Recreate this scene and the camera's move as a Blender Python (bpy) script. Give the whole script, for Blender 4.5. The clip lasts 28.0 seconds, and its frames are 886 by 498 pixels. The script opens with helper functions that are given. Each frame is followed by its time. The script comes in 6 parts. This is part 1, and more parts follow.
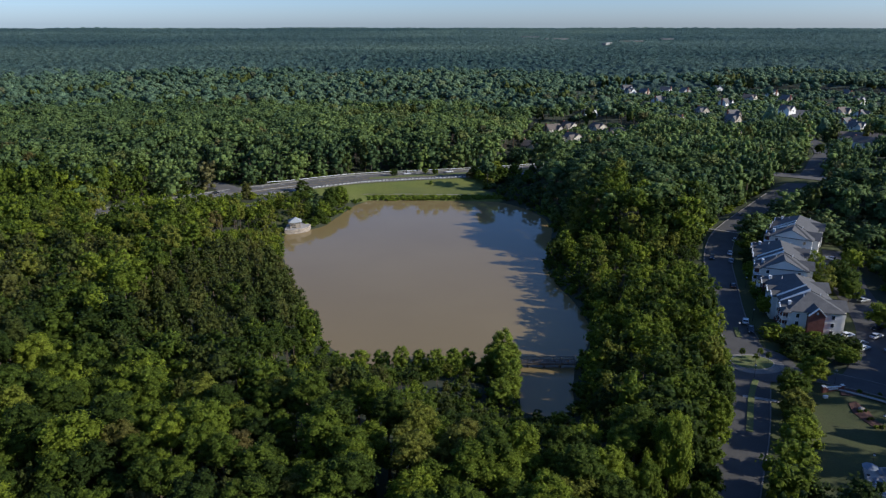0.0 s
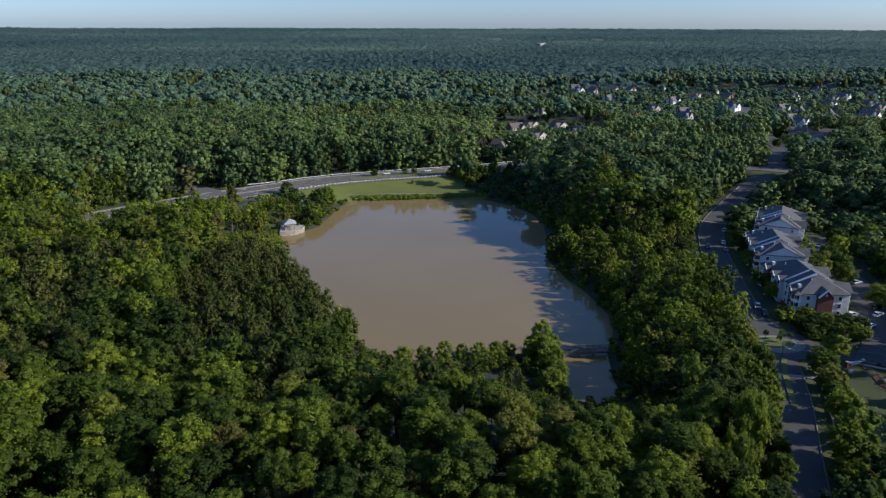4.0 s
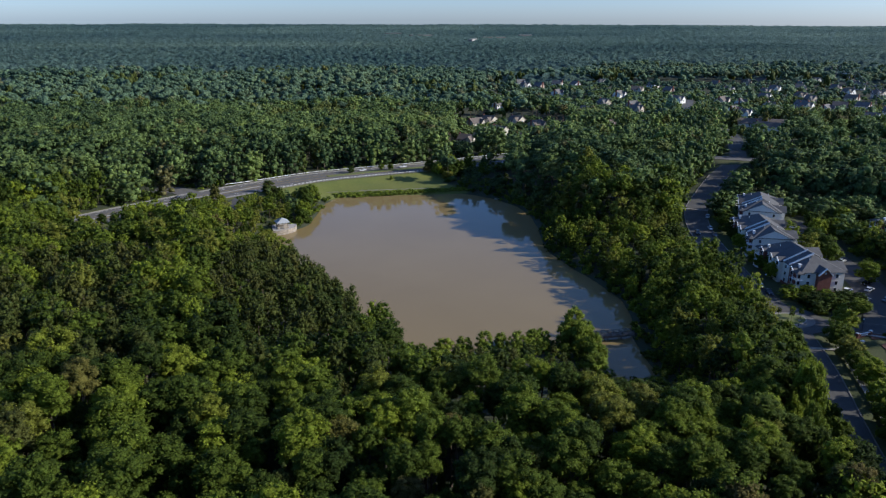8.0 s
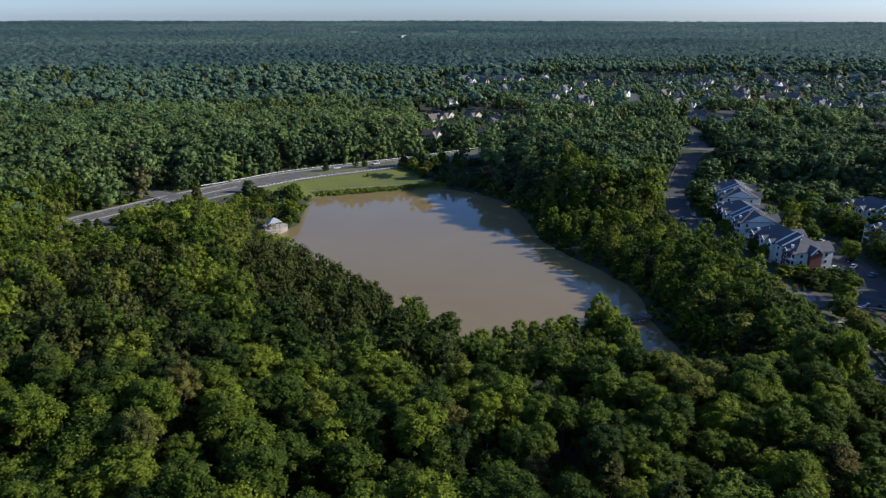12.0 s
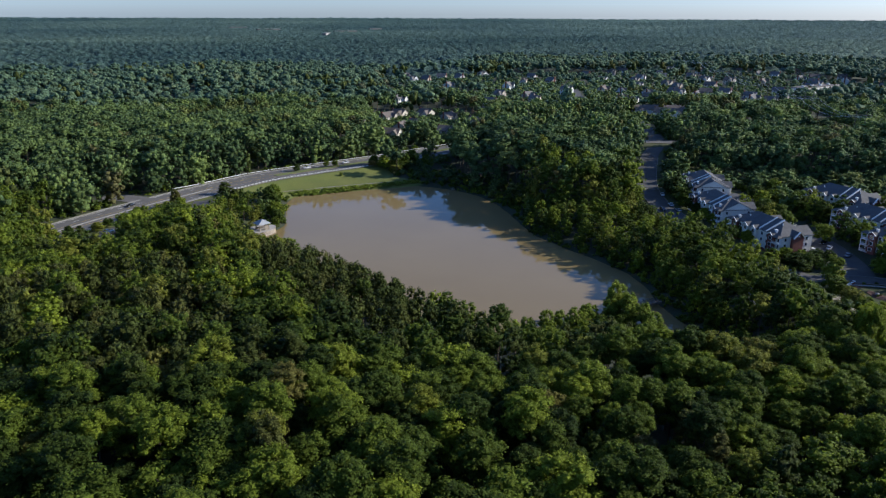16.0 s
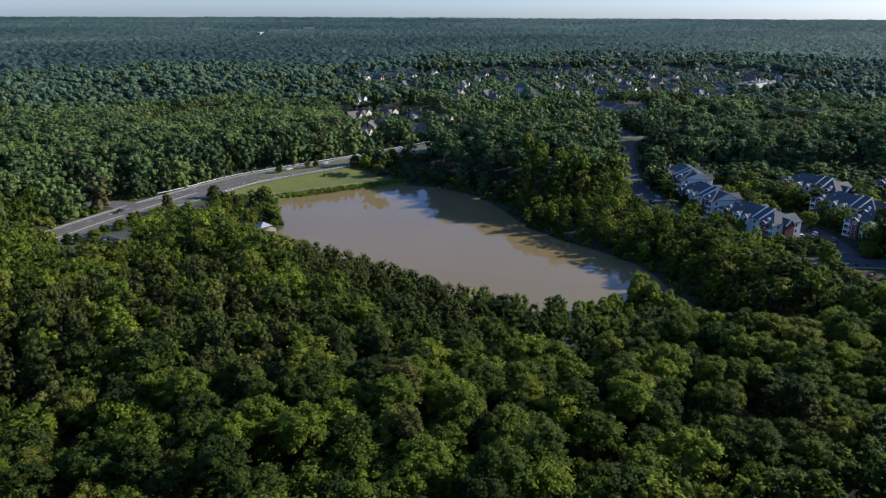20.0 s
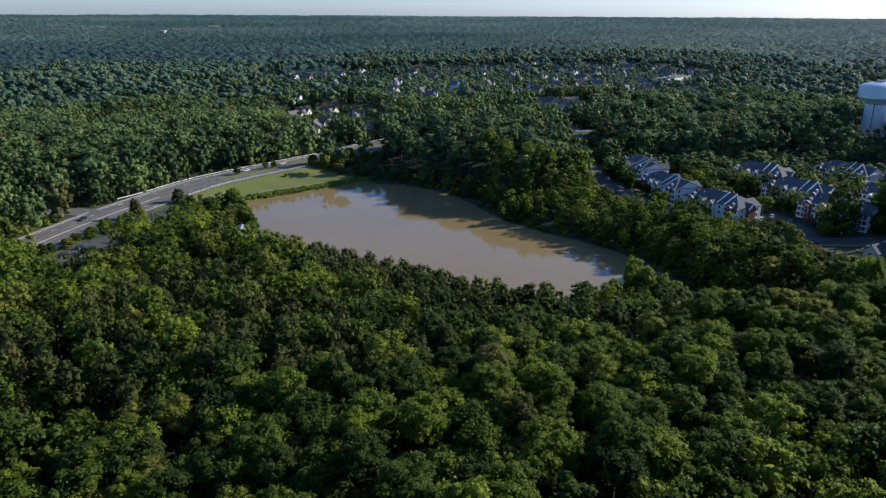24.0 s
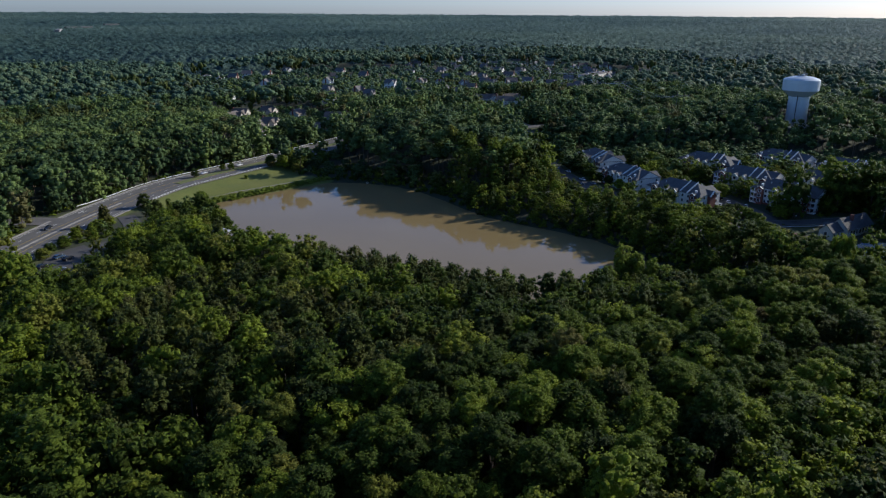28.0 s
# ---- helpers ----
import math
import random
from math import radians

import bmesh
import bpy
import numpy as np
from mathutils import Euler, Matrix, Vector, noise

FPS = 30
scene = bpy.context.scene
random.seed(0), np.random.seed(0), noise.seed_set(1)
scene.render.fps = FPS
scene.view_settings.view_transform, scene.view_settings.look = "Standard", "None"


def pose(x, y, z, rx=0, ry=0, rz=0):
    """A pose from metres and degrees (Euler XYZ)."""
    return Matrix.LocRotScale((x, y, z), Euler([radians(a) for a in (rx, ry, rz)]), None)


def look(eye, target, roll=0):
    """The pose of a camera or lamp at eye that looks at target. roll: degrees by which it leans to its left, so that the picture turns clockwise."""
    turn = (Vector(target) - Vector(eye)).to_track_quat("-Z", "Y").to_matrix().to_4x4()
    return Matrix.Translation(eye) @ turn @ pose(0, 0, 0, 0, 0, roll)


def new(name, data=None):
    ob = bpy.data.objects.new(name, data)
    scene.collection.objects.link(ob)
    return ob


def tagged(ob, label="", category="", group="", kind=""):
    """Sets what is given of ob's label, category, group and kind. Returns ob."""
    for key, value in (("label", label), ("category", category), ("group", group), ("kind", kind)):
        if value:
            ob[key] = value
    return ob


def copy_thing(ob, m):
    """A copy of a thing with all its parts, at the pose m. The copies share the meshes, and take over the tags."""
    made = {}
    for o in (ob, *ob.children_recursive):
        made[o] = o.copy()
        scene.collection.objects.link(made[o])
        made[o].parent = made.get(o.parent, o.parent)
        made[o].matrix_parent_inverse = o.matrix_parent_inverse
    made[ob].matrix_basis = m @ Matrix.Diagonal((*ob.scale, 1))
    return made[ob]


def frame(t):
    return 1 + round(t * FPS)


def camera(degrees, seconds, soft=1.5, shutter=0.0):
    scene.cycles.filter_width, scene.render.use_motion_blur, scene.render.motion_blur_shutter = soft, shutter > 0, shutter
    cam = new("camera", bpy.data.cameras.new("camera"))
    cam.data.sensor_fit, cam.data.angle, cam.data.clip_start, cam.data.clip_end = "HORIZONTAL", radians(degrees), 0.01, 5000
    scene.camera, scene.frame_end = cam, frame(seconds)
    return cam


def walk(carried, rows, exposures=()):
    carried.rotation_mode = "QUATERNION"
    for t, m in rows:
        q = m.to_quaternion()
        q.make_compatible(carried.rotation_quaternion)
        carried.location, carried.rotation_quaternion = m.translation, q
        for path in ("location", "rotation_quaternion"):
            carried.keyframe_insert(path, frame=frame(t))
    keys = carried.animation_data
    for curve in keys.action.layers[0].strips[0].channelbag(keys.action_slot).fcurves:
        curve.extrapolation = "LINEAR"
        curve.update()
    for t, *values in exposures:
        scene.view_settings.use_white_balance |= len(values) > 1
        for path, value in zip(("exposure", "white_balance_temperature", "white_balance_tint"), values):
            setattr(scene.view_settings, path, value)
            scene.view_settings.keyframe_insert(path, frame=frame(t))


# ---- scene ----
cam = camera(64.2, 28.0, 1.3)
METRES, EYE, TILT, LEAN, TURN = 230.0, 97.5, -17.65, 0.0, 0.0
ROWS = [
    (0.0, 0.0, 0.0, 0.0, 0.0, 0.0, -0.0),
    (0.5, -0.0163, -0.0019, -0.0008, -0.66, 0.05, 0.19),
    (1.0, -0.0329, -0.0038, -0.0015, -1.31, 0.07, 0.39),
    (1.5, -0.0498, -0.0054, -0.0021, -1.98, 0.08, 0.58),
    (2.0, -0.0669, -0.0069, -0.0026, -2.66, 0.07, 0.76),
    (2.5, -0.084, -0.0082, -0.003, -3.33, 0.05, 0.96),
    (3.0, -0.1013, -0.0092, -0.0034, -4.03, 0.02, 1.16),
    (3.5, -0.1187, -0.01, -0.0037, -4.74, -0.0, 1.37),
    (5.5, -0.1895, -0.0113, -0.004, -7.62, -0.21, 2.25),
    (6.0, -0.206, -0.0112, -0.0038, -8.3, -0.27, 2.47),
    (6.5, -0.2238, -0.0107, -0.0037, -9.03, -0.36, 2.7),
    (7.0, -0.2416, -0.0101, -0.0033, -9.78, -0.44, 2.93),
    (7.5, -0.2593, -0.0093, -0.0028, -10.51, -0.52, 3.17),
    (8.0, -0.277, -0.0083, -0.0022, -11.24, -0.6, 3.41),
    (8.5, -0.2948, -0.007, -0.0017, -11.98, -0.7, 3.65),
    (9.0, -0.3126, -0.0055, -0.0009, -12.73, -0.79, 3.88),
    (9.5, -0.3304, -0.0037, -0.0001, -13.49, -0.88, 4.1),
    (10.0, -0.348, -0.0017, 0.0008, -14.23, -0.96, 4.34),
    (10.5, -0.3657, 0.0006, 0.0016, -14.98, -1.04, 4.59),
    (11.0, -0.3833, 0.0032, 0.0023, -15.73, -1.13, 4.84),
    (11.5, -0.4009, 0.0061, 0.0032, -16.48, -1.23, 5.08),
    (12.0, -0.4184, 0.0092, 0.0042, -17.24, -1.33, 5.32),
    (12.5, -0.436, 0.0125, 0.0054, -18.01, -1.44, 5.54),
    (14.5, -0.5061, 0.028, 0.0117, -21.21, -1.87, 6.45),
    (15.0, -0.5235, 0.0325, 0.0134, -22.02, -2.0, 6.66),
    (15.5, -0.5408, 0.0374, 0.0152, -22.83, -2.11, 6.87),
    (16.0, -0.5582, 0.0422, 0.0172, -23.62, -2.22, 7.08),
    (16.5, -0.5754, 0.0474, 0.0192, -24.31, -2.32, 7.28),
    (17.0, -0.5926, 0.0527, 0.0213, -24.93, -2.41, 7.46),
    (17.5, -0.6098, 0.058, 0.0235, -25.57, -2.5, 7.64),
    (18.0, -0.6269, 0.0638, 0.0255, -26.22, -2.59, 7.83),
    (18.5, -0.6439, 0.0696, 0.0276, -26.87, -2.69, 8.01),
    (19.0, -0.6607, 0.0761, 0.0297, -27.49, -2.79, 8.17),
    (19.5, -0.6775, 0.0822, 0.0319, -28.27, -2.91, 8.38),
    (20.0, -0.6941, 0.0891, 0.034, -29.19, -3.06, 8.6),
    (20.5, -0.7108, 0.0958, 0.0364, -30.11, -3.23, 8.83),
    (21.0, -0.7274, 0.1029, 0.0387, -31.03, -3.39, 9.07),
    (21.5, -0.7438, 0.1101, 0.041, -31.96, -3.56, 9.3),
    (23.5, -0.8081, 0.1434, 0.0504, -35.68, -4.25, 10.25),
    (24.0, -0.8242, 0.1512, 0.0533, -36.62, -4.45, 10.47),
    (24.5, -0.84, 0.1595, 0.0562, -37.55, -4.64, 10.69),
    (25.0, -0.8557, 0.168, 0.0592, -38.5, -4.85, 10.91),
    (25.5, -0.8712, 0.1769, 0.0622, -39.44, -5.04, 11.12),
    (26.0, -0.8866, 0.1861, 0.0653, -40.38, -5.24, 11.33),
    (26.5, -0.9018, 0.1956, 0.0684, -41.31, -5.44, 11.53),
    (27.0, -0.9168, 0.2053, 0.0716, -42.26, -5.65, 11.73),
    (27.5, -0.9315, 0.2153, 0.0748, -43.19, -5.87, 11.92),
    (28.0, -0.9461, 0.2255, 0.0779, -44.11, -6.07, 12.12),
]
walk(cam, [(t, pose(0, 0, EYE, TILT, LEAN, TURN) @ pose(METRES * x, METRES * y, METRES * z, 90 + pitch, roll, yaw)) for t, x, y, z, yaw, pitch, roll in ROWS],
     [(0, 0.50, 5550, 10), (8, 0.62, 5550, 10), (17, 0.70, 5550, 10), (26.5, 0.74, 5550, 10), (27.2, 0.66, 5550, 10), (28, 0.27, 5550, 10)])

# ---- light ----
SUN_AZ, SUN_EL = -15.0, 24.5          # degrees; azimuth from +x towards +y
world = bpy.data.worlds.new("world")
scene.world = world
world.use_nodes = True
wn = world.node_tree.nodes
sky = wn.new("ShaderNodeTexSky")
sky.sky_type = "NISHITA"
sky.sun_disc = False
sky.sun_elevation = radians(SUN_EL)
sky.sun_rotation = radians(90 - SUN_AZ)
sky.altitude = 100
sky.air_density, sky.dust_density, sky.ozone_density = 0.85, 0.55, 5.5
wn["Background"].inputs["Strength"].default_value = 0.099
tint = wn.new("ShaderNodeMix")       # the summer sky's colour
tint.data_type, tint.blend_type = "RGBA", "MULTIPLY"
tint.inputs["Factor"].default_value, tint.inputs["B"].default_value = 1.0, (1.0, 0.955, 1.0, 1)
world.node_tree.links.new(sky.outputs["Color"], tint.inputs["A"])
world.node_tree.links.new(tint.outputs["Result"], wn["Background"].inputs["Color"])
sun_data = bpy.data.lights.new("sun", "SUN")
sun_data.energy, sun_data.angle, sun_data.color = 4.0, radians(0.8), (1.0, 0.88, 0.68)
sun = new("sun", sun_data)
sun.matrix_world = look((0, 0, 0), (-math.cos(radians(SUN_AZ)) * math.cos(radians(SUN_EL)), -math.sin(radians(SUN_AZ)) * math.cos(radians(SUN_EL)), -math.sin(radians(SUN_EL))))
sun.location = (0, 0, 400)
scene.view_settings.exposure = 0.6


# ---- materials ----
def material(name, colour, rough=0.7, metal=0.0, scale=1.0, vary=0.25, bump=0.0, bump_scale=8.0, second=None, blotch=0.0, per_object=0.0, spec=0.5):
    """A two-scale noise material: fine grain and broad stains over a base colour."""
    m = bpy.data.materials.new(name)
    m.use_nodes = True
    n, l = m.node_tree.nodes, m.node_tree.links
    b = n["Principled BSDF"]
    b.inputs["Roughness"].default_value, b.inputs["Metallic"].default_value = rough, metal
    b.inputs["Specular IOR Level"].default_value = spec
    geo = n.new("ShaderNodeNewGeometry")
    fine, broad = n.new("ShaderNodeTexNoise"), n.new("ShaderNodeTexNoise")
    fine.inputs["Scale"].default_value, fine.inputs["Detail"].default_value = 6.0 * scale, 3
    broad.inputs["Scale"].default_value, broad.inputs["Detail"].default_value = 0.35 * scale, 4
    for t in (fine, broad):
        l.new(geo.outputs["Position"], t.inputs["Vector"])
    mix = n.new("ShaderNodeMix")
    mix.data_type = "RGBA"
    c2 = second or tuple(c * (1 - vary) for c in colour)
    mix.inputs["A"].default_value, mix.inputs["B"].default_value = (*colour, 1), (*c2, 1)
    ramp = n.new("ShaderNodeMapRange")
    ramp.inputs["From Min"].default_value, ramp.inputs["From Max"].default_value = 0.35, 0.65
    l.new(broad.outputs["Fac"], ramp.inputs["Value"])
    l.new(ramp.outputs["Result"], mix.inputs["Factor"])
    hsv = n.new("ShaderNodeHueSaturation")
    val = n.new("ShaderNodeMapRange")
    val.inputs["From Min"].default_value, val.inputs["From Max"].default_value = 0.3, 0.7
    val.inputs["To Min"].default_value, val.inputs["To Max"].default_value = 1 - vary, 1 + vary
    l.new(fine.outputs["Fac"], val.inputs["Value"])
    l.new(mix.outputs["Result"], hsv.inputs["Color"])
    if per_object:
        info = n.new("ShaderNodeObjectInfo")
        r = n.new("ShaderNodeMapRange")
        r.inputs["To Min"].default_value, r.inputs["To Max"].default_value = 1 - per_object, 1 + per_object
        l.new(info.outputs["Random"], r.inputs["Value"])
        mul = n.new("ShaderNodeMath")
        mul.operation = "MULTIPLY"
        l.new(val.outputs["Result"], mul.inputs[0])
        l.new(r.outputs["Result"], mul.inputs[1])
        l.new(mul.outputs[0], hsv.inputs["Value"])
    else:
        l.new(val.outputs["Result"], hsv.inputs["Value"])
    l.new(hsv.outputs["Color"], b.inputs["Base Color"])
    if bump:
        bt, bn = n.new("ShaderNodeTexNoise"), n.new("ShaderNodeBump")
        bt.inputs["Scale"].default_value = bump_scale
        l.new(geo.outputs["Position"], bt.inputs["Vector"])
        bn.inputs["Strength"].default_value, bn.inputs["Distance"].default_value = bump, 0.3
        l.new(bt.outputs["Fac"], bn.inputs["Height"])
        l.new(bn.outputs["Normal"], b.inputs["Normal"])
    return m


def leaf_material(name, stops, from_object, gloss=0.6, passing=0.44, grain=2.4):
    """Foliage: a species colour per tree, haze added for the far woods, a shade of its own per leaf clump, some light
    passing through.
    """
    m = bpy.data.materials.new(name)
    m.use_nodes = True
    n, l = m.node_tree.nodes, m.node_tree.links
    b, out = n["Principled BSDF"], n["Material Output"]
    ramp = n.new("ShaderNodeValToRGB")
    while len(ramp.color_ramp.elements) < len(stops):
        ramp.color_ramp.elements.new(0.5)
    for e, (p, c) in zip(ramp.color_ramp.elements, stops):
        e.position, e.color = p, (*c, 1)
    if from_object:
        l.new(n.new("ShaderNodeObjectInfo").outputs["Random"], ramp.inputs["Fac"])
    else:
        at = n.new("ShaderNodeAttribute")
        at.attribute_name = "tone"
        l.new(at.outputs["Fac"], ramp.inputs["Fac"])
    geo = n.new("ShaderNodeNewGeometry")
    v = n.new("ShaderNodeMapRange")
    v.inputs["To Min"].default_value, v.inputs["To Max"].default_value = 0.72, 1.28
    l.new(geo.outputs["Random Per Island"], v.inputs["Value"])
    hsv = n.new("ShaderNodeHueSaturation")
    l.new(ramp.outputs["Color"], hsv.inputs["Color"])
    leafy, mot, mul, bump = n.new("ShaderNodeTexNoise"), n.new("ShaderNodeMapRange"), n.new("ShaderNodeMath"), n.new("ShaderNodeBump")
    leafy.inputs["Scale"].default_value, leafy.inputs["Detail"].default_value = grain, 5
    leafy.inputs["Roughness"].default_value = 0.68
    l.new(geo.outputs["Position"], leafy.inputs["Vector"])
    mot.inputs["From Min"].default_value, mot.inputs["From Max"].default_value = 0.32, 0.68
    mot.inputs["To Min"].default_value, mot.inputs["To Max"].default_value = 0.50, 1.38
    l.new(leafy.outputs["Fac"], mot.inputs["Value"])
    mul.operation = "MULTIPLY"
    l.new(v.outputs["Result"], mul.inputs[0])
    l.new(mot.outputs["Result"], mul.inputs[1])
    l.new(mul.outputs[0], hsv.inputs["Value"])
    bump.inputs["Strength"].default_value, bump.inputs["Distance"].default_value = 0.9, 1.2 / grain
    l.new(leafy.outputs["Fac"], bump.inputs["Height"])
    l.new(bump.outputs["Normal"], b.inputs["Normal"])
    l.new(hsv.outputs["Color"], b.inputs["Base Color"])
    b.inputs["Roughness"].default_value, b.inputs["Specular IOR Level"].default_value = gloss, 0.12
    tr, mix = n.new("ShaderNodeBsdfTranslucent"), n.new("ShaderNodeMixShader")
    l.new(hsv.outputs["Color"], tr.inputs["Color"])
    mix.inputs["Fac"].default_value = passing
    l.new(b.outputs["BSDF"], mix.inputs[1])
    l.new(tr.outputs["BSDF"], mix.inputs[2])
    l.new(mix.outputs["Shader"], out.inputs["Surface"])
    return m


BROADLEAF = [(0.0, (0.044, 0.070, 0.014)), (0.3, (0.084, 0.122, 0.017)), (0.65, (0.150, 0.200, 0.022)), (0.9, (0.262, 0.318, 0.028)), (1.0, (0.168, 0.142, 0.044))]
SHORE = [(0.0, (0.196, 0.258, 0.034)), (1.0, (0.270, 0.326, 0.042))]
PINE = [(0.0, (0.070, 0.094, 0.020)), (0.6, (0.094, 0.112, 0.025)), (1.0, (0.124, 0.124, 0.032))]
M_LEAF = leaf_material("leaf", BROADLEAF, True)
M_LEAF_STUFF = leaf_material("leaf_mass", BROADLEAF, False)
M_SHORE = leaf_material("shore_leaf", SHORE, True)
M_PINE = leaf_material("pine_needles", PINE, True, 0.6, 0.36)
M_PINE_STUFF = leaf_material("pine_mass", PINE, False, 0.6, 0.36)
# aerial haze painted in as a bluish base colour
M_FAR = leaf_material("hazed_far_forest", [(0.0, (0.048, 0.092, 0.082)), (0.6, (0.094, 0.148, 0.118)), (1.0, (0.144, 0.206, 0.152))], False, 0.7, 0.25, 0.1)
# both leaf mixes cooler and paler, haze of the distance put into the colour
M_DISTANT = leaf_material("hazed_distant_leaf", [(0.0, (0.076, 0.128, 0.078)), (0.5, (0.120, 0.180, 0.100)), (0.9, (0.170, 0.240, 0.116)), (1.0, (0.134, 0.146, 0.076))], False, 0.6, 0.26, 0.5)
M_BEYOND = leaf_material("hazed_beyond_leaf", [(0.0, (0.072, 0.116, 0.044)), (0.3, (0.112, 0.166, 0.055)), (0.65, (0.156, 0.218, 0.063)), (0.9, (0.208, 0.276, 0.070)), (1.0, (0.156, 0.148, 0.054))], False, 0.6, 0.28, 1.0)
M_BARK = material("bark", (0.12, 0.09, 0.065), 0.9, vary=0.35)
M_ASPHALT = material("asphalt", (0.082, 0.076, 0.070), 0.85, scale=0.6, vary=0.18, second=(0.062, 0.058, 0.055))
M_HIGHWAY = material("highway_asphalt", (0.132, 0.122, 0.111), 0.85, scale=0.5, vary=0.15, second=(0.104, 0.097, 0.090))
M_CONCRETE = material("concrete", (0.36, 0.33, 0.29), 0.85, vary=0.15)
M_KERB = material("worn_kerb", (0.22, 0.20, 0.175), 0.9, vary=0.2)
M_PAINT = material("road_paint", (0.70, 0.69, 0.64), 0.7, vary=0.12)
M_YELLOW = material("yellow_paint", (0.55, 0.38, 0.05), 0.7, vary=0.12)
M_STEEL = material("galvanised_steel", (0.50, 0.51, 0.52), 0.45, 0.7, vary=0.1)
M_WHITE = material("white_siding", (0.74, 0.71, 0.65), 0.6, vary=0.06)
M_CREAM = material("cream_siding", (0.55, 0.50, 0.41), 0.65, vary=0.08)
M_TRIM = material("white_trim", (0.80, 0.79, 0.77), 0.5, vary=0.04)
M_HOUSE_WHITE = material("house_siding", (0.80, 0.78, 0.73), 0.6, vary=0.06)
M_SHINGLE = material("grey_shingles", (0.098, 0.096, 0.097), 0.85, scale=1.5, vary=0.22, second=(0.074, 0.073, 0.075))
M_SHINGLE_WORN = material("weathered_shingles", (0.150, 0.138, 0.128), 0.85, scale=1.5, vary=0.22, second=(0.112, 0.104, 0.100))
M_SHINGLE_TAN = material("tan_shingles", (0.155, 0.125, 0.104), 0.85, scale=1.5, vary=0.2)
M_BRICK = material("red_brick", (0.21, 0.075, 0.055), 0.85, scale=3, vary=0.25)
M_STONE = material("tan_stone", (0.40, 0.34, 0.27), 0.85, scale=2, vary=0.25, per_object=0.25)
M_METAL_ROOF = material("metal_roof", (0.40, 0.41, 0.41), 0.5, 0.0, vary=0.08)
M_WOOD = material("weathered_wood", (0.17, 0.145, 0.12), 0.8, scale=2, vary=0.25)
M_TOWER = material("tower_paint", (0.62, 0.66, 0.68), 0.45, vary=0.05)
# darker copy of the tower paint, shade under the tank put into its colour
M_TOWER_SHADE = material("tower_paint_shaded", (0.42, 0.47, 0.50), 0.5, vary=0.05)
M_MULCH = material("mulch", (0.13, 0.062, 0.042), 0.95, scale=2, vary=0.3)
M_DARK = material("dark_metal", (0.025, 0.025, 0.027), 0.5, vary=0.1)
M_TYRE = material("tyre_rubber", (0.018, 0.018, 0.018), 0.8, vary=0.1)
M_POOL = material("pool_water", (0.05, 0.30, 0.36), 0.05, vary=0.1)
M_DECK = material("pool_deck", (0.42, 0.38, 0.34), 0.8, vary=0.12)


def glass_material(name, tint):
    m = material(name, tint, 0.08, 0.0, vary=0.1, spec=0.8)
    return m


M_GLASS = glass_material("window_glass", (0.030, 0.036, 0.045))


def water_material():
    m = bpy.data.materials.new("pond_water")
    m.use_nodes = True
    n, l = m.node_tree.nodes, m.node_tree.links
    b = n["Principled BSDF"]
    b.inputs["Roughness"].default_value, b.inputs["IOR"].default_value = 0.03, 1.33
    # silt mottling, its contrast widened to paint in pale cloud reflections
    geo, silt_and_sheen = n.new("ShaderNodeNewGeometry"), n.new("ShaderNodeTexNoise")
    silt_and_sheen.inputs["Scale"].default_value, silt_and_sheen.inputs["Detail"].default_value = 0.013, 4
    l.new(geo.outputs["Position"], silt_and_sheen.inputs["Vector"])
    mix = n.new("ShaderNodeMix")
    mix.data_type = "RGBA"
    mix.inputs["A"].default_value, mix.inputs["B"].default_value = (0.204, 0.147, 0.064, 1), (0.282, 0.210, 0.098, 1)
    l.new(silt_and_sheen.outputs["Fac"], mix.inputs["Factor"])
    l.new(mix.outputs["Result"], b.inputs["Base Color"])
    rip, bump = n.new("ShaderNodeTexNoise"), n.new("ShaderNodeBump")
    rip.inputs["Scale"].default_value, rip.inputs["Detail"].default_value = 0.9, 4
    l.new(geo.outputs["Position"], rip.inputs["Vector"])
    bump.inputs["Strength"].default_value, bump.inputs["Distance"].default_value = 0.16, 0.03
    l.new(rip.outputs["Fac"], bump.inputs["Height"])
    l.new(bump.outputs["Normal"], b.inputs["Normal"])
    return m


M_WATER = water_material()


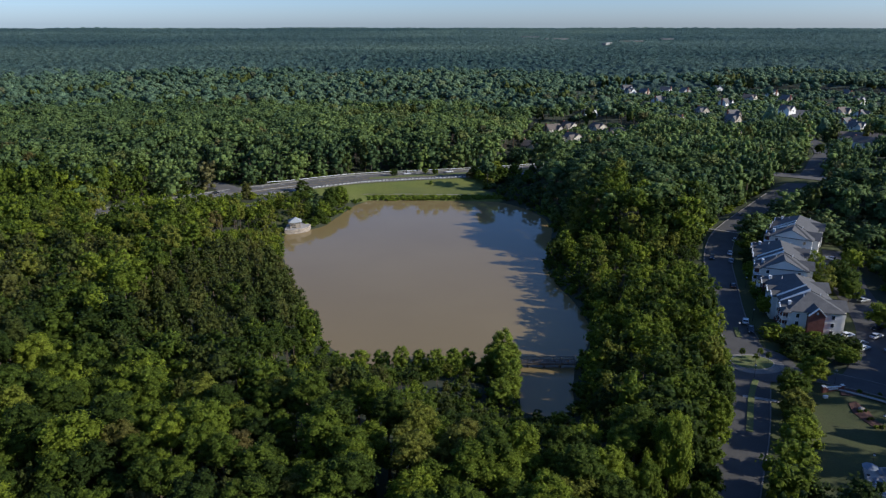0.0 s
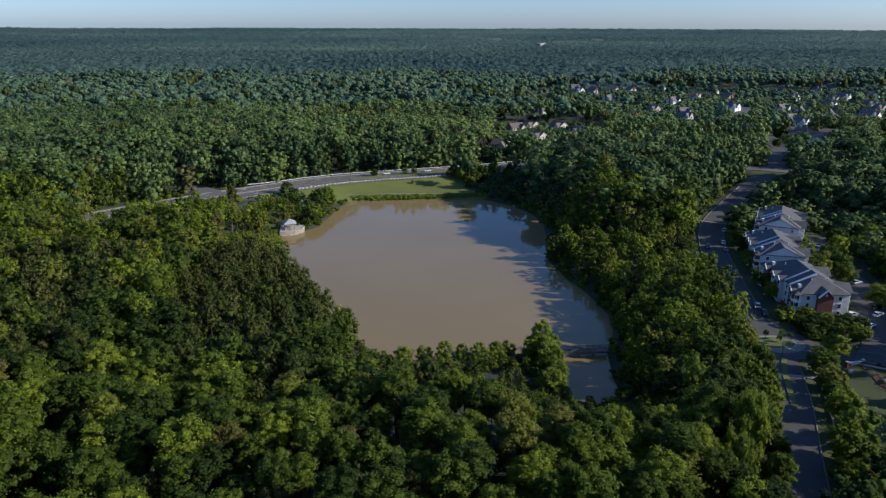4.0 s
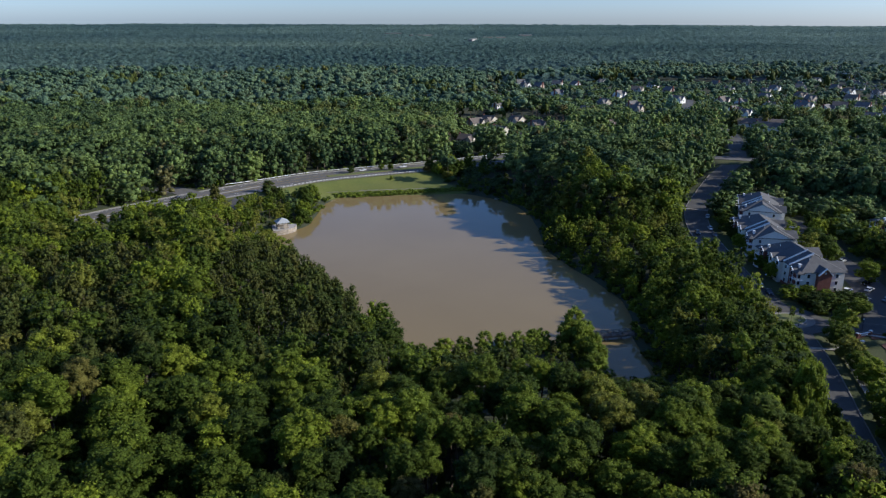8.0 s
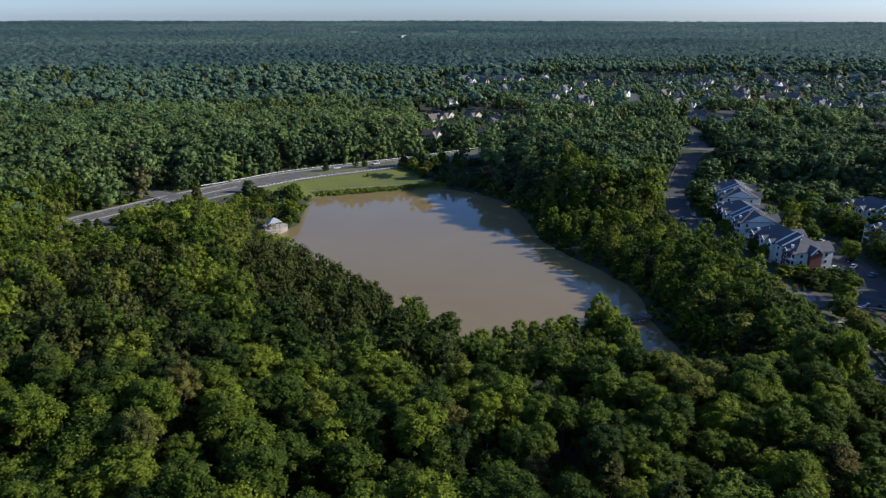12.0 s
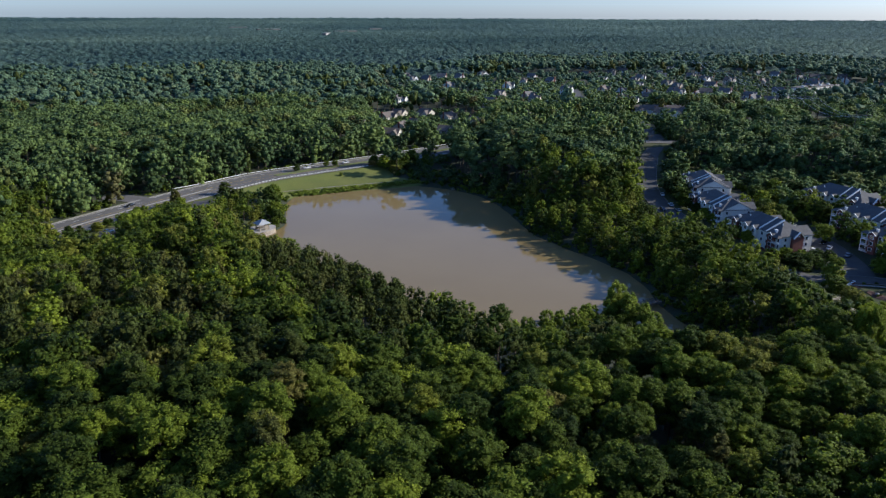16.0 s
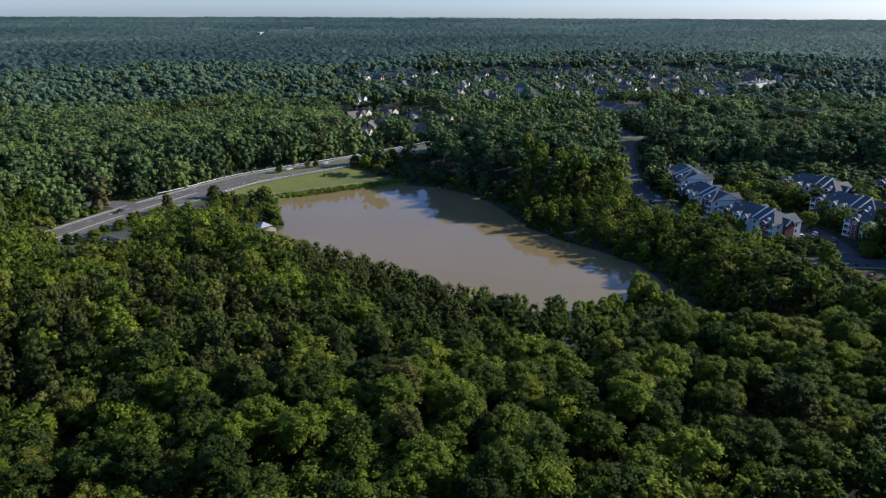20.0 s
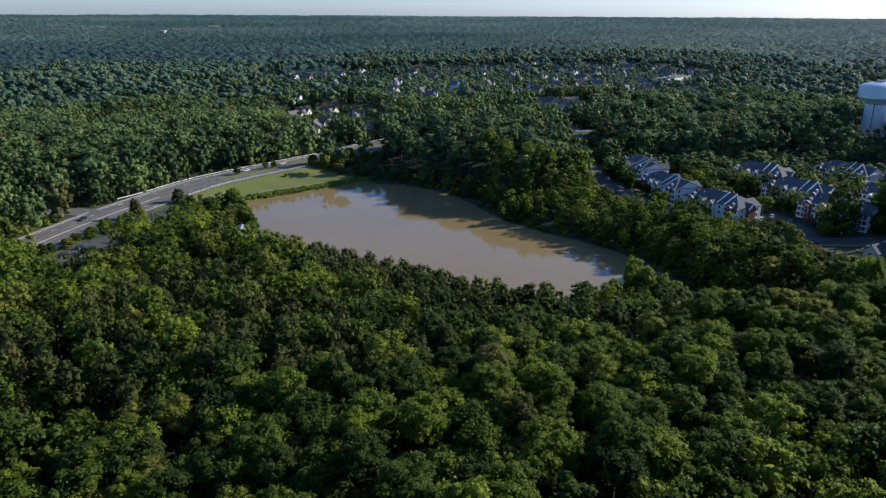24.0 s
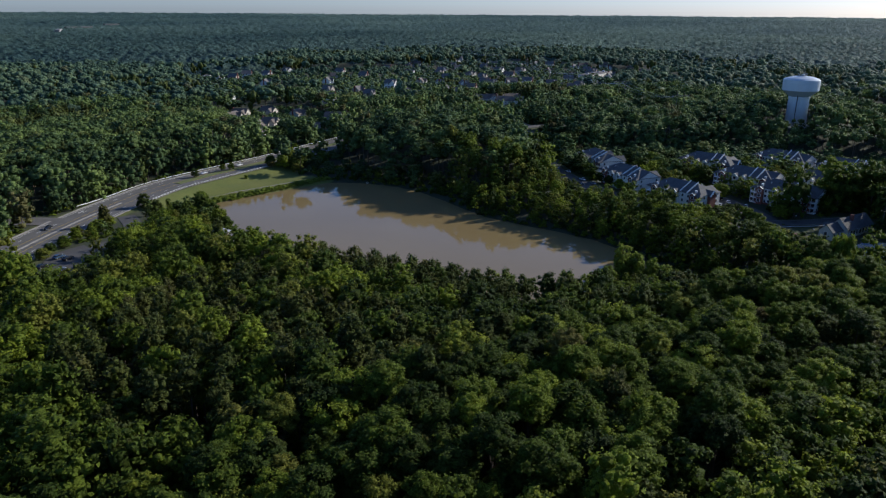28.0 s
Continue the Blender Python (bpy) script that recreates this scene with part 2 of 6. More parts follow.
def ground_material():
    """Leaf litter under the woods, mown grass where the plan has lawns."""
    m = material("ground", (0.040, 0.042, 0.020), 0.95, scale=0.5, vary=0.35, second=(0.028, 0.038, 0.014))
    n, l = m.node_tree.nodes, m.node_tree.links
    b = n["Principled BSDF"]
    litter = b.inputs["Base Color"].links[0].from_socket
    at = n.new("ShaderNodeAttribute")
    at.attribute_name = "lawn"
    geo, tuft, patch = n.new("ShaderNodeNewGeometry"), n.new("ShaderNodeTexNoise"), n.new("ShaderNodeTexNoise")
    tuft.inputs["Scale"].default_value, patch.inputs["Scale"].default_value = 1.5, 0.07
    for t in (tuft, patch):
        t.inputs["Detail"].default_value = 4
        l.new(geo.outputs["Position"], t.inputs["Vector"])
    g = n.new("ShaderNodeMix")
    g.data_type = "RGBA"
    g.inputs["A"].default_value, g.inputs["B"].default_value = (0.080, 0.108, 0.016, 1), (0.165, 0.165, 0.030, 1)
    l.new(patch.outputs["Fac"], g.inputs["Factor"])
    hsv, v = n.new("ShaderNodeHueSaturation"), n.new("ShaderNodeMapRange")
    v.inputs["To Min"].default_value, v.inputs["To Max"].default_value = 0.6, 1.4
    l.new(tuft.outputs["Fac"], v.inputs["Value"])
    l.new(v.outputs["Result"], hsv.inputs["Value"])
    l.new(g.outputs["Result"], hsv.inputs["Color"])
    mix = n.new("ShaderNodeMix")
    mix.data_type = "RGBA"
    l.new(at.outputs["Fac"], mix.inputs["Factor"])
    l.new(litter, mix.inputs["A"])
    l.new(hsv.outputs["Color"], mix.inputs["B"])
    l.new(mix.outputs["Result"], b.inputs["Base Color"])
    return m


M_GROUND = ground_material()

# ---- the plan ----
POND = [(-43, 399), (-25, 400), (0, 398.5), (15, 397.5), (30, 396.5), (36, 392), (47, 378), (53.5, 360), (54.5, 340), (51, 318), (46.5, 300), (43, 280), (45.5, 256), (48.6, 239), (50, 221),
        (46, 204), (40, 193), (37, 180), (35, 166), (27, 160), (20, 165), (21, 180), (22, 191), (12, 190), (-8, 187), (-26, 190), (-37, 206), (-45.5, 224), (-54, 247), (-64, 274), (-72.5, 303),
        (-77, 331), (-72, 335.5), (-66, 338), (-60, 345), (-56, 362), (-50, 387)]
HIGHWAY = [(-330, 150, 9), (-230, 262, 8.5), (-190, 316, 8), (-155, 354, 7.5), (-118, 387, 6.8), (-86, 411, 6.3), (-55, 430, 6), (-25, 440, 5.8), (0, 446, 5.8), (35, 454, 6), (75, 463, 7), (130, 470, 9), (220, 470, 12)]
DRIVE = [(48, 100, 7), (60, 124, 7), (71, 145, 7), (80.5, 166, 7), (87, 180, 7), (90, 195, 7), (93, 212, 7), (101, 239, 7.3), (111, 271, 8.5), (125, 299, 10), (148, 328, 11.5), (172, 355, 14), (200, 381, 18), (226, 422, 18), (246, 455, 18), (261, 495, 18), (275, 550, 18), (300, 612, 18), (350, 696, 18)]
CROSS = [(150, 402, 17), (188, 386, 18), (210, 373, 18), (250, 352, 18)]
CLUB_ROAD = [(92, 177, 7), (100, 172, 7), (111, 165, 7.2), (126, 152, 7.5), (146, 138, 8)]
LOT_EAST = [(111, 166, 7.2), (124, 182, 7.5), (136, 205, 7.8), (146, 240, 8.6), (160, 272, 10)]
LOT_SIDE = [(150, 252, 8.9), (141, 268, 9.2)]
LOT_WEST = [(-150, 312, 7.6), (-142, 328, 7.4), (-134, 342, 7.2), (-124, 345, 7.0)]
LOT_WEST_ARM = [(-124, 345, 7.0), (-106, 352, 6.6), (-98, 368, 6.4), (-94, 386, 6.3)]
SIDE_ROAD = [(-120, 394, 6.8), (-128, 404, 6.9), (-140, 413, 7.2)]
ROADS = [(HIGHWAY, 11.5), (DRIVE, 5.0), (CROSS, 6.0), (CLUB_ROAD, 3.6), (LOT_EAST, 6.0), (LOT_SIDE, 5.0), (LOT_WEST, 7.0), (LOT_WEST_ARM, 4.0), (SIDE_ROAD, 6.0)]
HEIGHTS = [(0, 0, 10), (-60, 100, 12), (-130, 130, 15), (-160, 90, 15), (-200, 200, 14), (-260, 120, 15), (-130, 260, 9), (-100, 220, 8), (-50, 150, 7), (0, 120, 8), (20, 140, 4), (45, 150, 4), (60, 170, 4),
           (75, 120, 6.5), (100, 110, 7), (62, 200, 4), (70, 230, 5), (72, 270, 6), (110, 210, 7.2), (125, 250, 8), (150, 290, 9.5), (70, 300, 6), (85, 350, 10), (110, 400, 12), (62, 420, 3), (44, 412, 2),
           (0, 406, 1.4), (0, 426, 3.8), (-30, 420, 3.6), (-60, 405, 3.6), (-100, 480, 9), (0, 520, 10), (-200, 500, 12), (100, 560, 4), (130, 625, 5), (80, 540, 4), (170, 520, 9), (170, 200, 9), (165, 150, 8.5), (200, 230, 10),
           (225, 180, 9), (322, 236, 23), (420, 215, 18), (250, 300, 14), (300, 420, 17), (-300, 300, 15), (220, 640, 13), (350, 800, 15), (400, 600, 14), (460, 520, 14), (0, 900, 16), (-350, 1000, 17), (600, 700, 16), (700, 300, 18), (-600, 600, 16),
           (0, 1500, 18), (1000, 1000, 18), (900, 100, 18), (-1000, 1200, 18)]
APARTMENTS = [(114.6, 211, 10, 7.3), (124.6, 247.5, 20.5, 7.9), (145.2, 279.5, 32, 9.3), (183, 229, 2, 9.6), (164, 198, 6, 8.8), (147, 171, 4, 8.2), (221, 201, 10, 10), (224, 166, 8, 9.4), (181, 165, 5, 9.0)]
TOWER = (325.5, 233)
BALLFIELD = (455, 212)
HOUSES = [(205, 627), (250, 689), (296, 753), (338, 792), (386, 845), (268, 661), (255, 626), (147, 722), (240, 941), (232, 893), (246, 881), (322, 669), (378, 679), (338, 597), (335, 575), (392, 622), (373, 594), (394, 584),
          (432, 624), (474, 665), (489, 699), (508, 772), (423, 606), (428, 586), (394, 547), (407, 536), (412, 518), (424, 524), (454, 536), (457, 516), (482, 524), (462, 608), (480, 598), (520, 660), (577, 686), (824, 982),
          (914, 1035), (939, 1024), (710, 734), (920, 941), (717, 933), (650, 879), (297, 885), (280, 906), (238, 795), (348, 915), (371, 777), (600, 560), (640, 610), (560, 520), (690, 560), (620, 480), (540, 580)]
TOWNHOUSES = [(96, 622, 0), (113, 636, 20), (68, 536, 70), (88, 566, 80), (106, 576, 10), (138, 630, 0), (145, 596, 15), (112, 527, 60), (150, 548, 30), (204, 566, 10), (232, 555, 10), (398, 482, 0)]
FAR_BLOCKS = [(296, 506, -25), (283, 463, -55), (304, 482, -30)]
RNG = np.random.default_rng(7)


def poly_dist(px, py, pts):
    """Distance to a polyline, and how far along its pieces the nearest point lies (piece index + share)."""
    best, at = np.full(px.shape, 1e9), np.zeros(px.shape)
    for i in range(len(pts) - 1):
        (ax, ay), (bx, by) = pts[i][:2], pts[i + 1][:2]
        dx, dy = bx - ax, by - ay
        s = np.clip(((px - ax) * dx + (py - ay) * dy) / (dx * dx + dy * dy), 0, 1)
        d = np.hypot(px - ax - s * dx, py - ay - s * dy)
        near = d < best
        best, at = np.where(near, d, best), np.where(near, i + s, at)
    return best, at


def inside(px, py, pts):
    c = np.zeros(px.shape, bool)
    for i in range(len(pts)):
        (ax, ay), (bx, by) = pts[i], pts[i - 1]
        if ay != by:
            c ^= ((ay > py) != (by > py)) & (px < (bx - ax) * (py - ay) / (by - ay) + ax)
    return c


def pond_dist(px, py):
    d, _ = poly_dist(px, py, POND + POND[:1])
    return np.where(inside(px, py, POND), -d, d)


def smooth(a, lo, hi):
    t = np.clip((a - lo) / (hi - lo), 0, 1)
    return t * t * (3 - 2 * t)


def ground_z(px, py, roads=True):
    px, py = np.asarray(px, float), np.asarray(py, float)
    num, den = np.zeros(px.shape), np.zeros(px.shape)
    for hx, hy, hz in HEIGHTS:
        w = 1 / ((px - hx) ** 2 + (py - hy) ** 2 + 300) ** 1.6
        num, den = num + w * hz, den + w
    z = num / den
    r = np.hypot(px + 100, py - 30)
    z = z + 16 * smooth(r, 2200, 4950)
    d = pond_dist(px, py)
    z = np.minimum(z, 0.35 + np.maximum(d, 0) * 0.22) * smooth(d, -1, 3) + (1 - smooth(d, -1, 3)) * np.maximum(-2.2, d * 0.5)
    if roads:
        for pts, hw in ROADS:
            dist, at = poly_dist(px, py, pts)
            i = np.clip(at.astype(int), 0, len(pts) - 2)
            zs = np.array([p[2] for p in pts], float)
            rz = zs[i] + (zs[i + 1] - zs[i]) * (at - i) - 0.22
            k = 1 - smooth(dist, hw + 1.2, hw + 11)
            z = z * (1 - k) + rz * k
    return z


LAWN_DAM = [(-90, 399), (-80, 403), (-60, 416), (-30, 428), (0, 435), (20, 440), (28, 430), (22, 415), (33, 400), (34, 396), (0, 398), (-43, 398), (-52, 392), (-70, 385)]
LAWN_CLUB = [(62, 118), (80, 150), (90, 166), (100, 168), (112, 160), (120, 150), (108, 142), (98, 132), (88, 112)]
LAWN_HUT = [(-98, 345), (-82, 330), (-72, 345), (-66, 370), (-80, 380), (-95, 370)]
LAWN_APT = [(100, 190), (132, 190), (150, 250), (165, 285), (140, 305), (118, 275), (103, 230)]


def lawn_share(px, py):
    v = np.zeros(px.shape)
    for pts, edge in ((LAWN_DAM, 2.0), (LAWN_CLUB, 3.0), (LAWN_HUT, 4.0), (LAWN_APT, 4.0)):
        d, _ = poly_dist(px, py, pts + pts[:1])
        # club and hut lawns count low: shade there is put into the colour
        v = np.maximum(v, np.where(inside(px, py, pts), 1.0, 1 - smooth(d, 0, edge)) * (1.0 if pts is LAWN_DAM else 0.3))
    for pts, hw in ROADS[:4]:
        d, _ = poly_dist(px, py, pts)
        v = np.maximum(v, (0.8 if pts is HIGHWAY else 0.3) * (1 - smooth(d, hw + 1.5, hw + 5)))
    d = np.hypot((px - BALLFIELD[0]) / 60, (py - BALLFIELD[1]) / 26)
    v = np.maximum(v, 1 - smooth(d, 0.9, 1.1))
    return v


# ---- mesh helpers ----
def mesh_from(name, verts, quads, mat=None, tone=None, smooth_shade=False):
    """A mesh of four-sided faces straight from arrays."""
    me = bpy.data.meshes.new(name)
    verts, quads = np.asarray(verts, np.float32), np.asarray(quads, np.int32)
    me.vertices.add(len(verts))
    me.vertices.foreach_set("co", verts.ravel())
    me.loops.add(quads.size)
    me.loops.foreach_set("vertex_index", quads.ravel())
    me.polygons.add(len(quads))
    me.polygons.foreach_set("loop_start", np.arange(0, quads.size, 4, dtype=np.int32))
    if tone is not None:
        me.attributes.new("tone", "FLOAT", "POINT").data.foreach_set("value", np.asarray(tone, np.float32))
    if mat:
        me.materials.append(mat)
    me.update(calc_edges=True)
    me.polygons.foreach_set("use_smooth", np.full(len(quads), smooth_shade))
    return me


def part(name, bm, mat, parent=None, label=""):
    """Links a bmesh as one mesh object under a thing or a part."""
    me = bpy.data.meshes.new(name)
    bm.to_mesh(me)
    bm.free()
    me.materials.append(mat)
    ob = new(name, me)
    if parent is not None:
        ob.parent = parent
    if label:
        ob["label"] = label
    return ob


def shared(name, data, parent, m=None, label=""):
    ob = new(name, data)
    ob.parent = parent
    if m is not None:
        ob.matrix_basis = m
    if label:
        ob["label"] = label
    return ob


def box(bm, x0, x1, y0, y1, z0, z1, bevel=0.0):
    r = bmesh.ops.create_cube(bm, size=1, matrix=Matrix.Translation(((x0 + x1) / 2, (y0 + y1) / 2, (z0 + z1) / 2)) @ Matrix.Diagonal((x1 - x0, y1 - y0, z1 - z0, 1)))
    if bevel:
        bmesh.ops.bevel(bm, geom=list({e for v in r["verts"] for e in v.link_edges}), offset=bevel, segments=1, affect="EDGES")
    return bm


def boxes(*specs, bevel=0.0):
    bm = bmesh.new()
    for s in specs:
        box(bm, *s, bevel=bevel)
    return bm


def lathe(profile, n=24):
    """A turned body from (radius, height) rows."""
    bm = bmesh.new()
    rings = [[bm.verts.new((r * math.cos(2 * math.pi * i / n), r * math.sin(2 * math.pi * i / n), z)) for i in range(n)] for r, z in profile]
    for a, b in zip(rings, rings[1:]):
        for i in range(n):
            bm.faces.new((a[i], a[(i + 1) % n], b[(i + 1) % n], b[i]))
    bm.faces.new(list(reversed(rings[0])))
    bm.faces.new(rings[-1])
    return bm


def prism(outline, z0, z1):
    bm = bmesh.new()
    lo, hi = [bm.verts.new((x, y, z0)) for x, y in outline], [bm.verts.new((x, y, z1)) for x, y in outline]
    n = len(outline)
    bm.faces.new(list(reversed(lo)))
    bm.faces.new(hi)
    for i in range(n):
        bm.faces.new((lo[i], lo[(i + 1) % n], hi[(i + 1) % n], hi[i]))
    bmesh.ops.recalc_face_normals(bm, faces=bm.faces)
    return bm


def solid(faces_points):
    """A mesh from faces given by their corners; shared corners are welded."""
    bm = bmesh.new()
    for pts in faces_points:
        bm.faces.new([bm.verts.new(p) for p in pts])
    bmesh.ops.remove_doubles(bm, verts=bm.verts, dist=0.001)
    bmesh.ops.recalc_face_normals(bm, faces=bm.faces)
    return bm


def resample(pts, step):
    p = np.array(pts, float)
    # a smooth line through the plan's points
    q = [p[0]]
    for i in range(len(p) - 1):
        a, b, c, d = p[max(i - 1, 0)], p[i], p[i + 1], p[min(i + 2, len(p) - 1)]
        n = max(2, int(np.hypot(*(c - b)[:2]) / step))
        for k in range(1, n + 1):
            t = k / n
            q.append(0.5 * (2 * b + (c - a) * t + (2 * a - 5 * b + 4 * c - d) * t * t + (3 * b - a - 3 * c + d) * t ** 3))
    return np.array(q)


def ribbon(name, pts, o0, o1, lift, mat, step=4.0, thick=0.0, gaps=None):
    """A strip along a line between two offsets to its left; gaps: (length on, length off)."""
    q = resample(pts, step)
    t = np.gradient(q[:, :2], axis=0)
    t /= np.linalg.norm(t, axis=1)[:, None]
    nrm = np.stack([-t[:, 1], t[:, 0]], 1)
    a, b = q[:, :2] + nrm * o0, q[:, :2] + nrm * o1
    s = np.concatenate([[0], np.cumsum(np.linalg.norm(np.diff(q[:, :2], axis=0), axis=1))])
    bm = bmesh.new()
    va = [bm.verts.new((x, y, z + lift)) for (x, y), z in zip(a, q[:, 2])]
    vb = [bm.verts.new((x, y, z + lift)) for (x, y), z in zip(b, q[:, 2])]
    for i in range(len(q) - 1):
        if gaps and s[i] % (gaps[0] + gaps[1]) > gaps[0]:
            continue
        bm.faces.new((va[i], va[i + 1], vb[i + 1], vb[i]) if o0 > o1 else (vb[i], vb[i + 1], va[i + 1], va[i]))
    if thick:
        r = bmesh.ops.extrude_face_region(bm, geom=bm.faces[:])
        bmesh.ops.translate(bm, verts=[v for v in r["geom"] if isinstance(v, bmesh.types.BMVert)], vec=(0, 0, thick))
        bmesh.ops.recalc_face_normals(bm, faces=bm.faces)
    bmesh.ops.delete(bm, geom=[v for v in bm.verts if not v.link_faces], context="VERTS")
    return part(name, bm, mat)


# ---- ground, water, roads ----
def axis(lo, a, b, hi, fine, growth):
    mid = list(np.arange(a, b + 0.1, fine))
    left, step, v = [], fine, a
    while v > lo:
        step *= growth
        v -= step
        left.append(max(v, lo))
    right, step, v = [], fine, mid[-1]
    while v < hi:
        step *= growth
        v += step
        right.append(min(v, hi))
    return np.array(left[::-1] + mid + right)


gx, gy = axis(-4900, -200, 240, 4900, 3.2, 1.09), axis(-4900, 90, 480, 4900, 3.2, 1.09)
GX, GY = np.meshgrid(gx, gy)
GZ = ground_z(GX, GY)
idx = np.arange(GX.size).reshape(GX.shape)
gq = np.stack([idx[:-1, :-1], idx[:-1, 1:], idx[1:, 1:], idx[1:, :-1]], -1).reshape(-1, 4)
ground = new("ground", mesh_from("ground", np.stack([GX, GY, GZ], -1).reshape(-1, 3), gq, M_GROUND, smooth_shade=True))
ground.data.attributes.new("lawn", "FLOAT", "POINT").data.foreach_set("value", lawn_share(GX, GY).ravel().astype(np.float32))
tagged(ground, "wooded ground with leaf litter and mown grass", "ground", kind="structure")

bm = bmesh.new()
bm.faces.new([bm.verts.new((x + 0.6 * math.copysign(1, x), y, 0.0)) for x, y in POND])
bmesh.ops.triangulate(bm, faces=bm.faces)
bmesh.ops.recalc_face_normals(bm, faces=bm.faces)
if bm.faces[:][0].normal.z < 0:
    bmesh.ops.reverse_faces(bm, faces=bm.faces)
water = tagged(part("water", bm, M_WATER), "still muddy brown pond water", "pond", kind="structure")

for pts, hw, mat, lift, name, label in (
        (HIGHWAY, 11.5, M_HIGHWAY, 0.0, "highway", "pale worn asphalt of a wide divided highway"),
        (DRIVE, 5.0, M_ASPHALT, -0.01, "road", "dark asphalt entrance drive shaded by trees"),
        (CROSS, 6.0, M_HIGHWAY, 0.01, "road", "pale asphalt road crossing the drive"),
        (CLUB_ROAD, 3.6, M_ASPHALT, -0.03, "road", "narrow asphalt road to the clubhouse"),
        (LOT_EAST, 6.0, M_ASPHALT, -0.05, "car_park", "asphalt car park between apartment buildings"),
        (LOT_SIDE, 5.0, M_ASPHALT, -0.07, "car_park", "short asphalt arm of a car park"),
        (LOT_WEST, 7.0, M_ASPHALT, -0.03, "car_park", "asphalt car park under trees beside the highway"),
        (LOT_WEST_ARM, 4.0, M_ASPHALT, -0.05, "car_park", "asphalt arm of the car park joining the highway"),
        (SIDE_ROAD, 6.0, M_HIGHWAY, 0.02, "road", "pale stub of a side road into the woods")):
    tagged(ribbon(name, pts, hw, -hw, lift, mat), label, "road", kind="structure")


# ---- trees ----
def quad_ball(n=2):
    """A ball of four-sided faces."""
    vs, fs = [], []
    for ax in range(3):
        for sg in (-1, 1):
            base = len(vs)
            for i in range(n + 1):
                for j in range(n + 1):
                    v = [0, 0, 0]
                    v[ax], v[(ax + 1) % 3], v[(ax + 2) % 3] = sg, (2 * i / n - 1) * sg, 2 * j / n - 1
                    v = np.array(v, float)
                    vs.append(v / np.linalg.norm(v))
            for i in range(n):
                for j in range(n):
                    a = base + i * (n + 1) + j
                    fs.append((a, a + n + 1, a + n + 2, a + 1))
    return np.array(vs), np.array(fs)


def profile(kind, h):
    """Crown radius at a share h of its height."""
    if kind == "pine":
        return min(1.0, 0.55 + 2.0 * h) * math.sqrt(max(0.04, 1.03 - h ** 1.6))
    if kind == "column":
        return math.sqrt(max(0.03, 1 - (abs(h - 0.45) / 0.58) ** 2.4))
    if kind == "round":
        return math.sqrt(max(0.02, 1 - (1.9 * h - 0.9) ** 2))
    return math.sqrt(max(0.03, 1 - ((h - 0.40) / 0.62) ** 2)) if h > 0.40 else math.sqrt(max(0.1, 1 - ((0.40 - h) / 0.5) ** 2))


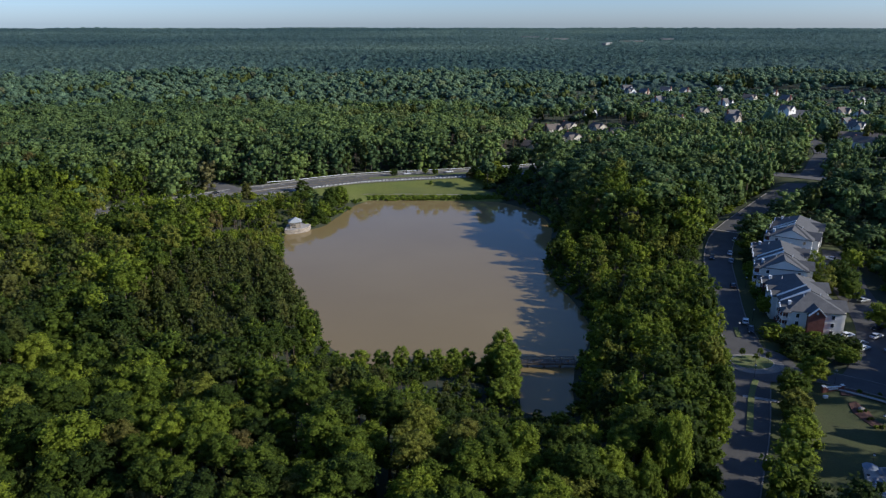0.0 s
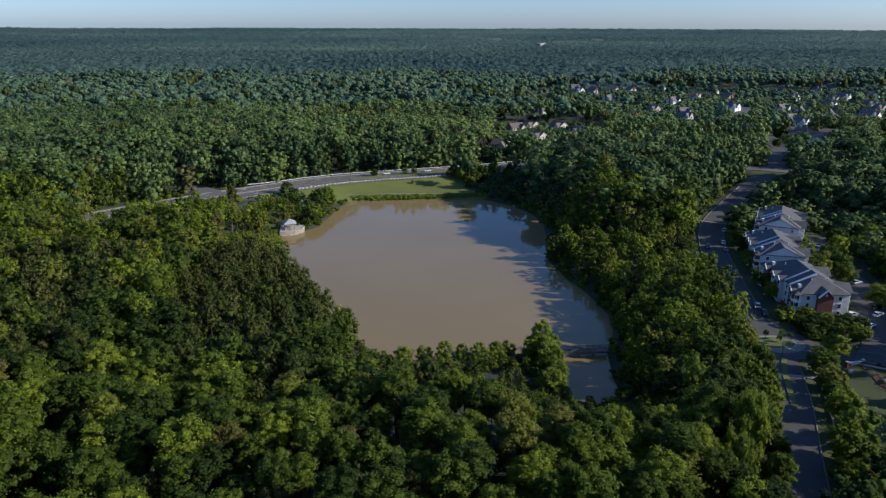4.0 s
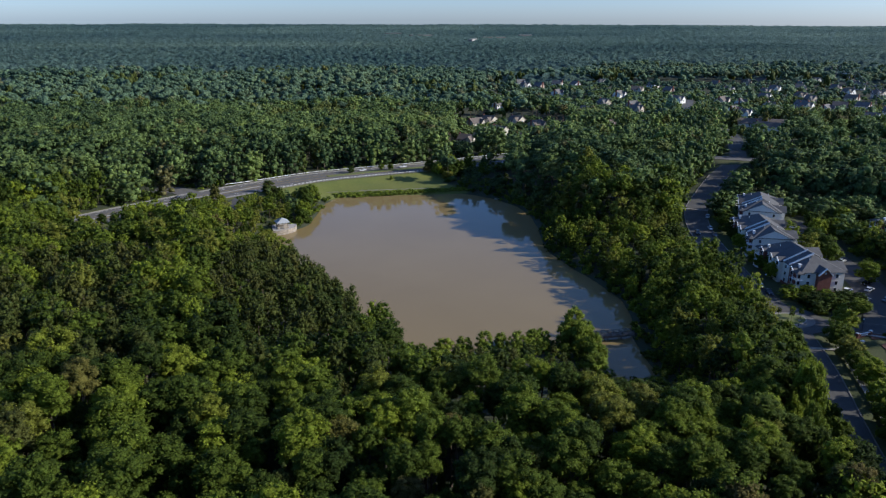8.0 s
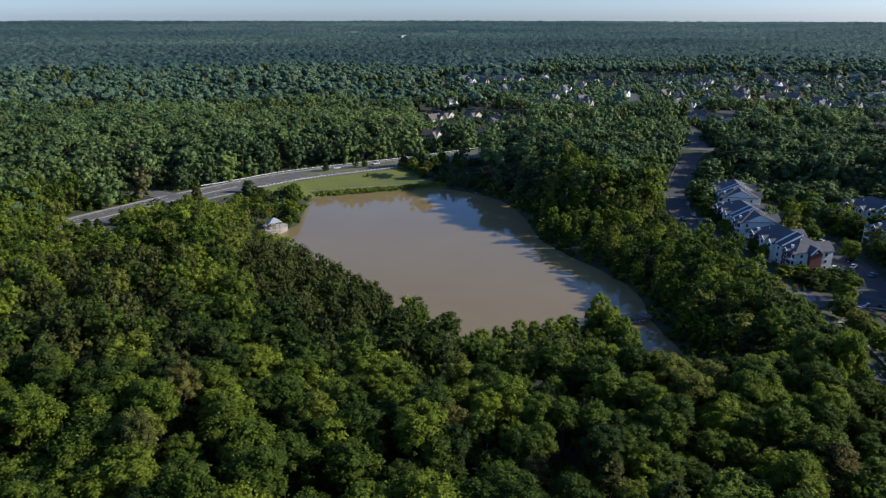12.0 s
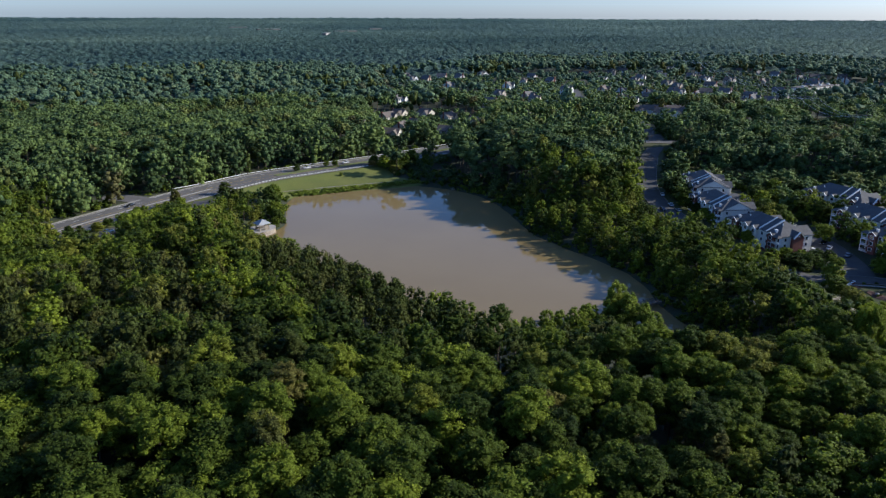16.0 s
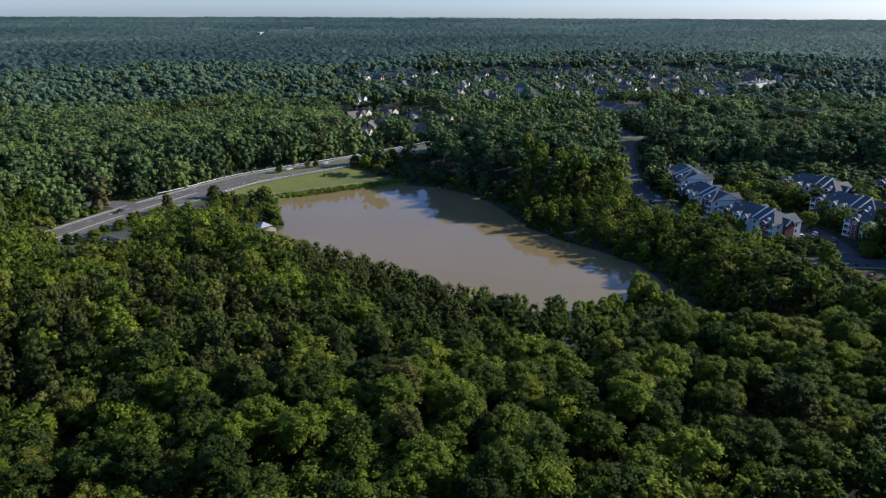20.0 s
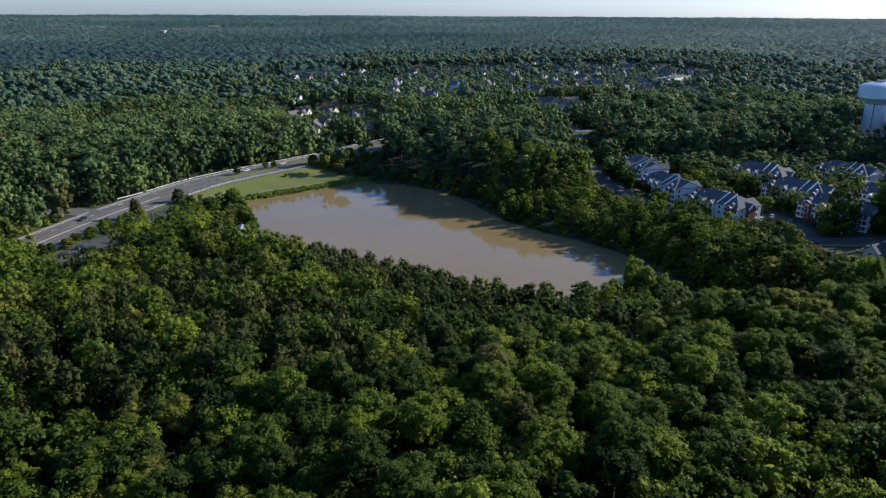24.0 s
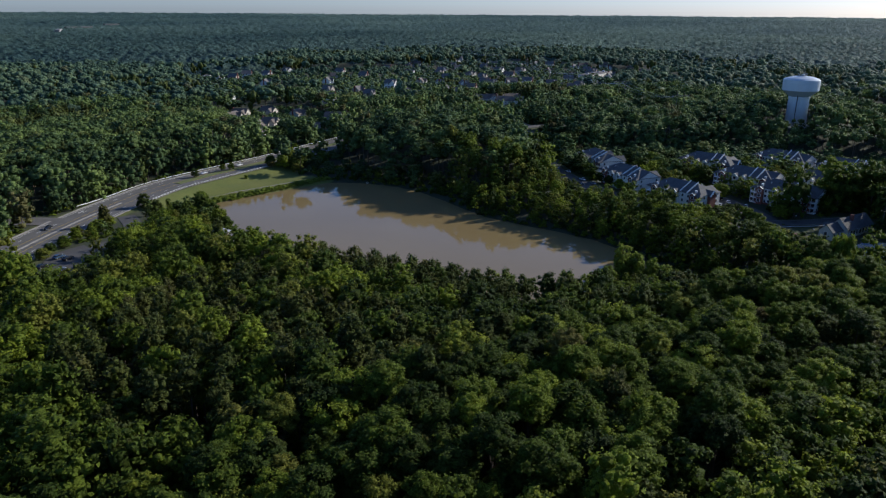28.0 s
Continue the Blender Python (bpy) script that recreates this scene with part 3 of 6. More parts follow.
def crown(rng, radius, height, lobes, cards, size, kind="broad", ball=2, lobe=(0.3, 0.46)):
    """A crown of rounded boughs, each a lumpy body under small tilted leaf sprays; its foot is at z = 0."""
    v, q = quad_ball(ball)
    key, back = np.unique(np.round(v, 4), axis=0, return_inverse=True)
    v, q = key, back.reshape(-1)[q]
    C, R = [], []
    for i in range(lobes):
        h = 0.10 + 0.84 * ((i + rng.uniform(0.15, 0.85)) / lobes) ** 0.85
        lr = radius * rng.uniform(*lobe) * (0.85 if kind == "pine" else 1.0) * (1.08 - 0.25 * h)
        rr = max(0.0, radius * profile(kind, h) * rng.uniform(0.74, 1.16) - lr * 0.8)
        t = i * 2.39996 + rng.uniform(-0.5, 0.5)
        C.append((rr * math.cos(t), rr * math.sin(t), height * (h + rng.normal() * 0.045) - 0.3 * lr))
        R.append(lr)
    C.append((0.05, 0.0, height * 0.48))
    R.append(radius * 0.6)
    C, R = np.array(C), np.array(R)
    squash = np.array([1, 1, 1.2 if kind == "pine" else 0.86])

    def buried(p, own):
        d = np.linalg.norm((p[:, None, :] - C[None]) / squash, axis=2) / R[None]
        d[np.arange(len(p)), own] = 9
        return d.min(1)

    V, Q, base = [], [], 0
    for k in range(len(C)):
        body = C[k] + v * R[k] * (0.72 if k < lobes else 0.9) * squash * rng.uniform(0.8, 1.15, (len(v), 1))
        mid = body[q].mean(1)
        keep = (buried(mid, np.full(len(mid), k)) > 0.62) & ((mid - C[k])[:, 2] > -0.7 * R[k])
        V.append(body)
        Q.append(q[keep] + base)
        base += len(body)
    share = R[:-1] ** 2 / np.sum(R[:-1] ** 2)
    own = rng.choice(lobes, cards * 4, p=share)
    d = rng.normal(size=(cards * 4, 3))
    d[:, 2] = np.where(d[:, 2] < -0.4, -d[:, 2], d[:, 2])
    d /= np.linalg.norm(d, axis=1)[:, None]
    p = C[own] + d * R[own][:, None] * squash * (0.62 + 0.66 * rng.random((cards * 4, 1)) ** 0.8)
    keep = np.flatnonzero(buried(p, own) > 0.78)[:cards]
    p, d, n = p[keep], d[keep], len(keep)
    axis_out = p - [0, 0, height * 0.3]
    axis_out /= np.linalg.norm(axis_out, axis=1)[:, None] + 1e-6
    nrm = d * 0.6 + axis_out * 0.3 + rng.normal(size=(n, 3)) * 0.45 + [0, 0, 0.25]
    nrm /= np.linalg.norm(nrm, axis=1)[:, None]
    u = np.cross(nrm, rng.normal(size=(n, 3)) + [0, 0, 0.6])
    u /= np.linalg.norm(u, axis=1)[:, None]
    w = np.cross(nrm, u)
    s = size * rng.uniform(0.55, 1.35, (n, 1))
    bend = nrm * s * 0.28
    V.append(np.stack([p - u * s * 0.5, p - w * s * 0.42 - bend, p + u * s * 0.6, p + w * s * 0.36 - bend], 1).reshape(-1, 3))
    Q.append(np.arange(n * 4).reshape(-1, 4) + base)
    V, Q = np.concatenate(V), np.concatenate(Q)
    used, back = np.unique(Q, return_inverse=True)
    V, Q = V[used], back.reshape(-1, 4)
    V[:, 2] = np.maximum(0, V[:, 2] - V[:, 2].min() * 0.9) * height / (V[:, 2].max() - V[:, 2].min() * 0.9)
    return V, Q


def trunk_mesh(rng, height, r, limbs=4):
    """A tapered trunk with a few limbs."""
    V, Q = [], []

    def tube(path, radii, n=6):
        base = sum(len(a) for a in V)
        rings = []
        for p, rad in zip(path, radii):
            rings.append(np.array([[p[0] + rad * math.cos(2 * math.pi * k / n), p[1] + rad * math.sin(2 * math.pi * k / n), p[2]] for k in range(n)]))
        V.append(np.concatenate(rings))
        for i in range(len(path) - 1):
            for k in range(n):
                Q.append((base + i * n + k, base + i * n + (k + 1) % n, base + (i + 1) * n + (k + 1) % n, base + (i + 1) * n + k))
    tube([(0, 0, -0.03), (0, 0, 0.05), (rng.normal() * 0.006, rng.normal() * 0.006, height * 0.55), (rng.normal() * 0.012, rng.normal() * 0.012, height)], [r * 1.5, r, r * 0.65, r * 0.2])
    for i in range(limbs):
        h, a, ln = height * rng.uniform(0.45, 0.8), rng.uniform(0, 6.28), height * rng.uniform(0.08, 0.14)
        tube([(0, 0, h), (math.cos(a) * ln * 0.6, math.sin(a) * ln * 0.6, h + ln * 0.6), (math.cos(a) * ln, math.sin(a) * ln, h + ln * 1.3)], [r * 0.4, r * 0.25, r * 0.08], 4)
    return np.concatenate(V), np.array(Q)


rng = np.random.default_rng(3)
# templates have crown radius 1 and foot at 0; the scatter scales them
NEAR = [crown(rng, 1, 2.2, 40, 2200, 0.10, lobe=(0.20, 0.36)) for _ in range(6)] + [crown(rng, 1, 2.6, 44, 2300, 0.10, "column", lobe=(0.20, 0.34)) for _ in range(2)]
NEAR_PINE = [crown(rng, 1, 3.2, 46, 1900, 0.115, "pine", lobe=(0.22, 0.34)) for _ in range(3)]
STREET = [crown(rng, 1, 1.7, 34, 1100, 0.13, "round", lobe=(0.24, 0.36)) for _ in range(3)]
MID = [crown(rng, 1, 2.2, 19, 360, 0.162, ball=1, lobe=(0.26, 0.42)) for _ in range(10)]
MID_EDGE = [crown(rng, 1, 3.0, 26, 440, 0.15, "column", 1, (0.25, 0.40)) for _ in range(5)]
MID_PINE = [crown(rng, 1, 3.0, 24, 400, 0.14, "pine", 1, (0.27, 0.40)) for _ in range(5)]
FAR = [crown(rng, 1, 1.25, 11, 92, 0.20, ball=1, lobe=(0.36, 0.54)) for _ in range(10)]
FAR_EDGE = [crown(rng, 1, 2.6, 16, 120, 0.20, "column", 1, (0.32, 0.5)) for _ in range(5)]
FAR_PINE = [crown(rng, 1, 2.6, 10, 64, 0.22, "pine", 1, (0.36, 0.52)) for _ in range(4)]
SPECK = [crown(rng, 1, 1.1, 5, 10, 0.26, lobe=(0.42, 0.62)) for _ in range(8)]
BUSH = [crown(rng, 1, 1.2, 6, 40, 0.25, "round", 1, (0.36, 0.55)) for _ in range(6)]


def wobble(px, py, size, seed):
    """A smooth field between -1 and 1 for stands of trees."""
    v = np.zeros(np.shape(px))
    for k in range(4):
        a = seed * 1.7 + k * 2.1
        v = v + np.sin((px * math.cos(a) + py * math.sin(a)) / size * (1 + 0.6 * k) + seed * 3.3 + k) * (0.45, 0.3, 0.25, 0.2)[k]
    return np.clip(v, -1, 1)


def apartment_zone(px, py):
    return inside(px, py, [(62, 100), (70, 130), (92, 168), (80, 186), (88, 200), (96, 245), (106, 280), (122, 303), (150, 318), (180, 300), (215, 262), (262, 225), (262, 140), (180, 100), (110, 90)])


def far_rest(px, py):
    """Height cap for trees between the camera and the houses, flats, roads, tower or car park, set to fit its view."""
    cap = np.full(px.shape, 99.0)
    for hx, hy, *_ in HOUSES + TOWNHOUSES + FAR_BLOCKS:
        ux, uy = -110 - hx, 30 - hy
        ln = math.hypot(ux, uy)
        ux, uy = ux / ln, uy / ln
        along, side = (px - hx) * ux + (py - hy) * uy, np.abs(-(px - hx) * uy + (py - hy) * ux)
        c = np.where((along > -6) & (along < 62) & (side < 9.5), 4.0 + np.maximum(along, 0) * 0.095, 99.0)
        cap = np.minimum(cap, c)
    for hx, hy in ((198, 382), (207, 377), (222, 414), (238, 440), (250, 464), (300, 608), (312, 630), (156, 337), (174, 356), (188, 370)):
        ux, uy = -60 - hx, 5 - hy
        ln = math.hypot(ux, uy)
        ux, uy = ux / ln, uy / ln
        along, side = (px - hx) * ux + (py - hy) * uy, np.abs(-(px - hx) * uy + (py - hy) * ux)
        cap = np.minimum(cap, np.where((along > -3) & (along < 90) & (side < 6.0), 1.5 + np.maximum(along, 0) * 0.21, 99.0))
    for hx, hy in ((111, 271), (118, 285), (127, 301), (138, 315), (150, 330), (163, 345)):
        ux, uy = -150 - hx, 20 - hy
        ln = math.hypot(ux, uy)
        ux, uy = ux / ln, uy / ln
        along, side = (px - hx) * ux + (py - hy) * uy, np.abs(-(px - hx) * uy + (py - hy) * ux)
        cap = np.minimum(cap, np.where((along > 0) & (along < 60) & (side < 6.0), 2.0 + np.maximum(along, 0) * 0.20, 99.0))
    ux, uy = -540 / 570, -181 / 570
    along, side = (px - TOWER[0]) * ux + (py - TOWER[1]) * uy, np.abs(-(px - TOWER[0]) * uy + (py - TOWER[1]) * ux)
    cap = np.minimum(cap, np.where((along > 0) & (along < 130) & (side < 13), 4.0 + 0.13 * along, 99.0))
    lx, ly = px + 142, py - 333
    along, side = -(lx * 0.1 + ly * 0.995), np.abs(lx * 0.995 - ly * 0.1)
    cap = np.minimum(cap, np.where((along > 0) & (along < 60) & (side < 14), 1.0 + 0.21 * along, 99.0))
    estate = inside(px, py, [(190, 560), (260, 540), (330, 540), (380, 490), (480, 470), (700, 520), (760, 760), (560, 860), (400, 900), (210, 960), (130, 760), (170, 680)])
    estate &= wobble(px, py, 7, 5) > -0.8
    cap = np.where(estate, np.minimum(cap, 7.5 + 4.5 * np.maximum(0, wobble(px, py, 45, 12))), cap)
    return np.where(inside(px, py, [(62, 515), (120, 500), (165, 530), (165, 640), (85, 645), (60, 560)]), np.minimum(cap, 8.0), cap)


def estate_way(px, py):
    """1 in the direction of the estate, where the houses reach farther out."""
    a = np.degrees(np.arctan2(py - 30, px + 110))
    return smooth(a, 27, 32) * (1 - smooth(a, 60, 66))


def free(px, py, extra=0.0, bank=2.0):
    ok = pond_dist(px, py) > bank
    for pts, hw in ROADS:
        d, _ = poly_dist(px, py, pts)
        ok &= d > hw + np.where((py > 280) & (px > 100) & (hw < 6), 3.6, 4.0) + extra
    for bx, by, head, bz in APARTMENTS:
        a = radians(head)
        u, v = (px - bx) * math.cos(a) - (py - by) * math.sin(a), (px - bx) * math.sin(a) + (py - by) * math.cos(a)
        ok &= ~((np.abs(u) < 12.0 + extra) & (np.abs(v) < 18 + extra))
    for pts in (LAWN_DAM, LAWN_CLUB):
        ok &= ~inside(px, py, pts)
    ok &= np.hypot(px + 73, py - 335) > 6.5
    ok &= ~((px > -36) & (px < 40) & (py > 398) & (py < 440) & (px < 22))
    ok &= np.hypot(px - TOWER[0], py - TOWER[1]) > 14
    ok &= np.hypot((px - BALLFIELD[0]) / 64, (py - BALLFIELD[1]) / 30) > 1
    house_line, _ = poly_dist(px, py, [(102, 141), (132, 133)])
    ok &= (house_line > 9) & ~inside(px, py, [(84, 112), (97, 134), (116, 129), (121, 116), (104, 101)])
    for hx, hy, *_ in HOUSES:
        ok &= np.hypot(px - hx, py - hy) > 8.8
    for hx, hy, *_ in TOWNHOUSES + FAR_BLOCKS:
        ok &= np.hypot(px - hx, py - hy) > np.where(py > 520, 10.5, 13)
    return ok


def power_line(px, py):
    d, _ = poly_dist(px, py, [(300, 310), (520, 640), (760, 1000)])
    return d


def scatter(spacing, lo, hi, seed, bank=2.0):
    """Jittered places between two distances from the middle of the camera's path, within the directions it sees."""
    r = np.random.default_rng(seed)
    xs, ys = np.meshgrid(np.arange(-hi * 1.1 - 110, hi * 1.1 - 110, spacing), np.arange(-40, hi * 1.1 + 40, spacing))
    px, py = (xs + r.uniform(-0.46, 0.46, xs.shape) * spacing).ravel(), (ys + r.uniform(-0.46, 0.46, ys.shape) * spacing).ravel()
    d, a = np.hypot(px + 110, py - 30), np.degrees(np.arctan2(py - 30, px + 110))
    if lo > 0:
        d = d + r.normal(0, 0.06, d.shape) * lo * (d < lo * 1.2)
    if hi < 1300:
        d = d + r.normal(0, 0.05, d.shape) * hi * (d > hi * 0.8)
    k = (d >= lo) & (d < hi) & (a > 10) & (a < 126)
    px, py = px[k], py[k]
    k = free(px, py, 0.0, bank)
    return px[k], py[k], r


def hut_view(px, py):
    """How far a point lies in front of the shelter, and how far to its side."""
    ln = math.hypot(-75, -315)
    ux, uy = -75 / ln, -315 / ln
    return (px + 73) * ux + (py - 335) * uy, np.abs(-(px + 73) * uy + (py - 335) * ux)


def tree_sizes(px, py, r):
    """Height, crown radius, whether a pine, and tone of each tree: species colour with light and shade put in."""
    n = len(px)
    h = 18.5 + 2.5 * wobble(px, py, 60, 2) + r.normal(0, 1, n) * np.where(py > 470, 1.3, 2.1)
    pd = pond_dist(px, py)
    h = np.where(py > 440, h + 2.5, h)
    hill = inside(px, py, [(58, 310), (96, 260), (120, 308), (190, 372), (180, 420), (100, 455), (66, 450), (60, 400)])
    h = np.where(hill, h + 4.5, h)
    shore = (pd < 11)
    west = (px < -34) & (py > 192) & (py < 312)
    h = np.where(shore, np.where((px > 36) & (py < 230) | west, 10.0, 6.5) + 0.45 * np.maximum(pd, 0) + r.normal(0, 1.4, n), h)
    east = inside(px, py, [(36, 150), (60, 130), (84, 170), (86, 200), (98, 250), (94, 285), (56, 300), (48, 240)])
    h = np.where(east, np.minimum(h, np.where(py < 178, 15.0, np.where(py < 236, 13.5, 11.0)) + r.normal(0, 2.6, n)), h)
    dip = inside(px, py, [(30, 396), (62, 400), (75, 440), (40, 446), (26, 430)])
    h = np.where(dip, np.minimum(h, 6.0 + r.normal(0, 1.5, n)), h)
    hut = inside(px, py, [(-150, 300), (-88, 322), (-80, 345), (-55, 345), (-48, 398), (-75, 405), (-130, 372), (-160, 345)])
    h = np.where(hut, np.minimum(h, 9.0 + r.normal(0, 1.8, n)), h)
    apt = apartment_zone(px, py)
    h = np.where(apt, 10.0 + r.normal(0, 1.6, n), h)
    h = np.where(inside(px, py, [(94, 196), (98, 180), (130, 176), (134, 192), (104, 202)]), np.minimum(h, 4.5), h)
    h = np.minimum(h, far_rest(px, py) + r.normal(0, 0.6, n))
    line = power_line(px, py)
    h = np.where(line < 9, np.minimum(h, 5), h)
    hd, _ = poly_dist(px, py, HIGHWAY)
    verge = (hd < 45) & (py < 430) & (px < -60) & (px > -161) & (py < np.interp(px, [p[0] for p in HIGHWAY], [p[1] for p in HIGHWAY]))
    h = np.where(verge, np.minimum(h, 3.4 + 0.24 * (hd - 12) + r.normal(0, 0.9, n)), h)
    h = np.maximum(h, 2.8)
    pine = (wobble(px, py, 55, 5) > 0.66) & (r.random(n) < 0.6) | (r.random(n) < 0.04)
    stand = np.hypot((px + 71) / 24, (py - 222) / 58) < 1
    mixed = (px > -60) & (px < 25) & (py > 138) & (py < 176)
    pine = np.where(mixed, r.random(n) < 0.42, pine)
    pine = np.where(stand, r.random(n) < 0.92, pine & ~shore) & ~apt & ~east
    h = np.where(stand, 12.6 + np.minimum(2.5, 0.1 * np.maximum(pd, 0)) + r.normal(0, 1.2, n), h)
    south = (px > -42) & (py < 196)
    top = np.where(south, 1.5 + 0.52 * np.maximum(pd, 0), np.where(py > 235, np.where(py < 305, 5.6, 3.8) + 0.88 * np.maximum(pd, 0), np.where(py > 200, 4.8, 2.4) + 0.70 * np.maximum(pd, 0))) - ground_z(px, py)
    top = np.where(west, np.maximum(top, 9.5 + 0.55 * np.maximum(pd, 0)), top)
    near = (px < 36) & (py < 350)
    h = np.where(near, np.maximum(np.minimum(h, top + r.normal(0, 0.8, n)), 2.8), h)
    # tall trees out of view, added to cast shade on the club lawn
    club = inside(px, py, [(120, 90), (122, 128), (110, 150), (113, 162), (148, 168), (175, 150), (196, 122), (170, 80)])
    h = np.where(club, 23.0 + r.normal(0, 1.5, n), h)
    along, side = hut_view(px, py)
    h = np.where((along > 0) & (along < 70) & (side < 7 + 0.15 * along), np.clip(h, 1.6, np.maximum(1.6, 2.0 + 0.25 * along - ground_z(px, py))), h)
    wide = np.where(pine, r.uniform(2.6, 3.6, n), r.uniform(3.0, 5.0, n)) * np.clip(h / 17, np.where(py > 470, 0.75, 0.5), 1.15)
    wide = np.where((px > -50) & (py < 185) & ~pine, wide * 0.86, wide)
    wide = np.where(apt, r.uniform(3.4, 4.6, n), wide)
    tone = np.clip(0.42 + 0.22 * wobble(px, py, 40, 8) + r.normal(0, 0.27, n), 0, 0.95)
    # broad dark bands beyond the highway, cloud shadow put into the tone
    tone = np.where(py > 470, tone + 0.2 * wobble(px, py, 210, 3), tone).clip(0, 0.95)
    # west wood raised in tone, its sunlit side put into the leaf colour
    tone = np.where(inside(px, py, [(-260, 175), (-60, 175), (-60, 330), (-120, 372), (-280, 330)]), np.minimum(tone + 0.24, 0.95), tone)
    # near south-west wood lowered in tone
    tone = np.where(inside(px, py, [(-300, 90), (-170, 90), (-150, 185), (-300, 240)]), tone * 0.75, tone)
    # north-west wood lowered in tone, its shaded side put into the leaf colour
    tone = np.where((px < -110) & (py > 400), tone * 0.72, tone)
    tone = np.where(r.random(n) < 0.02, 1.0, tone)
    # near southern wood slightly lower in tone, shade put into the leaf colour
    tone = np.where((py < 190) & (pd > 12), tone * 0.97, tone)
    tone = np.where(shore | east, np.clip(tone + 0.1, 0, 0.95), tone)
    return h, wide, pine, tone


def thin(px, py, r):
    """Fewer trees among the buildings."""
    keep = ~apartment_zone(px, py) | (r.random(len(px)) < 0.95)
    return keep & ~((power_line(px, py) < 9) & (r.random(len(px)) < 0.7))


FOREGROUND = [(-230, 205), (-196, 150), (-145, 104), (-75, 80), (10, 78), (56, 92), (54, 124), (10, 134), (-60, 138), (-115, 162), (-187, 222)]


def forest_mesh(name, broad, edges, pines, px, py, r, trunks, label, leaf=None, reach=1.0):
    h, wide, pine, tone = tree_sizes(px, py, r)
    gz = ground_z(px, py)
    foot, _ = poly_dist(px, py, [(58, 306), (96, 258), (122, 306), (150, 322), (182, 303), (217, 266), (265, 228), (300, 215)])
    edge = ~free(px, py, 10.0 if reach == 1.0 else 17.0) | (pond_dist(px, py) < 14) | (foot < 9)
    wide = wide * reach
    turn = r.uniform(0, 2 * math.pi, len(px))
    V, Q, T, MI, base = [], [], [], [], 0
    for templates, is_pine, at_edge in ((broad, False, False), (edges, False, True), (pines, True, None)):
        if not templates:
            continue
        sort = (pine == is_pine) & (True if at_edge is None else ((edge & bool(edges)) == at_edge))
        which = r.integers(0, len(templates), len(px))
        for k, (tv, tq) in enumerate(templates):
            m = (which == k) & sort
            c = int(m.sum())
            if not c:
                continue
            cs, sn = np.cos(turn[m])[:, None], np.sin(turn[m])[:, None]
            w, hh = wide[m][:, None], h[m][:, None]
            squash = r.uniform(0.85, 1.18, (c, 1))
            part_h = np.where(edge[m][:, None], hh * 0.95, np.minimum(hh * 0.8, w * (3.0 if is_pine else 2.3 if reach == 1.0 else 1.25)))
            w = np.where(edge[m][:, None], np.maximum(w, part_h / 3.6), w)
            x = (tv[None, :, 0] * cs - tv[None, :, 1] * sn) * w * squash + px[m][:, None]
            y = (tv[None, :, 0] * sn + tv[None, :, 1] * cs) * w / squash + py[m][:, None]
            z = tv[None, :, 2] / tv[:, 2].max() * part_h + gz[m][:, None] + hh - part_h
            V.append(np.stack([x, y, z], -1).reshape(-1, 3))
            Q.append((tq[None] + (np.arange(c) * len(tv))[:, None, None]).reshape(-1, 4) + base)
            T.append(np.repeat(tone[m], len(tv)))
            MI.append(np.full(c * len(tq), 1 if is_pine else 0, np.int32))
            base += c * len(tv)
    if trunks:
        n = len(px)
        ang = np.arange(4) * math.pi / 2
        rad = (h * 0.013)[:, None]
        low = np.stack([px[:, None] + rad * np.cos(ang), py[:, None] + rad * np.sin(ang), np.repeat((gz - 0.4)[:, None], 4, 1)], -1)
        top = np.stack([px[:, None] + rad * 0.5 * np.cos(ang), py[:, None] + rad * 0.5 * np.sin(ang), np.repeat((gz + h * 0.6)[:, None], 4, 1)], -1)
        V.append(np.concatenate([low, top], 1).reshape(-1, 3))
        q = np.array([(i, (i + 1) % 4, 4 + (i + 1) % 4, 4 + i) for i in range(4)])
        Q.append((q[None] + (np.arange(n) * 8)[:, None, None]).reshape(-1, 4) + base)
        T.append(np.zeros(n * 8))
        MI.append(np.full(n * 4, 2, np.int32))
    me = mesh_from(name, np.concatenate(V), np.concatenate(Q), None, np.concatenate(T), True)
    for mat in (leaf or M_LEAF_STUFF, M_PINE_STUFF, M_BARK):
        me.materials.append(mat)
    me.polygons.foreach_set("material_index", np.concatenate(MI))
    return tagged(new(name, me), label, "forest", kind="stuff")


# single trees of the wood nearest the path
NEAR_ME = [mesh_from("crown", v, q, M_LEAF, None, True) for v, q in NEAR]
STREET_ME = [mesh_from("crown", v, q, M_LEAF, None, True) for v, q in STREET]
SHORE_ME = [mesh_from("crown", v, q, M_SHORE, None, True) for v, q in NEAR[4:]]
NEAR_PINE_ME = [mesh_from("crown", v, q, M_PINE, None, True) for v, q in NEAR_PINE]
TRUNK_ME = [mesh_from("trunk", *trunk_mesh(np.random.default_rng(20 + i), 1.0, 0.022, 5), M_BARK) for i in range(4)]


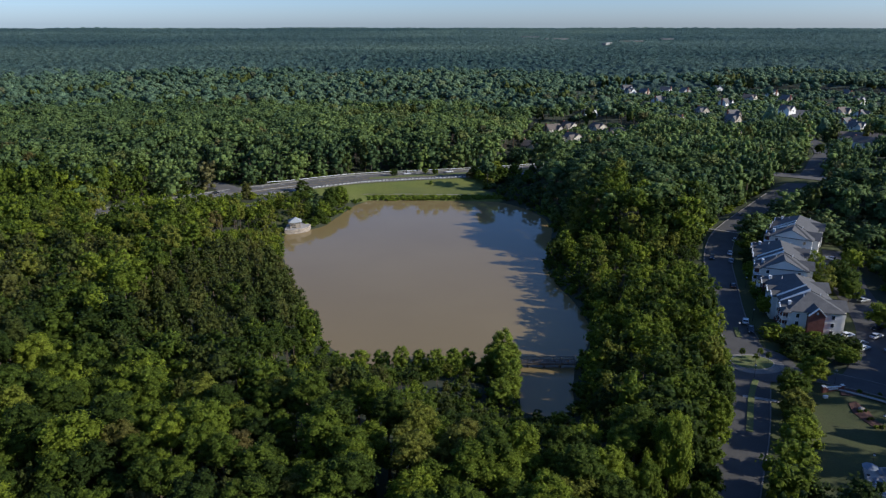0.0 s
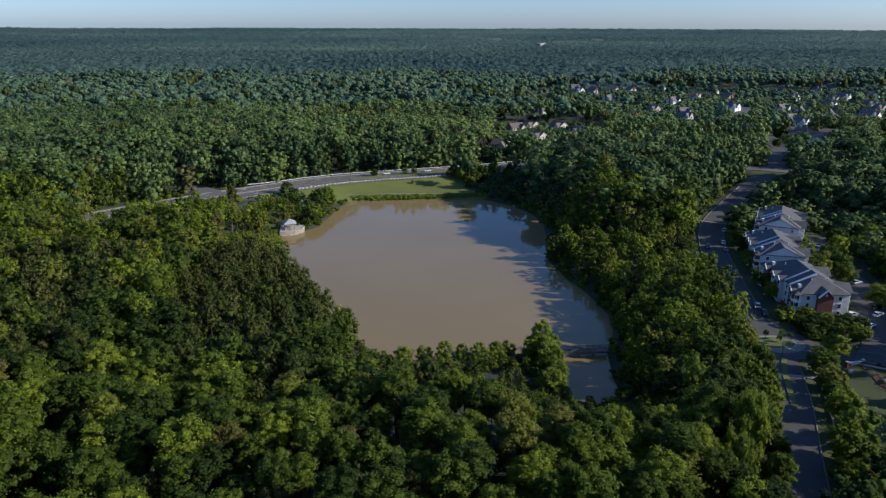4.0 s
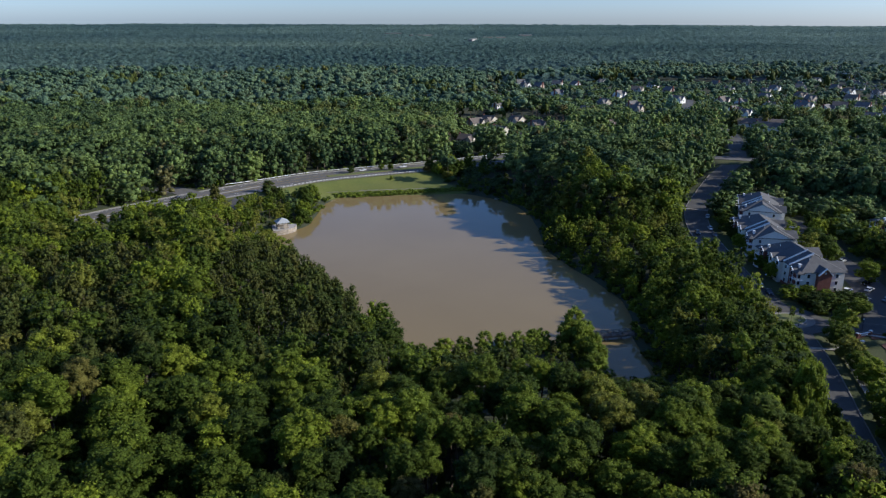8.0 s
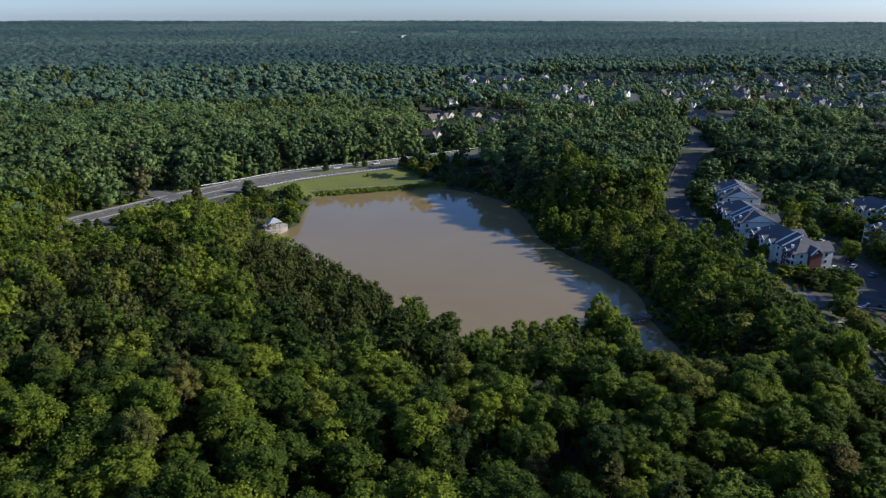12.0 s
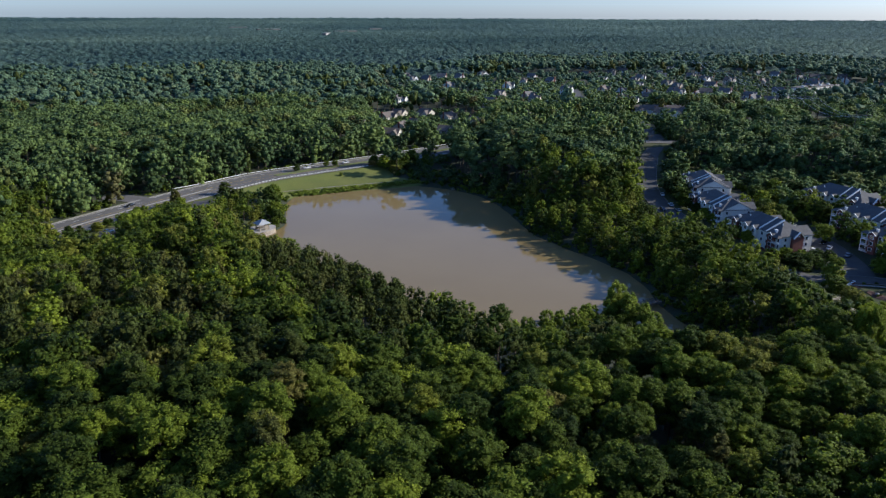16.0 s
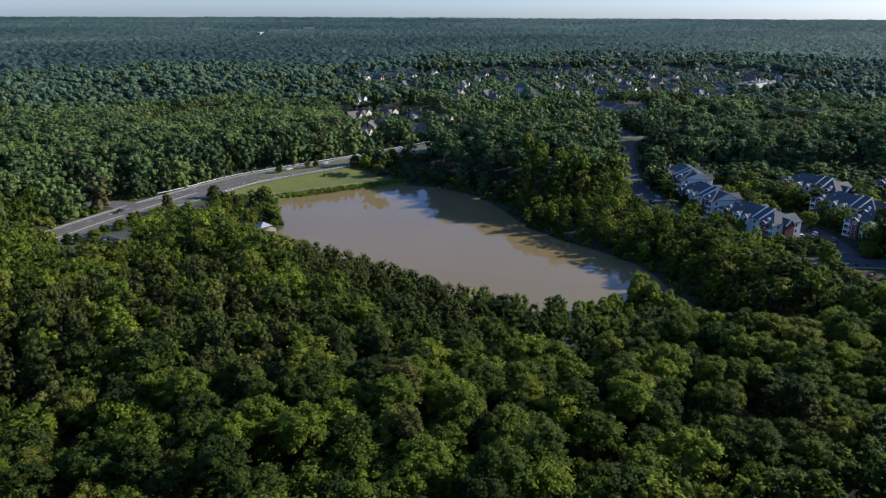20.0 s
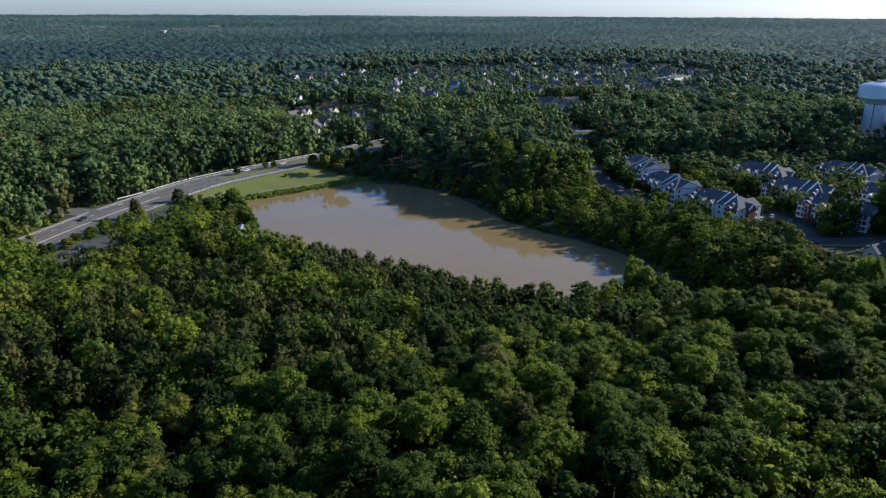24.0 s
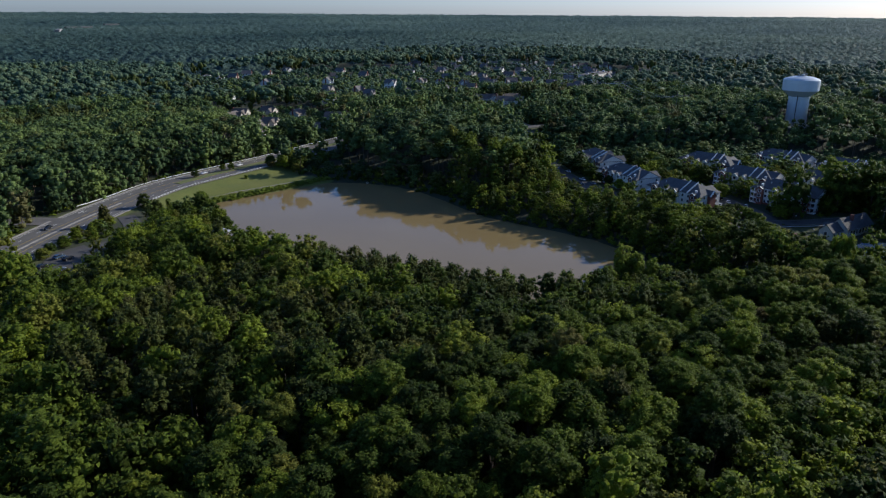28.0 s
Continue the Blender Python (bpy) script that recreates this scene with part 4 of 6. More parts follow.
def tree(x, y, h, wide, pine, k, turn, label, category="tree", group="", z=None, share=0.0, name="tree", crowns=None):
    """One tree: an empty at its foot, a trunk with limbs, and a crown."""
    e = new(name)
    e.matrix_basis = pose(x, y, float(ground_z(x, y)) if z is None else z, 0, 0, turn)
    share = share or min(0.8 if pine else 0.74, wide * (3.0 if pine else 2.0) / h)
    t = shared("trunk", TRUNK_ME[k % 4], e)
    t.matrix_basis = Matrix.Diagonal((h * 0.8, h * 0.8, h * 0.85, 1))
    c = shared("crown", (crowns or (NEAR_PINE_ME if pine else NEAR_ME))[k % (3 if pine else len(crowns) if crowns else 8)], e)
    c.matrix_basis = Matrix.Translation((0, 0, h * (1 - share))) @ Matrix.Diagonal((wide, wide, h * share / (3.2 if pine else 1.7 if crowns is STREET_ME else 2.6 if c.data in NEAR_ME[6:] + SHORE_ME[2:] else 2.2), 1))
    return tagged(e, label, category, group)


px, py, r = scatter(6.1, 0, 345, 11)
k = thin(px, py, r)
px, py = px[k], py[k]
single = inside(px, py, FOREGROUND)
sx, sy = px[single], py[single]
h, wide, pine, tone = tree_sizes(sx, sy, r)
roadside = ~free(sx, sy, 9.0)
for i in range(min(len(sx), 320)):
    tree(sx[i], sy[i], h[i], wide[i], bool(pine[i]), int(r.integers(0, 24)), r.uniform(0, 360),
         "tall dark pine with brownish needles in the wood" if pine[i] else "broadleaf tree with a full green crown in the wood", group="trees of the near wood", share=0.9 if roadside[i] else 0.0)
left = np.ones(len(px), bool)
left[np.flatnonzero(single)[:320]] = False
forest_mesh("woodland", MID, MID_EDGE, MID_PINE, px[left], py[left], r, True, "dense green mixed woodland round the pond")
WOODED = [(-330, 300), (-230, 205), (-196, 150), (-145, 104), (-75, 80), (10, 78), (56, 92), (54, 124), (10, 134), (-40, 150), (-60, 230), (-75, 300), (-190, 330)]
# low growth along the banks, the road sides and the scrub east of the pond
px, py, r = scatter(3.8, 0, 520, 31, 0.3)
band = (pond_dist(px, py) < 22) | inside(px, py, [(36, 150), (62, 128), (86, 186), (100, 250), (108, 290), (56, 310), (48, 240)]) | inside(px, py, [(-150, 300), (-88, 322), (-66, 345), (-48, 398), (-75, 405), (-130, 372), (-160, 345)]) | inside(px, py, [(26, 396), (62, 396), (75, 445), (40, 446), (26, 430)]) | ~free(px, py, 9.0)
strip_band = band.copy()
band |= inside(px, py, WOODED) & (r.random(len(px)) < 0.26)
band &= (r.random(len(px)) < 0.75) | (pond_dist(px, py) < 5)
band &= (np.hypot(px + 110, py - 30) < 420) | ~free(px, py, 5.0)
px, py = px[band], py[band]
n = len(px)
gz, turn = ground_z(px, py), r.uniform(0, 6.28, n)
wide, high = r.uniform(1.5, 2.9, n), r.uniform(1.6, 4.2, n)
low = pond_dist(px, py) < 6
shade = inside(px, py, WOODED) & ~strip_band[band]
wide, high = np.where(shade, wide * 1.35, wide), np.where(shade, high * 1.9 + 1.5, high)
high = np.where(low, np.minimum(high, np.where(px > 36, 3.6, 2.2)), high)
along, side = hut_view(px, py)
high = np.where((along > 0) & (along < 60) & (side < 7 + 0.15 * along), np.minimum(high, 1.4), high)
which, V, Q, T, base = r.integers(0, 6, n), [], [], [], 0
for k, (tv, tq) in enumerate(BUSH):
    m = which == k
    c = int(m.sum())
    cs, sn = np.cos(turn[m])[:, None], np.sin(turn[m])[:, None]
    x = (tv[None, :, 0] * cs - tv[None, :, 1] * sn) * wide[m][:, None] + px[m][:, None]
    y = (tv[None, :, 0] * sn + tv[None, :, 1] * cs) * wide[m][:, None] + py[m][:, None]
    z = tv[None, :, 2] / 1.2 * high[m][:, None] + gz[m][:, None] - 0.3
    V.append(np.stack([x, y, z], -1).reshape(-1, 3))
    Q.append((tq[None] + (np.arange(c) * len(tv))[:, None, None]).reshape(-1, 4) + base)
    T.append(np.repeat(np.clip(0.5 + r.normal(0, 0.22, c), 0, 0.95), len(tv)))
    base += c * len(tv)
tagged(new("undergrowth", mesh_from("undergrowth", np.concatenate(V), np.concatenate(Q), M_LEAF_STUFF, np.concatenate(T), True)), "dense green scrub along banks and road sides", "undergrowth", kind="stuff")
px, py, r = scatter(9.0, 345, 660, 12)
k = thin(px, py, r)
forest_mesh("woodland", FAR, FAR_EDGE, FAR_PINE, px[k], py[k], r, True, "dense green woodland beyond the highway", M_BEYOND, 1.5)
px, py, r = scatter(8.6, 345, 900, 14)
k = far_rest(px, py) < 9.5
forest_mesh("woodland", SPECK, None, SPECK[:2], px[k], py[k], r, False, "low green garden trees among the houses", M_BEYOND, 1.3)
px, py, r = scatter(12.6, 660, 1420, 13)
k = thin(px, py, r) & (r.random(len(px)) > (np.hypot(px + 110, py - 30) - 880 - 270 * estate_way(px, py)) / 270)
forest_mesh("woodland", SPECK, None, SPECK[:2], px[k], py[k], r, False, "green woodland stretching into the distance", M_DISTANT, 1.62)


def canopy(name, r0, r1, a0, a1, da, growth, cell0, sunk=26, leaf=None):
    """The closed roof of the far woods, a bumpy sheet with one bump a crown."""
    rr = [r0]
    while rr[-1] < r1:
        rr.append(rr[-1] * (growth if rr[-1] < 2300 else 1 + 2.2 * (growth - 1)))
    R, A = np.meshgrid(np.array(rr), np.radians(np.arange(a0, a1 + da, da)))
    px, py = -110 + R * np.cos(A), 30 + R * np.sin(A)
    cell = np.where(R < 2600, cell0, cell0 * 2)
    best, tone = np.zeros(px.shape), np.zeros(px.shape)
    for i in (-1, 0, 1):
        for j in (-1, 0, 1):
            cx, cy = np.floor(px / cell) + i, np.floor(py / cell) + j
            h1 = np.modf(np.abs(np.sin(cx * 12.9898 + cy * 78.233) * 43758.5453))[0]
            h2 = np.modf(np.abs(np.sin(cx * 39.346 + cy * 11.135) * 24634.6345))[0]
            d = np.hypot(px - (cx + 0.15 + 0.7 * h1) * cell, py - (cy + 0.15 + 0.7 * h2) * cell) / (cell * 0.85)
            b = np.sqrt(np.maximum(0, 1 - d * d)) * (0.55 + 0.75 * h2)
            tone, best = np.where(b > best, h1, tone), np.maximum(best, b)
    swell = 3.0 * wobble(px, py, 260, 4) + 2.0 * wobble(px, py, 90, 6)
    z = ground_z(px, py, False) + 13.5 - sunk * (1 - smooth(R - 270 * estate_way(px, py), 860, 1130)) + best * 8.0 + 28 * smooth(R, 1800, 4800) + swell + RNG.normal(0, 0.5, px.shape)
    ids = np.arange(px.size).reshape(px.shape)
    q = np.stack([ids[:-1, :-1], ids[:-1, 1:], ids[1:, 1:], ids[1:, :-1]], -1).reshape(-1, 4)
    # broad bands of cloud shadow painted into the tree-top tone
    tone = np.clip(tone * 0.45 + 0.27 + 0.3 * wobble(px, py, 330, 9) + 0.25 * wobble(px * 0.3, py, 150, 7), 0, 1)
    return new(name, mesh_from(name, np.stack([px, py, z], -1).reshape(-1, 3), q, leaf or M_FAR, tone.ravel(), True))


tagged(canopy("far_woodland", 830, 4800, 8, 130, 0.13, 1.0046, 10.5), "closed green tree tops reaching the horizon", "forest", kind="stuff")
tagged(canopy("far_woodland", 8, 4800, 127, 369, 1.2, 1.026, 10.0, 0, M_LEAF_STUFF), "closed green tree tops under and behind the open view", "forest", kind="stuff")


# ---- road details ----
def strip(name, pts, off, width, lift, mat, label, thick=0.0, gaps=None, step=4.0, cat="road marking"):
    return tagged(ribbon(name, pts, off + width / 2, off - width / 2, lift, mat, step, thick, gaps), label, cat, kind="structure")


HWY_WEST, HWY_EAST, HWY_MID = HIGHWAY[:8], HIGHWAY[6:], HIGHWAY[2:11]
for off in (6.6, -6.6):
    strip("lane_marking", HWY_MID, off, 0.28, 0.03, M_PAINT, "broken white lane line on the highway", gaps=(3, 9), step=3.0)
for off in (10.3, -10.3):
    strip("edge_marking", HWY_MID, off, 0.22, 0.032, M_PAINT, "solid white edge line on the highway")
for off in (3.0, -3.0):
    strip("edge_marking", HWY_MID, off, 0.22, 0.034, M_YELLOW, "solid yellow line beside the median")
strip("shoulder", HIGHWAY[1:11], 12.1, 1.3, -0.02, M_CONCRETE, "pale concrete gutter along the highway", thick=0.12, cat="gutter")
strip("shoulder", HIGHWAY[3:11], -12.1, 1.0, -0.02, M_CONCRETE, "pale concrete gutter along the highway", thick=0.12, cat="gutter")
M_GRASS = material("median_grass", (0.11, 0.14, 0.035), 0.95, scale=1.2, vary=0.3, second=(0.14, 0.145, 0.05))
median = strip("median", [(-46, 432.4, 5.95)] + HIGHWAY[7:12], 0.0, 4.6, -0.02, M_GRASS, "grassy highway median with a few small trees", thick=0.22, cat="median")
strip("median", HIGHWAY[2:6], 0.0, 0.9, -0.02, M_CONCRETE, "narrow concrete median of the highway", thick=0.16, cat="median")
for px0, off in ((0.25, -8.6), (0.62, -8.6), (0.45, 8.4)):
    # pale arrows on the turn lane
    q = resample(HIGHWAY[3:8], 4.0)
    p = q[int(px0 * len(q))]
    d = q[int(px0 * len(q)) + 1] - p
    m = pose(p[0], p[1], p[2] + 0.04, 0, 0, math.degrees(math.atan2(d[1], d[0])))
    bm = bmesh.new()
    bm.faces.new([bm.verts.new(v) for v in ((-2.2, -0.15, 0), (0.4, -0.15, 0), (0.4, -0.6, 0), (2.2, 0, 0), (0.4, 0.6, 0), (0.4, 0.15, 0), (-2.2, 0.15, 0))])
    a = tagged(part("turn_arrow", bm, M_PAINT), "worn white turn arrow painted on the highway", "road marking", kind="structure")
    a.matrix_basis = m @ Matrix.Translation((0, off, 0))
for off in (5.15, -5.15):
    strip("kerb", DRIVE[:4], off, 0.3, -0.1, M_KERB, "pale concrete kerb along the drive", thick=0.26, cat="kerb")
    strip("kerb", DRIVE[5:12], off, 0.3, -0.1, M_KERB, "pale concrete kerb along the drive", thick=0.26, cat="kerb")
for off in (3.75, -3.75):
    strip("kerb", CLUB_ROAD[1:], off, 0.3, -0.12, M_KERB, "pale concrete kerb beside the club road", thick=0.26, cat="kerb")
strip("pavement", [(104, 170.5, 7.2), (113, 163.5, 7.4), (127, 151, 7.7), (143, 140, 8.1)], -6.4, 1.0, -0.1, M_CONCRETE, "narrow concrete footpath beside the club road", thick=0.14, cat="footpath")
strip("pavement", [(77, 184, 6.6), (70, 178, 6.2), (62, 171, 5.6), (56, 160, 4.8)], 0, 1.6, 0.05, M_CONCRETE, "narrow concrete footpath leaving the drive", cat="footpath")
strip("pavement", [(88, 158, 7.1), (84, 150, 7.1), (76, 134, 7.1), (68, 118, 7.1)], 0, 1.4, 0.08, M_CONCRETE, "narrow concrete footpath under street trees", cat="footpath")
strip("crosswalk", [(76.6, 160.6, 7.0), (88.0, 156.6, 7.0)], 0, 1.3, 0.012, M_CONCRETE, "pale concrete band across the drive", cat="crosswalk")
strip("crosswalk", [(118, 305, 10.2), (130, 297, 10.2)], 0, 1.0, 0.05, M_CONCRETE, "pale concrete band across the road", cat="crosswalk")
strip("median", [(71.5, 144, 7), (79, 161, 7), (83.5, 169, 7)], 0, 1.5, -0.05, M_GRASS, "narrow planted strip dividing the drive", thick=0.24, cat="median")
strip("median", [(90.2, 196, 7), (91.8, 203, 7)], 0.3, 1.4, -0.05, M_GRASS, "short planted strip dividing the drive", thick=0.24, cat="median")
for x0, y0, rad in ((87, 179.5, 11.5),):
    bm = prism([(x0 + rad * math.cos(a) * 1.0, y0 + rad * math.sin(a)) for a in np.linspace(0, 2 * math.pi, 41)[:-1]], 6.6, 7.02)
    tagged(part("roundabout", bm, M_ASPHALT), "dark asphalt turning circle on the drive", "road", kind="structure")
    bm = prism([(87 + 8.1 * math.cos(a), 178.6 + 6.2 * math.sin(a)) for a in np.linspace(0, 2 * math.pi, 33)[:-1]], 6.9, 7.06)
    tagged(part("apron", bm, M_KERB), "pale concrete ring round the planted island", "road", kind="structure")
    isl = new("traffic_island")
    isl.matrix_basis = pose(86.8, 179.2, 7.0)
    part("island_kerb", prism([(6.0 * math.cos(a), 4.5 * math.sin(a)) for a in np.linspace(0, 2 * math.pi, 33)[:-1]], 0.0, 0.2), M_CONCRETE, isl)
    part("island_grass", prism([(5.6 * math.cos(a), 4.1 * math.sin(a)) for a in np.linspace(0, 2 * math.pi, 33)[:-1]], 0.1, 0.3), M_GRASS, isl)
    tagged(isl, "oval grass island with a concrete kerb in the drive", "traffic island")
strip("pavement", [(-68, 402, 2.8), (-40, 407, 1.9), (0, 406.5, 1.7), (24, 409, 1.9), (40, 416, 2.4)], 0, 1.8, 0.12, material("gravel_path", (0.30, 0.26, 0.18), 0.95, vary=0.2), "pale worn path along the dam", cat="footpath")


def rail(name, pts, off, on, away, label, height=0.75):
    """A roadside guard rail: posts and beams, each a part."""
    q = resample(pts, on + away)
    e = tagged(new(name), label, "guard rail")
    e.matrix_basis = pose(q[0][0], q[0][1], q[0][2])
    post = bpy.data.meshes.new("post")
    bm = boxes((-0.1, 0.1, -0.1, 0.1, -0.5, height + 0.06), bevel=0.02)
    bm.to_mesh(post)
    bm.free()
    post.materials.append(M_WOOD)
    beam = bpy.data.meshes.new("beam")
    bm = boxes((0, on, -0.05, 0.05, height - 0.3, height), (0, on, -0.09, 0.09, height - 0.2, height - 0.1), bevel=0.02)
    bm.to_mesh(beam)
    bm.free()
    beam.materials.append(M_TRIM)
    for a, b in zip(q, q[1:]):
        d = b - a
        n = np.array([-d[1], d[0]]) / np.hypot(d[0], d[1])
        turn = math.degrees(math.atan2(d[1], d[0]))
        x, y = a[0] + n[0] * off - q[0][0], a[1] + n[1] * off - q[0][1]
        shared("post", post, e, pose(x, y, a[2] - q[0][2], 0, 0, turn))
        m = pose(x, y, a[2] - q[0][2], 0, 0, turn) @ Matrix.Translation((0, -0.16 * math.copysign(1, off), 0)) @ Matrix.Diagonal((np.hypot(d[0], d[1]) / (on + away), 1, 1, 1))
        shared("beam", beam, e, m)
    return e


rail("guard_rail", HIGHWAY[5:10], -12.9, 1.5, 0.8, "white guard rail of short beams along the lawn", 0.95)
rail("guard_rail", [(-100, 404, 6.5), (-86, 411, 6.3), (-55, 430, 6), (-25, 440, 5.8), (0, 446, 5.8), (35, 454, 6), (75, 463, 7), (110, 468, 8.3)], 13.1, 3.9, 0.1, "long pale guard rail along the wood", 0.95)


# ---- apartment buildings ----
def window_meshes():
    f = bpy.data.meshes.new("window")
    bm = boxes((-0.08, 0.04, -0.75, 0.75, -0.09, 1.69), bevel=0.02)
    bm.to_mesh(f)
    bm.free()
    f.materials.append(M_TRIM)
    g = bpy.data.meshes.new("pane")
    bm = boxes((0.0, 0.06, -0.6, 0.6, 0.06, 1.54))
    bm.to_mesh(g)
    bm.free()
    g.materials.append(M_GLASS)
    return f, g


WIN, PANE = window_meshes()


def window(parent, x, y, z, turn, sx=1.0, sz=1.0):
    """A framed window; its outer side looks along the turned x axis."""
    w = shared("window", WIN, parent, pose(x, y, z, 0, 0, turn) @ Matrix.Diagonal((1, sx, sz, 1)))
    shared("pane", PANE, w)
    return w


def gable_roof(x0, x1, y0, y1, z, rise, over=0.5, along="y", thick=0.25):
    """A pitched roof slab with eaves, its ridge along one axis."""
    bm = bmesh.new()
    if along == "y":
        xm = (x0 + x1) / 2
        sl = rise / ((x1 - x0) / 2)
        prof = [(x0 - over, z - over * sl), (xm, z + rise), (x1 + over, z - over * sl)]
        a = [bm.verts.new((p, y0 - over, q)) for p, q in prof] + [bm.verts.new((p, y0 - over, q + thick)) for p, q in prof]
        b = [bm.verts.new((p, y1 + over, q)) for p, q in prof] + [bm.verts.new((p, y1 + over, q + thick)) for p, q in prof]
    else:
        ym = (y0 + y1) / 2
        sl = rise / ((y1 - y0) / 2)
        prof = [(y0 - over, z - over * sl), (ym, z + rise), (y1 + over, z - over * sl)]
        a = [bm.verts.new((x0 - over, p, q)) for p, q in prof] + [bm.verts.new((x0 - over, p, q + thick)) for p, q in prof]
        b = [bm.verts.new((x1 + over, p, q)) for p, q in prof] + [bm.verts.new((x1 + over, p, q + thick)) for p, q in prof]
    for i, j in ((0, 1), (1, 2)):
        bm.faces.new((a[i], a[j], b[j], b[i]))
        bm.faces.new((a[i + 3], b[i + 3], b[j + 3], a[j + 3]))
        bm.faces.new((a[i], a[i + 3], a[j + 3], a[j]))
        bm.faces.new((b[i], b[j], b[j + 3], b[i + 3]))
    bm.faces.new((a[0], b[0], b[3], a[3]))
    bm.faces.new((a[2], a[5], b[5], b[2]))
    bmesh.ops.recalc_face_normals(bm, faces=bm.faces)
    return bm


def hip_roof(x0, x1, y0, y1, z, rise, inset0, inset1, over=0.6, thick=0.25):
    """A hipped roof, its ridge along y, ends drawn in by the insets."""
    xm = (x0 + x1) / 2
    x0, x1, y0, y1 = x0 - over, x1 + over, y0 - over, y1 + over
    c = [(x0, y0, z), (x1, y0, z), (x1, y1, z), (x0, y1, z)]
    d = [(p[0], p[1], z + thick) for p in c]
    r0, r1 = (xm, y0 + inset0, z + rise), (xm, y1 - inset1, z + rise)
    fs = [list(reversed(c))] + [[c[i], c[(i + 1) % 4], d[(i + 1) % 4], d[i]] for i in range(4)]
    fs += [[d[0], d[1], r0], [d[1], d[2], r1, r0], [d[2], d[3], r1], [d[3], d[0], r0, r1]]
    return solid(fs)


def gable_wall(x0, x1, y, z, rise, thick, along="x"):
    """A triangular wall piece under a pitched roof."""
    pts = [(x0, z), ((x0 + x1) / 2, z + rise), (x1, z)]
    if along == "x":
        a, b = [(p, y, q) for p, q in pts], [(p, y + thick, q) for p, q in pts]
    else:
        a, b = [(y, p, q) for p, q in pts], [(y + thick, p, q) for p, q in pts]
    return solid([a, list(reversed(b))] + [[a[i], a[(i + 1) % 3], b[(i + 1) % 3], b[i]] for i in range(3)])


def apartment(south):
    """Three storeys of flats: x runs from the road side to the car park side, y along the ridge."""
    e = new("apartment_building")
    part("wall", boxes((-10, 10, -16, 16, -2.5, 9.0)), M_WHITE, e)
    part("brick_base", boxes((-10.06, 10.06, -16.06, 16.06, -2.5, 0.9)), M_BRICK, e, "red brick base course")
    part("roof", hip_roof(-10, 10, -16, 16, 9.0, 4.7, 9.0, 7.0), M_SHINGLE, e, "dark grey shingle roof")
    # white parapets that step up over the road-side slope
    for y in (-7.8, -3.4):
        fs = []
        for dy in (-0.24, 0.24):
            fs.append([(-10.6, y + dy, 8.9), (-10.6, y + dy, 9.75), (0.0, y + dy, 14.5), (0.3, y + dy, 13.0)])
        a, b = fs
        part("parapet", solid([a, list(reversed(b))] + [[a[i], a[(i + 1) % 4], b[(i + 1) % 4], b[i]] for i in range(4)]), M_TRIM, e, "white parapet across the roof")
    part("upper_roof", solid([[(-10.5, -7.6, 9.2), (-10.5, -3.6, 9.2), (0, -3.6, 14.1), (0, -7.6, 14.1)], [(0, -7.6, 14.1), (0, -3.6, 14.1), (10.5, -3.6, 9.2), (10.5, -7.6, 9.2)], [(-10.5, -7.6, 9.2), (0, -7.6, 14.1), (10.5, -7.6, 9.2)], [(-10.5, -3.6, 9.2), (10.5, -3.6, 9.2), (0, -3.6, 14.1)]]), M_SHINGLE, e)
    # road-side bays with small gables
    for y, mat, w in ((-11.8, M_BRICK, 1.9), (-0.6, M_WHITE, 1.8), (4.6, M_WHITE, 1.8), (12.4, M_BRICK, 1.9)):
        bay = part("bay", boxes((-11.6, -9.9, y - w, y + w, -2.5, 8.8)), mat, e, "red brick bay" if mat is M_BRICK else "white bay with arched top")
        part("bay_gable", gable_wall(y - w, y + w, -11.6, 8.8, 1.35, 1.7, "y"), mat, bay)
        part("bay_roof", gable_roof(-11.7, -6.5, y - w, y + w, 8.85, 1.4, 0.35, "x", 0.16), M_SHINGLE, bay)
        part("bay_trim", gable_roof(-12.16, -12.08, y - w, y + w, 8.8, 1.4, 0.3, "x", 0.2), M_TRIM, bay, "white gable trim")
        if mat is M_WHITE:
            n = 10
            part("arch_window", solid([[(-11.66, y + 0.85 * math.cos(math.pi * k / n), 7.6 + 0.9 * math.sin(math.pi * k / n)) for k in range(n + 1)]]), M_GLASS, bay, "half-round dark window")
        for f in range(3):
            window(e, -11.66, y, 0.9 + 2.9 * f, 180, 1.25)
    for y in (-8.4, -5.0, 7.6, 9.6):
        for f in range(3):
            window(e, -10.1, y, 0.9 + 2.9 * f, 180, 0.9)
    # corner balconies, three high
    slab = bpy.data.meshes.new("balcony")
    bm = boxes((-1.6, 1.6, -1.7, 1.7, -0.12, 0.12), (-1.6, -1.52, -1.7, 1.7, 0.98, 1.08), (-1.6, 1.6, -1.7, -1.62, 0.98, 1.08), *[(-1.6, -1.55, -1.7 + 0.34 * k, -1.65 + 0.34 * k, 0.1, 1.0) for k in range(11)],
               *[(-1.6 + 0.4 * k, -1.55 + 0.4 * k, -1.7, -1.65, 0.1, 1.0) for k in range(8)], (-1.6, -1.38, -1.7, -1.48, 0.1, 2.9))
    bm.to_mesh(slab)
    bm.free()
    slab.materials.append(M_TRIM)
    for y, flip in ((-15.2, 1), (15.2, -1)):
        for f in range(3):
            shared("balcony", slab, e, Matrix.Translation((-10.9, y, 0.1 + 2.9 * f)) @ Matrix.Diagonal((1, flip, 1, 1)))
